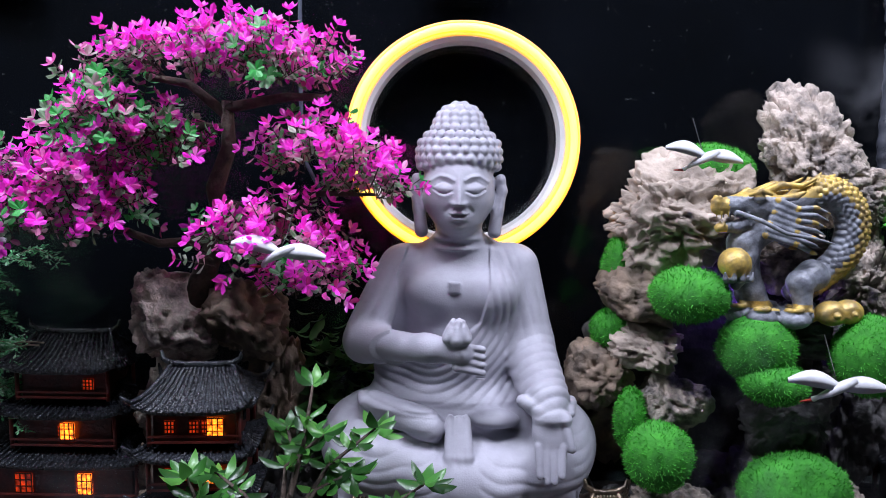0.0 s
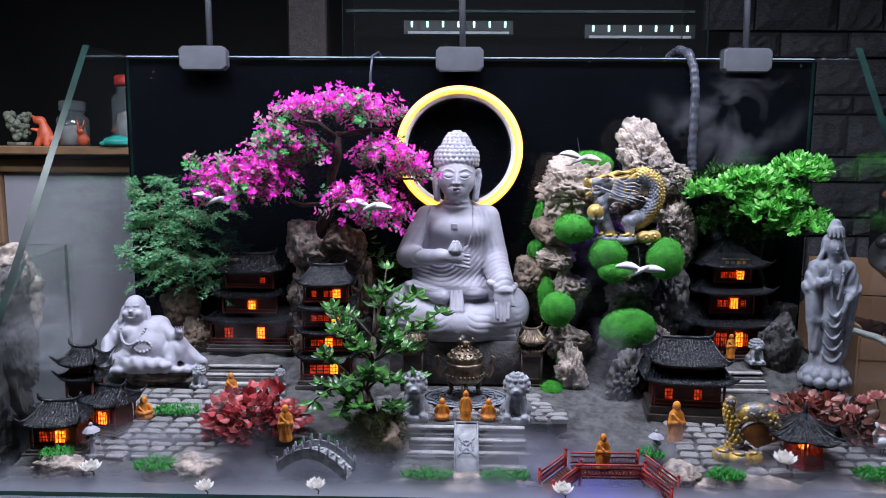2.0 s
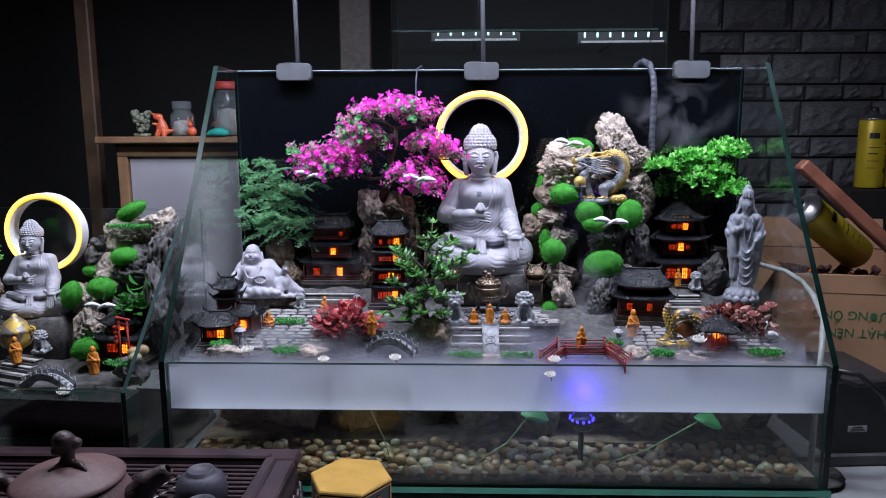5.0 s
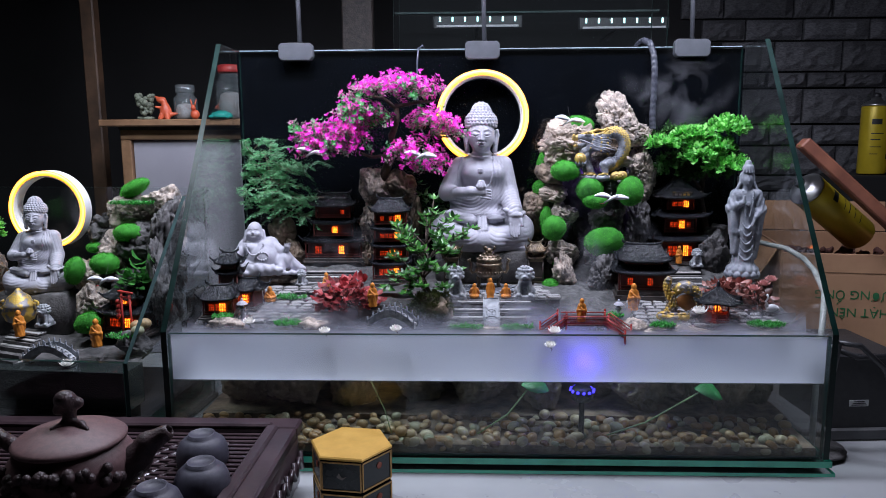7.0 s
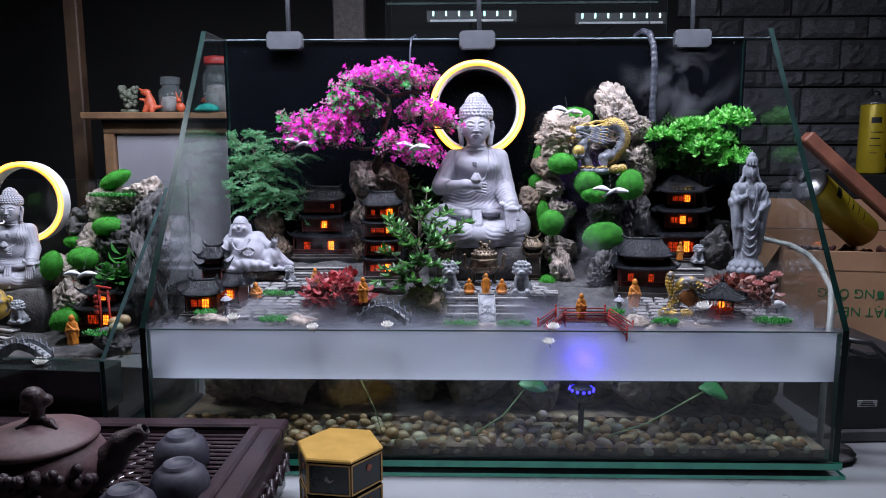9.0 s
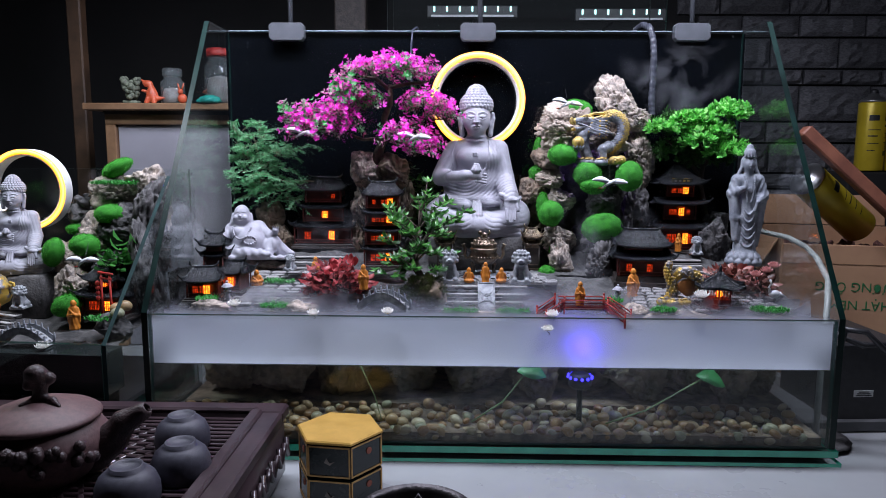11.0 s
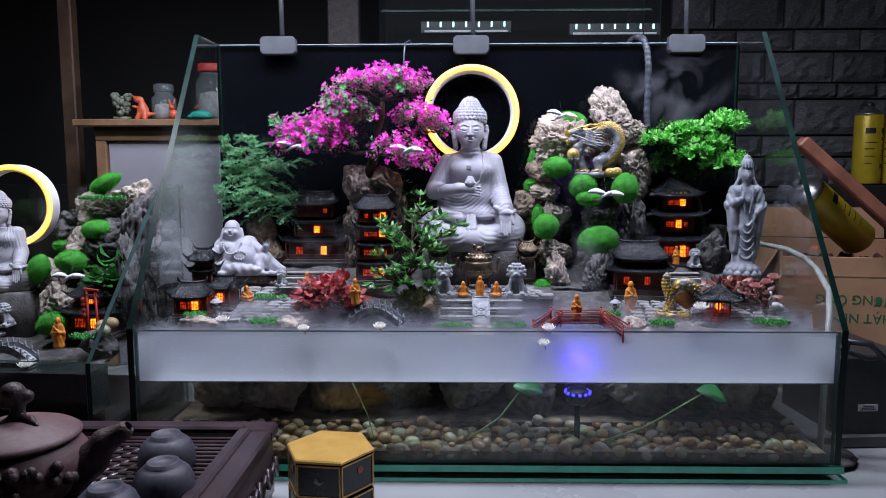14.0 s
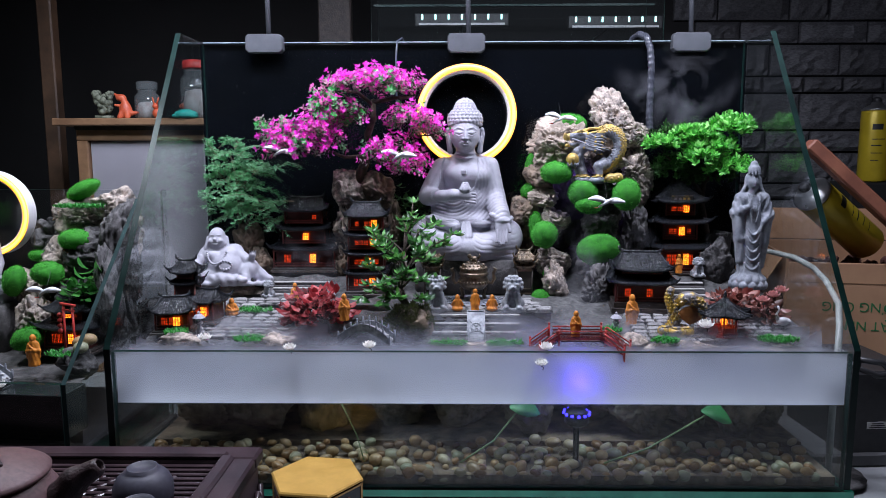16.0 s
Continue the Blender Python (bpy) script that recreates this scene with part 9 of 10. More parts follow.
# ---- slate wall ----
SLATE = mat("split_slate", (0.21, 0.21, 0.225), (0.09, 0.09, 0.10), rough=0.5, scale=25, bump=1.0, bscale=70, rand=0.35)
r = np.random.RandomState(71)
bricks = []
for k in range(10):
    v, f = [], []
    n, m = 8, 5
    for j in range(m + 1):
        for i in range(n + 1):
            e_ = i in (0, n) or j in (0, m)
            v.append((i / n - 0.5, -0.004 if e_ else -0.012 - 0.010 * r.rand(), j / m - 0.5))
    for j in range(m):
        for i in range(n):
            a = j * (n + 1) + i
            f.append((a, a + 1, a + n + 2, a + n + 1))
    o = len(v)
    v += [(-0.5, 0.02, -0.5), (0.5, 0.02, -0.5), (0.5, 0.02, 0.5), (-0.5, 0.02, 0.5)]
    f += [(0, o, o + 1, n), (m * (n + 1) + n, o + 2, o + 3, m * (n + 1)), (0, m * (n + 1), o + 3, o), (n, o + 1, o + 2, m * (n + 1) + n)]
    bricks.append(mesh_from("brick", v, f, SLATE, smooth=False))
z = 0.0
row = 0
while z < 1.15:
    h = (0.045, 0.085, 0.06, 0.10)[row % 4]
    x = 0.68 - 0.06 * (row % 3)
    while x < 1.75:
        w = 0.10 + 0.10 * r.rand()
        ob = new("brick", bricks[r.randint(10)])
        ob.parent = wall_north
        ob.location = (x + w / 2, -0.055 - 0.006 * r.rand(), z + h / 2 - 0.57)
        ob.scale = (w - 0.006, 1.0, h - 0.006)
        x += w
    z += h
    row += 1
# ---- tea tray and tea things ----
ROSE = mat("dark_rosewood", (0.060, 0.036, 0.042), (0.030, 0.018, 0.022), rough=0.32, scale=18, bump=0.08, bscale=120, coat=0.2)
CLAYP = mat("purple_clay", (0.155, 0.085, 0.085), (0.10, 0.055, 0.056), rough=0.5, scale=200, bump=0.25, bscale=1400)
CLAYK = mat("blackened_clay", (0.060, 0.034, 0.036), (0.022, 0.013, 0.014), rough=0.45, scale=120, bump=0.5, bscale=500)
CLAYD = mat("dark_purple_clay", (0.060, 0.058, 0.080), (0.045, 0.043, 0.060), rough=0.5, scale=200, bump=0.2, bscale=1400)
tray = thing("tea_tray", "dark carved rosewood tea tray with a slatted top", "tea tray", at=(-0.505, -0.205, -0.025))
TX, TY, TZ = 0.245, 0.175, 0.094
F = 0.034
for sy in (-1, 1):
    part("frame_rail", Shape().box((0, sy * (TY - F / 2), TZ - 0.008), (2 * TX, F, 0.016), 0.003).box((0, sy * (TY - F + 0.006), TZ + 0.001), (2 * TX - 2 * F, 0.012, 0.006), 0.0025), ROSE, tray, smooth=False)
for sx in (-1, 1):
    part("frame_rail", Shape().box((sx * (TX - F / 2 - 0.002), 0, TZ - 0.008), (F + 0.004, 2 * (TY - F), 0.016), 0.003).box((sx * (TX - F + 0.002), 0, TZ + 0.001), (0.016, 2 * TY - 2 * F, 0.007), 0.003), ROSE, tray, smooth=False)
    cv = Shape().box((sx * (TX - 0.010), 0, 0.040), (0.012, 2 * TY - 0.02, 0.070), 0.003)
    for k in range(9):
        y = -TY + 0.03 + k * (2 * TY - 0.06) / 8
        cv.tube([(sx * (TX - 0.001), y - 0.014, 0.030), (sx * (TX + 0.002), y - 0.006, 0.052), (sx * (TX + 0.002), y + 0.006, 0.034), (sx * (TX - 0.001), y + 0.014, 0.054)], 0.0035, 7)
        cv.ball((sx * (TX - 0.001), y, 0.046), (0.004, 0.006, 0.006), 8)
    part("carved_side", cv, ROSE, tray, "carved side panel")
for sy in (-1, 1):
    part("long_side", Shape().box((0, sy * (TY - 0.010), 0.040), (2 * TX - 0.03, 0.012, 0.070), 0.003), ROSE, tray, smooth=False)
part("drip_pan", Shape().box((0, 0, 0.045), (2 * TX - 0.04, 2 * TY - 0.04, 0.004)), DARK_WOOD, tray, smooth=False)
for k in range(26):
    y = -TY + F + 0.004 + k * (2 * TY - 2 * F - 0.008) / 25
    part("slat", Shape().box((0, y, TZ - 0.010), (2 * TX - 2 * F, 0.0055, 0.006), 0.001), ROSE, tray, smooth=False)
for k in range(6):
    for q in (-1, 1):
        m = Matrix.Translation((0.055 - 0.02 * k + 0.05, 0, TZ - 0.0096)) @ Matrix.Rotation(radians(q * 28), 4, "Z")
        part("cross_slat", Shape().box((0, 0, 0), (0.0055, 2 * (TY - F) - 0.03, 0.0052), 0.001, m), ROSE, tray, smooth=False)
for sx in (-1, 1):
    for sy in (-1, 1):
        part("foot", Shape().box((sx * (TX - 0.03), sy * (TY - 0.03), 0.004), (0.04, 0.04, 0.008), 0.002), ROSE, tray, smooth=False)
TT = -0.025 + TZ - 0.007


def cup(at, turn=0.0):
    e = thing("tea_cup", "dark purple clay tea cup turned upside down on the tray", "cup", at=at, group="tea cups")
    s = Shape().lathe([(0.0275, 0.0), (0.0290, 0.001), (0.0300, 0.008), (0.0292, 0.018), (0.0255, 0.027), (0.0195, 0.0325), (0.0155, 0.034), (0.0152, 0.0375), (0.0138, 0.0378), (0.0130, 0.0350), (0.0, 0.0348)], 40)
    part("bowl", s, CLAYD, e, "rounded dark clay bowl")
    return e


cup((-0.351, -0.153, TT))
cup((-0.324, -0.226, TT))
cup((-0.353, -0.282, TT))


def teapot(at, turn):
    e = thing("teapot", "round purple clay teapot with twig handle and spout", "teapot", at=at, turn=turn)
    s = Shape().lathe([(0.034, 0.0), (0.040, 0.003), (0.052, 0.014), (0.0590, 0.030), (0.0580, 0.042), (0.0500, 0.054), (0.0440, 0.058)], 48)
    part("body", s, CLAYP, e, "rounded clay body")
    part("lid", Shape().lathe([(0.0490, 0.0570), (0.0525, 0.0575), (0.0530, 0.0600), (0.0500, 0.0625), (0.0460, 0.0650), (0.0300, 0.0710), (0.0120, 0.0745), (0.0, 0.0750)], 44), CLAYP, e, "domed lid")
    kn = Clay((-0.03, -0.03, 0.068), (0.03, 0.03, 0.112), 0.0012)
    kn.rod((0, 0, 0.074), (0.002, 0, 0.090), 0.007, 0.006, 0.003).ball((-0.002, 0, 0.099), (0.0105, 0.010, 0.0095), 0.003).ball((0.008, 0.004, 0.094), 0.006, 0.003).ball((-0.008, -0.003, 0.090), 0.005, 0.003)
    kn.chain([(0, 0, 0.076), (0.014, -0.006, 0.0755), (0.022, -0.012, 0.0725)], [0.005, 0.0035, 0.0018], 0.003).chain([(0, 0, 0.076), (-0.012, -0.012, 0.0745)], [0.0045, 0.0018], 0.003)
    part("knob", kn.mesh("knob", CLAYK), CLAYK, e, "gnarled dark twig knob")
    sp = Clay((0.03, -0.025, 0.0), (0.105, 0.025, 0.085), 0.0013)
    sp.chain([(0.046, 0, 0.022), (0.062, 0, 0.034), (0.074, 0, 0.050), (0.092, 0, 0.060)], [0.018, 0.0150, 0.0115, 0.0085], 0.004)
    sp.ball((0.066, 0.006, 0.044), 0.006, 0.003).ball((0.060, -0.008, 0.034), 0.007, 0.003).ball((0.078, -0.004, 0.050), 0.005, 0.003)
    sp.rod((0.086, 0, 0.059), (0.100, 0, 0.065), 0.0042, 0.0046, 0.001, cut=True)
    part("spout", sp.mesh("spout", CLAYK), CLAYK, e, "knotty twig spout")
    ha = Clay((-0.125, -0.02, 0.0), (-0.03, 0.02, 0.10), 0.0014)
    ha.chain([(-0.048, 0, 0.050), (-0.070, 0, 0.066), (-0.092, 0, 0.060), (-0.096, 0, 0.036), (-0.078, 0, 0.018), (-0.050, 0, 0.018)], [0.008, 0.0072, 0.0066, 0.0062, 0.0062, 0.007], 0.003)
    ha.ball((-0.078, 0.002, 0.070), 0.008, 0.003).ball((-0.096, 0, 0.050), 0.0075, 0.003).ball((-0.062, -0.004, 0.064), 0.006, 0.003)
    part("handle", ha.mesh("handle", CLAYK), CLAYK, e, "bent twig handle")
    or_ = Shape()
    r = np.random.RandomState(8)
    for k in range(46):
        a = radians(-160 + 140 * r.rand())
        rr, zz = 0.057 + 0.003 * r.rand(), 0.026 + 0.020 * r.rand()
        or_.ball((rr * math.cos(a), rr * math.sin(a), zz), (0.004 + 0.003 * r.rand(),) * 3, 7)
    tagged(part("relief", or_, CLAYK, e, "dark applied leaf relief"), kind="stuff")
    e.scale = (1.07, 1.07, 1.09)
    return e


teapot((-0.462, -0.232, TT), 8)

LACQ = mat("black_green_lacquer", (0.012, 0.020, 0.020), (0.008, 0.012, 0.012), rough=0.25, scale=30, bump=0.03)
GOLDTOP = mat("gold_foil_board", (0.70, 0.42, 0.10), (0.62, 0.36, 0.08), rough=0.42, metal=0.45, scale=60, bump=0.05)
GOLDLINE = mat("gold_line", (0.62, 0.36, 0.13), None, rough=0.4, metal=0.5, scale=60)
hb = thing("hexagonal_box", "six-sided black and gold tea box with two tiers", "box", at=(-0.184, -0.090, -0.025), turn=-7)
HR = 0.0515
for tier, (z0, z1) in enumerate(((0.001, 0.0395), (0.0415, 0.0815))):
    t_ = part("tier", Shape().lathe([(HR * 0.985, z0), (HR, z0 + 0.001), (HR, z1 - 0.001), (HR * 0.985, z1)], 6), LACQ, hb, "black lacquered tier", smooth=False)
    for k in range(6):
        a0, a1 = math.pi / 3 * k, math.pi / 3 * (k + 1)
        p, q = Vector((HR * math.cos(a0), HR * math.sin(a0), 0)), Vector((HR * math.cos(a1), HR * math.sin(a1), 0))
        mid = (p + q) / 2
        m = Matrix.Translation(mid) @ Matrix.Rotation(math.atan2((q - p).y, (q - p).x), 4, "Z")
        L, zc, hh = (q - p).length, (z0 + z1) / 2, z1 - z0
        s = Shape()
        for zz in (z0 + 0.0022, z1 - 0.0022):
            s.box((0, -0.0005, zz), (L * 0.97, 0.0012, 0.0018), 0, m)
        for xx in (-1, 1):
            s.box((xx * L * 0.475, -0.0005, zc), (0.0018, 0.0012, hh - 0.006), 0, m)
        part("gold_frame", s, GOLDLINE, t_, smooth=False)
        s = Shape()
        if k % 2:
            s.lathe([(0.0042, -0.0004), (0.0042, 0.0004)], 14, m @ Matrix.Translation((0.004, -0.0006, zc + 0.006)) @ Matrix.Rotation(radians(90), 4, "X"))
            part("printed_disc", s, mat("dull_red_print", (0.35, 0.08, 0.04), None, rough=0.5, scale=60), t_, smooth=False)
        else:
            s.add([(-0.006, -0.0009, zc - 0.001), (0.001, -0.0009, zc - 0.004), (0.007, -0.0009, zc + 0.001), (0.001, -0.0009, zc - 0.001), (-0.003, -0.0009, zc + 0.005)], [(0, 1, 3), (1, 2, 3), (0, 3, 4)], m)
            part("printed_bird", s, mat("pale_print", (0.30, 0.26, 0.22), None, rough=0.5, scale=60), t_, smooth=False)
part("lid", Shape().lathe([(HR * 1.01, 0.0820), (HR * 1.035, 0.0828), (HR * 1.035, 0.0850), (HR * 1.0, 0.0866), (HR * 0.93, 0.0868)], 6), GOLDTOP, hb, "flat gold lid with a raised rim", smooth=False)

bw = thing("incense_bowl", "dark metal openwork bowl with lotus ornament inside", "bowl", at=(-0.080, -0.288, -0.025))
IRON = mat("dark_cast_metal", (0.045, 0.040, 0.042), (0.02, 0.018, 0.02), rough=0.35, metal=0.7, scale=60, bump=0.3, bscale=300)
part("bowl", Shape().lathe([(0.030, 0), (0.034, 0.003), (0.046, 0.030), (0.056, 0.058), (0.0580, 0.066), (0.0560, 0.068), (0.0520, 0.062), (0.040, 0.034), (0.0, 0.030)], 48), IRON, bw)
for k in range(8):
    a = 2 * math.pi * k / 8
    part("openwork", Shape().tube([(0.050 * math.cos(a + q), 0.050 * math.sin(a + q), 0.060 - 0.03 * abs(q) * 2) for q in (-0.32, -0.16, 0, 0.16, 0.32)], 0.0022, 6), IRON, bw)
for k in range(8):
    a = 2 * math.pi * k / 8
    m = Matrix.Translation((0, 0, 0.030)) @ Matrix.Rotation(a, 4, "Z") @ Matrix.Rotation(radians(34), 4, "Y")
    part("petal", Shape().add([(0, 0, 0), (0.002, -0.008, 0.014), (0.002, 0.008, 0.014), (-0.001, 0, 0.015), (-0.003, 0, 0.034)], [(0, 1, 3), (0, 3, 2), (1, 4, 3), (3, 4, 2)], m), IRON, bw)
part("cone", Shape().lathe([(0.006, 0.030), (0.006, 0.050), (0.001, 0.064)], 10), IRON, bw)
bw.scale = (1.0, 1.0, 1.26)
# ---- the second tank ----
T2 = thing("small_glass_tank", "smaller wet glass tank holding a second miniature landscape", "tank", at=(-0.512, 0.0, -0.022), turn=-4)
S2 = [(0.0, 0.002), (0.290, 0.002), (0.290, 0.383), (0.205, 0.374), (0.0, 0.156)]
DULL_EDGE = mat("dull_glass_edge", (0.02, 0.05, 0.05), (0.008, 0.02, 0.02), rough=0.65, scale=25, spec=0.15)
pane("side_pane", S2, "x", -0.006, 0.006, T2, "clear sloping side pane").data.materials[1] = DULL_EDGE
pane("side_pane", S2, "x", -0.560, 0.006, T2, "clear sloping side pane")
pane("front_pane", [(-0.553, 0.002), (-0.007, 0.002), (-0.007, 0.156), (-0.553, 0.156)], "y", 0.0, 0.006, T2, "low clear front pane")
pane("back_pane", [(-0.553, 0.002), (-0.007, 0.002), (-0.007, 0.383), (-0.553, 0.383)], "y", 0.284, 0.006, T2, "tall back pane")
part("dark_base", Shape().box((-0.280, 0.148, 0.030), (0.542, 0.268, 0.052), 0.004), BLACK_PLASTIC, T2, "dark base filling", smooth=False)
solid("tank_stand", Shape().box((0, 0, 0), (0.58, 0.30, 0.010), 0.001), BLACK_PLASTIC, "thin dark mat under the small tank", "mat", at=(-0.795, 0.165, -0.0195), turn=-4, smooth=False)
g2 = Shape()
NX, NY = 60, 26
for j in range(NY + 1):
    for i in range(NX + 1):
        x, y = -1.050 + 0.525 * i / NX, 0.054 + 0.220 * j / NY
        z = 0.118 + 0.16 * max(0, min(0.14, y - 0.06)) + 0.006 * noise.fractal((x * 22, y * 22, 7.0), 1.0, 2.0, 4)
        g2.v.append((x, y + 0.035 * (-0.52 - x) * 0.5, z if j else 0.035))
for j in range(NY):
    for i in range(NX):
        a = j * (NX + 1) + i
        g2.f.append((a, a + 1, a + NX + 2, a + NX + 1))
solid("small_tank_ground", g2, ROCK_DARK, "wet grey ground inside the small tank", "ground", kind="structure")
solid("dark_water", Shape().box((-0.279, 0.031, 0.088), (0.540, 0.050, 0.060), 0.001), mat("dark_pond_water", (0.030, 0.036, 0.035), (0.014, 0.018, 0.018), rough=0.06, scale=9, bump=0.06, bscale=40), "dark still water behind the small tank's front pane", "water", at=(-0.512, 0.0, -0.0), turn=-4, kind="structure", smooth=False)
ob = solid("buddha_statue", statue.data, STONE, "smaller white seated statue in the second tank", "statue", at=(-0.742, 0.190, 0.199), turn=10)
ob.scale = (0.61, 0.61, 0.61)
solid("statue_plinth", Shape().box((0, 0, 0), (0.12, 0.08, 0.070), 0.004), ROCK_DARK, "dark plinth under the smaller statue", "plinth", at=(-0.742, 0.192, 0.165))
light_ring((-0.744, 0.235, 0.328), 0.0655, 0)
solid("backing_rock", rock_mesh("backing_rock", (0.15, 0.06, 0.26), 173, ROCK_DARK, 0.5), ROCK_DARK, "tall dark rock at the back of the small tank", "rock", at=(-0.592, 0.246, 0.225))
R2 = thing("small_rockery", "porous dark grey rockery in the second tank", "rock", at=(-0.60, 0.20, 0.12))
for i, (x, y, z, sx, sy, sz, mt, rg) in enumerate([(-0.548, 0.235, 0.335, 0.070, 0.06, 0.070, ROCK_GREY, 0.5), (-0.610, 0.240, 0.322, 0.080, 0.06, 0.055, ROCK_GREY, 0.5), (-0.575, 0.220, 0.268, 0.100, 0.07, 0.080, ROCK_DARK, 0.5), (-0.625, 0.220, 0.250, 0.075, 0.07, 0.080, ROCK_GREY, 0.6), (-0.660, 0.200, 0.215, 0.060, 0.06, 0.090, ROCK_GREY, 0.6), (-0.580, 0.200, 0.205, 0.110, 0.08, 0.090, ROCK_DARK, 0.5), (-0.645, 0.160, 0.180, 0.080, 0.06, 0.080, ROCK_GREY, 0.5), (-0.560, 0.220, 0.155, 0.080, 0.08, 0.080, ROCK_DARK, 0.4), (-0.540, 0.245, 0.240, 0.030, 0.05, 0.12, ROCK_DARK, 0.5), (-0.532, 0.215, 0.295, 0.052, 0.10, 0.15, ROCK_DARK, 0.4), (-0.534, 0.165, 0.215, 0.046, 0.11, 0.16, ROCK_DARK, 0.4), (-0.575, 0.255, 0.300, 0.12, 0.05, 0.13, ROCK_GREY, 0.5), (-0.640, 0.250, 0.290, 0.09, 0.05, 0.10, ROCK_DARK, 0.5)]):
    stone(R2, (x + 0.60, y - 0.20, z - 0.12), (sx, sy, sz), 140 + i, mt, rg, (0, 10 * (i % 3 - 1), 20 * i))
for i, (at, size, tl) in enumerate([((-0.594, 0.222, 0.368), (0.058, 0.032, 0.030), -28), ((-0.594, 0.190, 0.296), (0.052, 0.04, 0.038), 0), ((-0.622, 0.160, 0.250), (0.048, 0.04, 0.042), 0), ((-0.675, 0.165, 0.238), (0.032, 0.034, 0.056), 12), ((-0.628, 0.110, 0.165), (0.048, 0.036, 0.040), -20), ((-0.655, 0.205, 0.270), (0.040, 0.03, 0.022), 0)]):
    moss_ball((at[0], at[1] + 0.008, at[2] - 0.004), (size[0] * 0.92, size[1], size[2] * 0.80), 160 + i, tl)
sprouts((-0.590, 0.212, 0.338), 0.040, 0.018, 260, 401)
sprouts((-0.555, 0.075, 0.150), 0.022, 0.014, 90, 402)
h2 = house("low dark red house glowing orange in the second tank", (-0.572, 0.140, 0.138), -8, [(0.060, 0.040, 0.030, 0.082, 0.060, 0.018, 0.050), (0.040, 0.030, 0.012, 0.062, 0.048, 0.018, 0.036)], base_h=0.008)
tg = thing("torii_gate", "thin red wooden gate with hanging red lanterns", "gate", at=(-0.556, 0.096, 0.132), turn=-30)
for q in (-1, 1):
    part("post", Shape().tube([(q * 0.012, 0, 0), (q * 0.010, 0, 0.082)], 0.0016, 8), RED_PAINT, tg)
part("lintel", Shape().box((0, 0, 0.083), (0.034, 0.004, 0.003), 0.0006).box((0, 0, 0.075), (0.026, 0.003, 0.002)), RED_PAINT, tg, smooth=False)
for k in range(4):
    part("lantern", Shape().ball((-0.014, -0.004, 0.068 - 0.0075 * k), (0.0034, 0.0034, 0.0036), 10), RED_PAINT, tg, "small red hanging ball")
monk((-0.589, 0.066, 0.140), 15, size=1.0, label="small yellow-orange figurine on the small tank's shore")
monk((-0.718, 0.085, 0.150), 40, size=0.95, label="small orange figurine on the small tank's stairs")
bird((-0.593, 0.105, 0.232), 0, 0, 0.85)
lotus((-0.615, 0.028, 0.120), 1.4)
ob = solid("lion_statue", LION, STONE_DARK, "small dark seated figure stone by the bridge", "statue", at=(-0.690, 0.105, 0.160), turn=0, group="small lions")
ob.scale = (0.8, 0.8, 0.8)
stairs((-0.735, 0.045, 0.118), 0.060, 6, 0.0065, 0.010, "pale stone steps in the second tank", -20)
b2 = copy_thing(br, pose(-0.650, 0.048, 0.122, 0, 0, -4))
b2["label"] = "small pale arched stone bridge in the second tank"
bn = thing("incense_burner", "golden carved incense burner in the second tank", "incense burner", at=(-0.738, 0.120, 0.160))
part("bowl", Shape().lathe([(0.010, 0.0), (0.020, 0.006), (0.025, 0.018), (0.022, 0.027), (0.024, 0.029), (0.020, 0.032), (0.016, 0.042), (0.006, 0.050), (0.002, 0.056)], 24), GOLD, bn)
for q in (-1, 1):
    part("handle", Shape().tube([(q * 0.023, 0, 0.020), (q * 0.031, 0, 0.024), (q * 0.030, 0, 0.034), (q * 0.024, 0, 0.036)], 0.0022, 7), GOLD, bn)
s = Shape()
r = np.random.RandomState(77)
for _ in range(46):
    p = Vector((r.normal() * 0.016, r.normal() * 0.012, abs(r.normal()) * 0.020))
    d = unit(Vector((r.normal(), r.normal() - 0.4, 0.3 + 0.4 * r.normal())))
    broad_leaf(s, p, d, unit(d.cross(Vector((0.1, 0.1, 1)))), 0.024, 0.006)
solid("leafy_plant", s, leaf_mat("fresh_green_leaves", [(0.03, 0.14, 0.03), (0.06, 0.26, 0.05), (0.10, 0.34, 0.08)], rough=0.35), "broad-leaved green plant in the small tank", "plant", at=(-0.552, 0.150, 0.212))
s = Shape()
rosettes(s, [((0, 0, 0), (0.040, 0.03, 0.03), 1.0)], 90, 7, 0.010, 0.0026, r)
solid("green_shrub", s, LIME, "lime-green leafy shrub in the small tank", "shrub", at=(-0.845, 0.20, 0.300), smooth=False)
solid("shrub_rock", rock_mesh("shrub_rock", (0.07, 0.07, 0.16), 171, ROCK_GREY, 0.4), ROCK_GREY, "grey rock carrying the small shrub", "rock", at=(-0.845, 0.205, 0.205))
for i, (x, y, z) in enumerate(((-0.532, 0.078, 0.160), (-0.526, 0.090, 0.168), (-0.540, 0.092, 0.164))):
    solid("white_pebble", peb[i], WHITE_PAINT, "smooth pale pebble on the small tank's rocks", "pebble", at=(x, y, z), group="pale pebbles").scale = (0.010, 0.009, 0.008)
solid("shore_stone", rock_mesh("shore_stone", (0.05, 0.05, 0.05), 172, ROCK_DARK, 0.4, ICO3), ROCK_DARK, "dark wet stone at the small tank's side", "rock", at=(-0.540, 0.085, 0.136), group="shore stones")
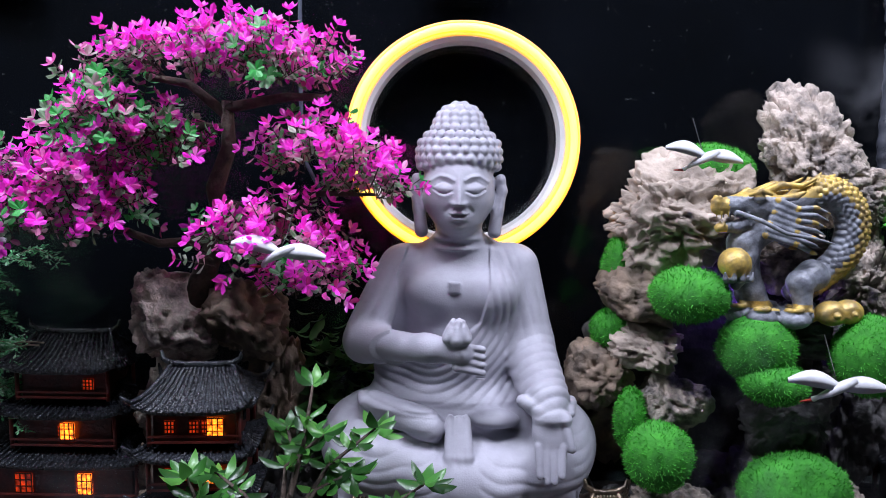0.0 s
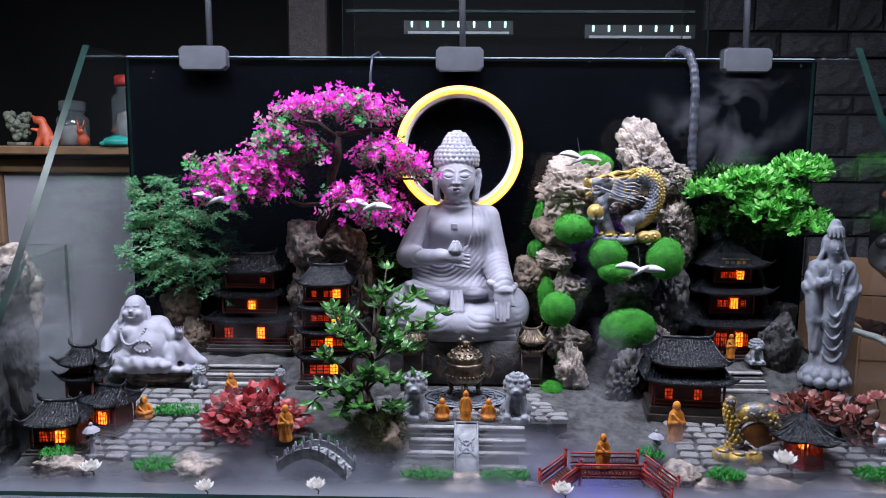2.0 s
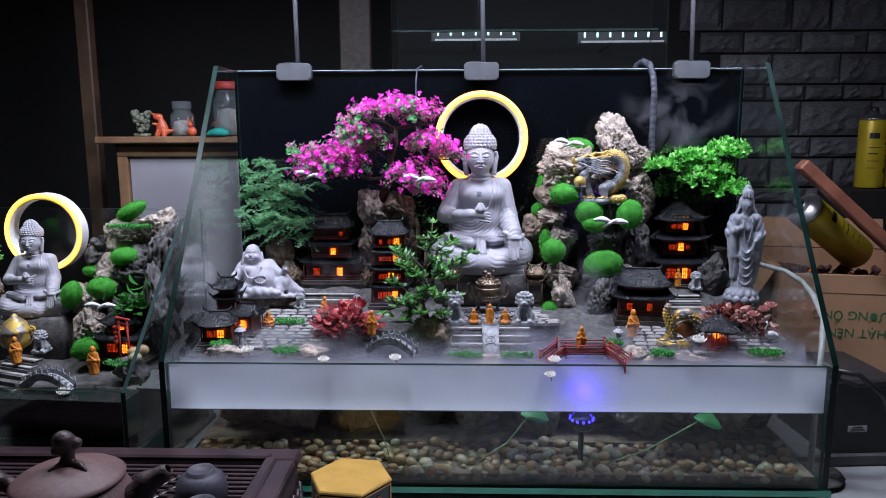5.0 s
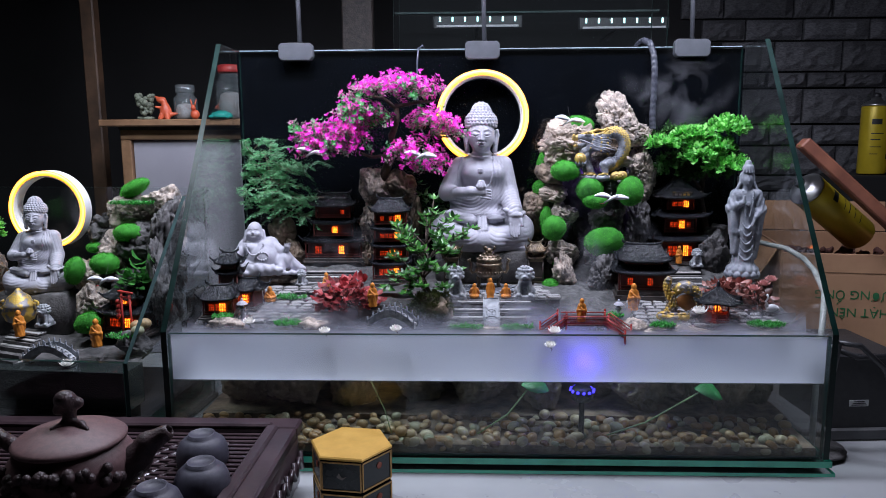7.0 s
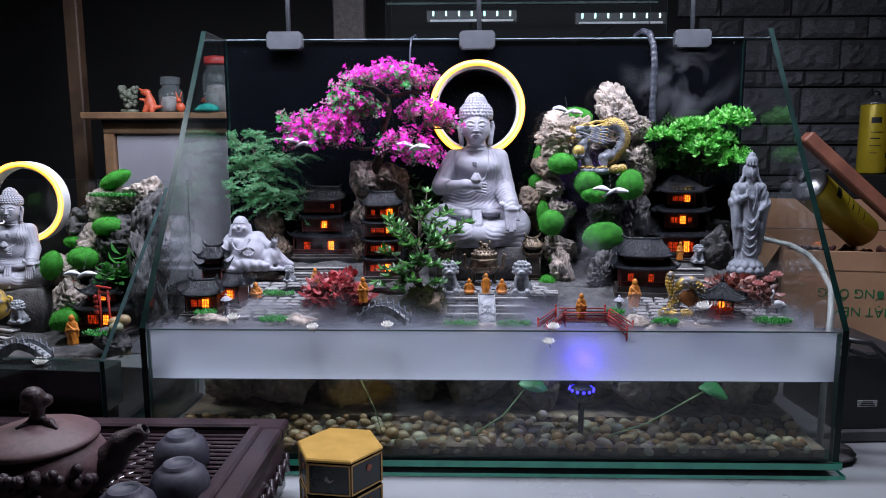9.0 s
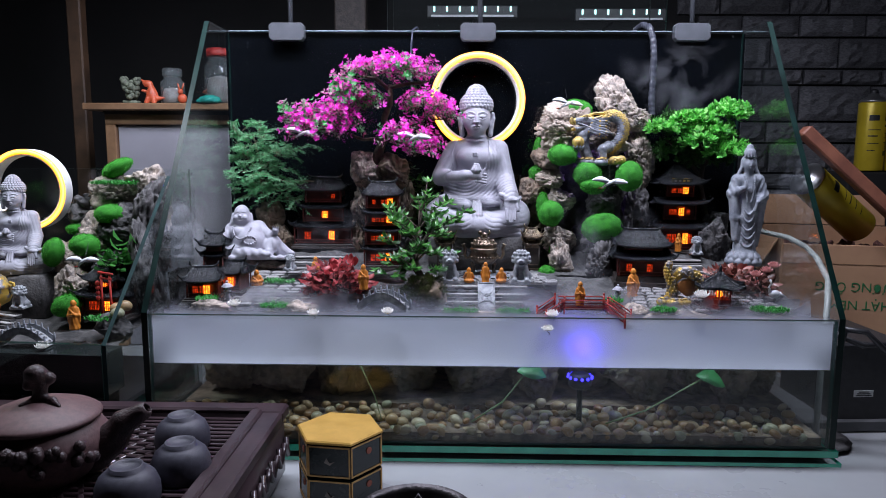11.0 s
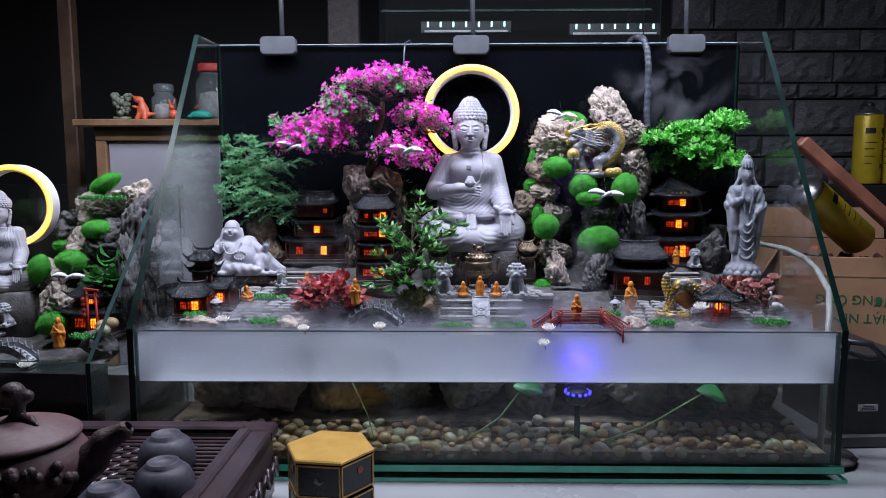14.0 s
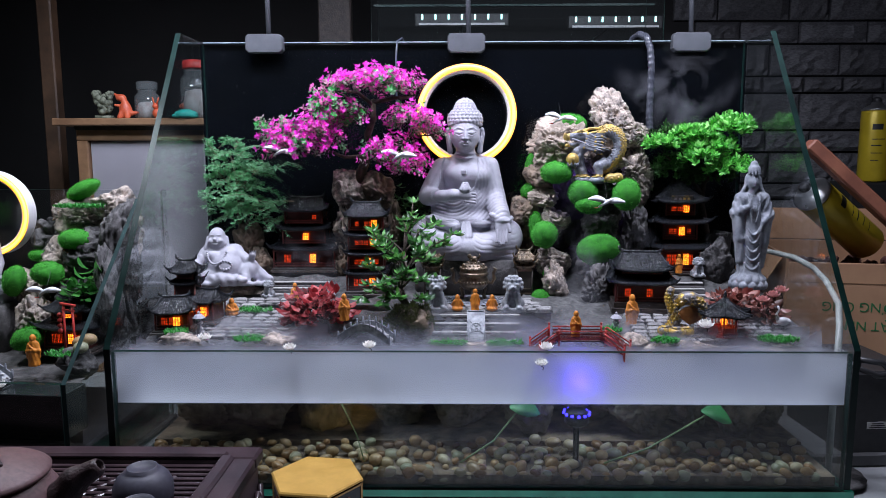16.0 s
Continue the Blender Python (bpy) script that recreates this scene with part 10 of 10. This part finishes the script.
# ---- paving stones of the courts ----
r = np.random.RandomState(81)
slab = []
for k in range(6):
    s = Shape()
    n = 8
    ring = [(0.5 * (1 + 0.10 * r.normal()) * math.copysign(abs(math.cos(a)) ** 0.45, math.cos(a)), 0.5 * (1 + 0.10 * r.normal()) * math.copysign(abs(math.sin(a)) ** 0.45, math.sin(a))) for a in [2 * math.pi * (i + 0.5) / n for i in range(n)]]
    s.v = [(x, y, -1.0) for x, y in ring] + [(x * 0.97, y * 0.97, 0.6) for x, y in ring] + [(x * 0.86, y * 0.86, 1.0) for x, y in ring]
    s.f = [tuple(range(2 * n, 3 * n))] + [(i, (i + 1) % n, n + (i + 1) % n, n + i) for i in range(n)] + [(n + i, n + (i + 1) % n, 2 * n + (i + 1) % n, 2 * n + i) for i in range(n)]
    slab.append(s.mesh("paving_stone", PAVING, False))


def pave(parent, x0, x1, y0, y1, skew, h, level=None, keep=lambda x, y: True):
    row, y = 0, y0
    o = parent.location
    while y < y1:
        d = h * (0.85 + 0.3 * r.rand())
        x = x0 - 0.012 * (row % 2)
        while x < x1:
            w = h * (1.3 + 1.1 * r.rand())
            cx, cy = x + w / 2 + skew * (y - y0), y + d / 2
            if keep(cx, cy):
                ob = new("paving_stone", slab[r.randint(6)])
                ob.parent = parent
                z = level if level is not None else ground_height(cx, cy)
                ob.location = (cx - o[0], cy - o[1], z - o[2] + 0.0016 + 0.0006 * r.rand())
                ob.scale = (w - 0.0014, d - 0.0012, 0.0026)
                ob.rotation_euler = (0.16 if level is None else 0.02 * r.normal(), 0.03 * r.normal(), 0.05 * r.normal())
            x += w
        y += d
    return parent


court_w = thing("court_paving", "court of uneven grey paving stones, wet with mist", "paving", at=(-0.33, 0.15, 0.16), kind="structure")
pave(court_w, -0.40, -0.235, 0.092, 0.225, 0.12, 0.0115, keep=lambda x, y: front_edge(x) + 0.004 < y and -0.43 < x < -0.2)
court_e = thing("court_paving", "court of uneven grey paving stones, wet with mist", "paving", at=(0.30, 0.15, 0.16), kind="structure")
pave(court_e, 0.215, 0.43, 0.082, 0.175, 0.0, 0.0115, keep=lambda x, y: front_edge(x) + 0.004 < y and x < 0.43)
pave(plaza, -0.105, 0.105, 0.140, 0.240, 0.0, 0.0120, level=0.1945, keep=lambda x, y: (x / 0.108) ** 2 + ((y - 0.17) / 0.072) ** 2 < 1 and (x / 0.052) ** 2 + ((y - 0.208) / 0.038) ** 2 > 1)
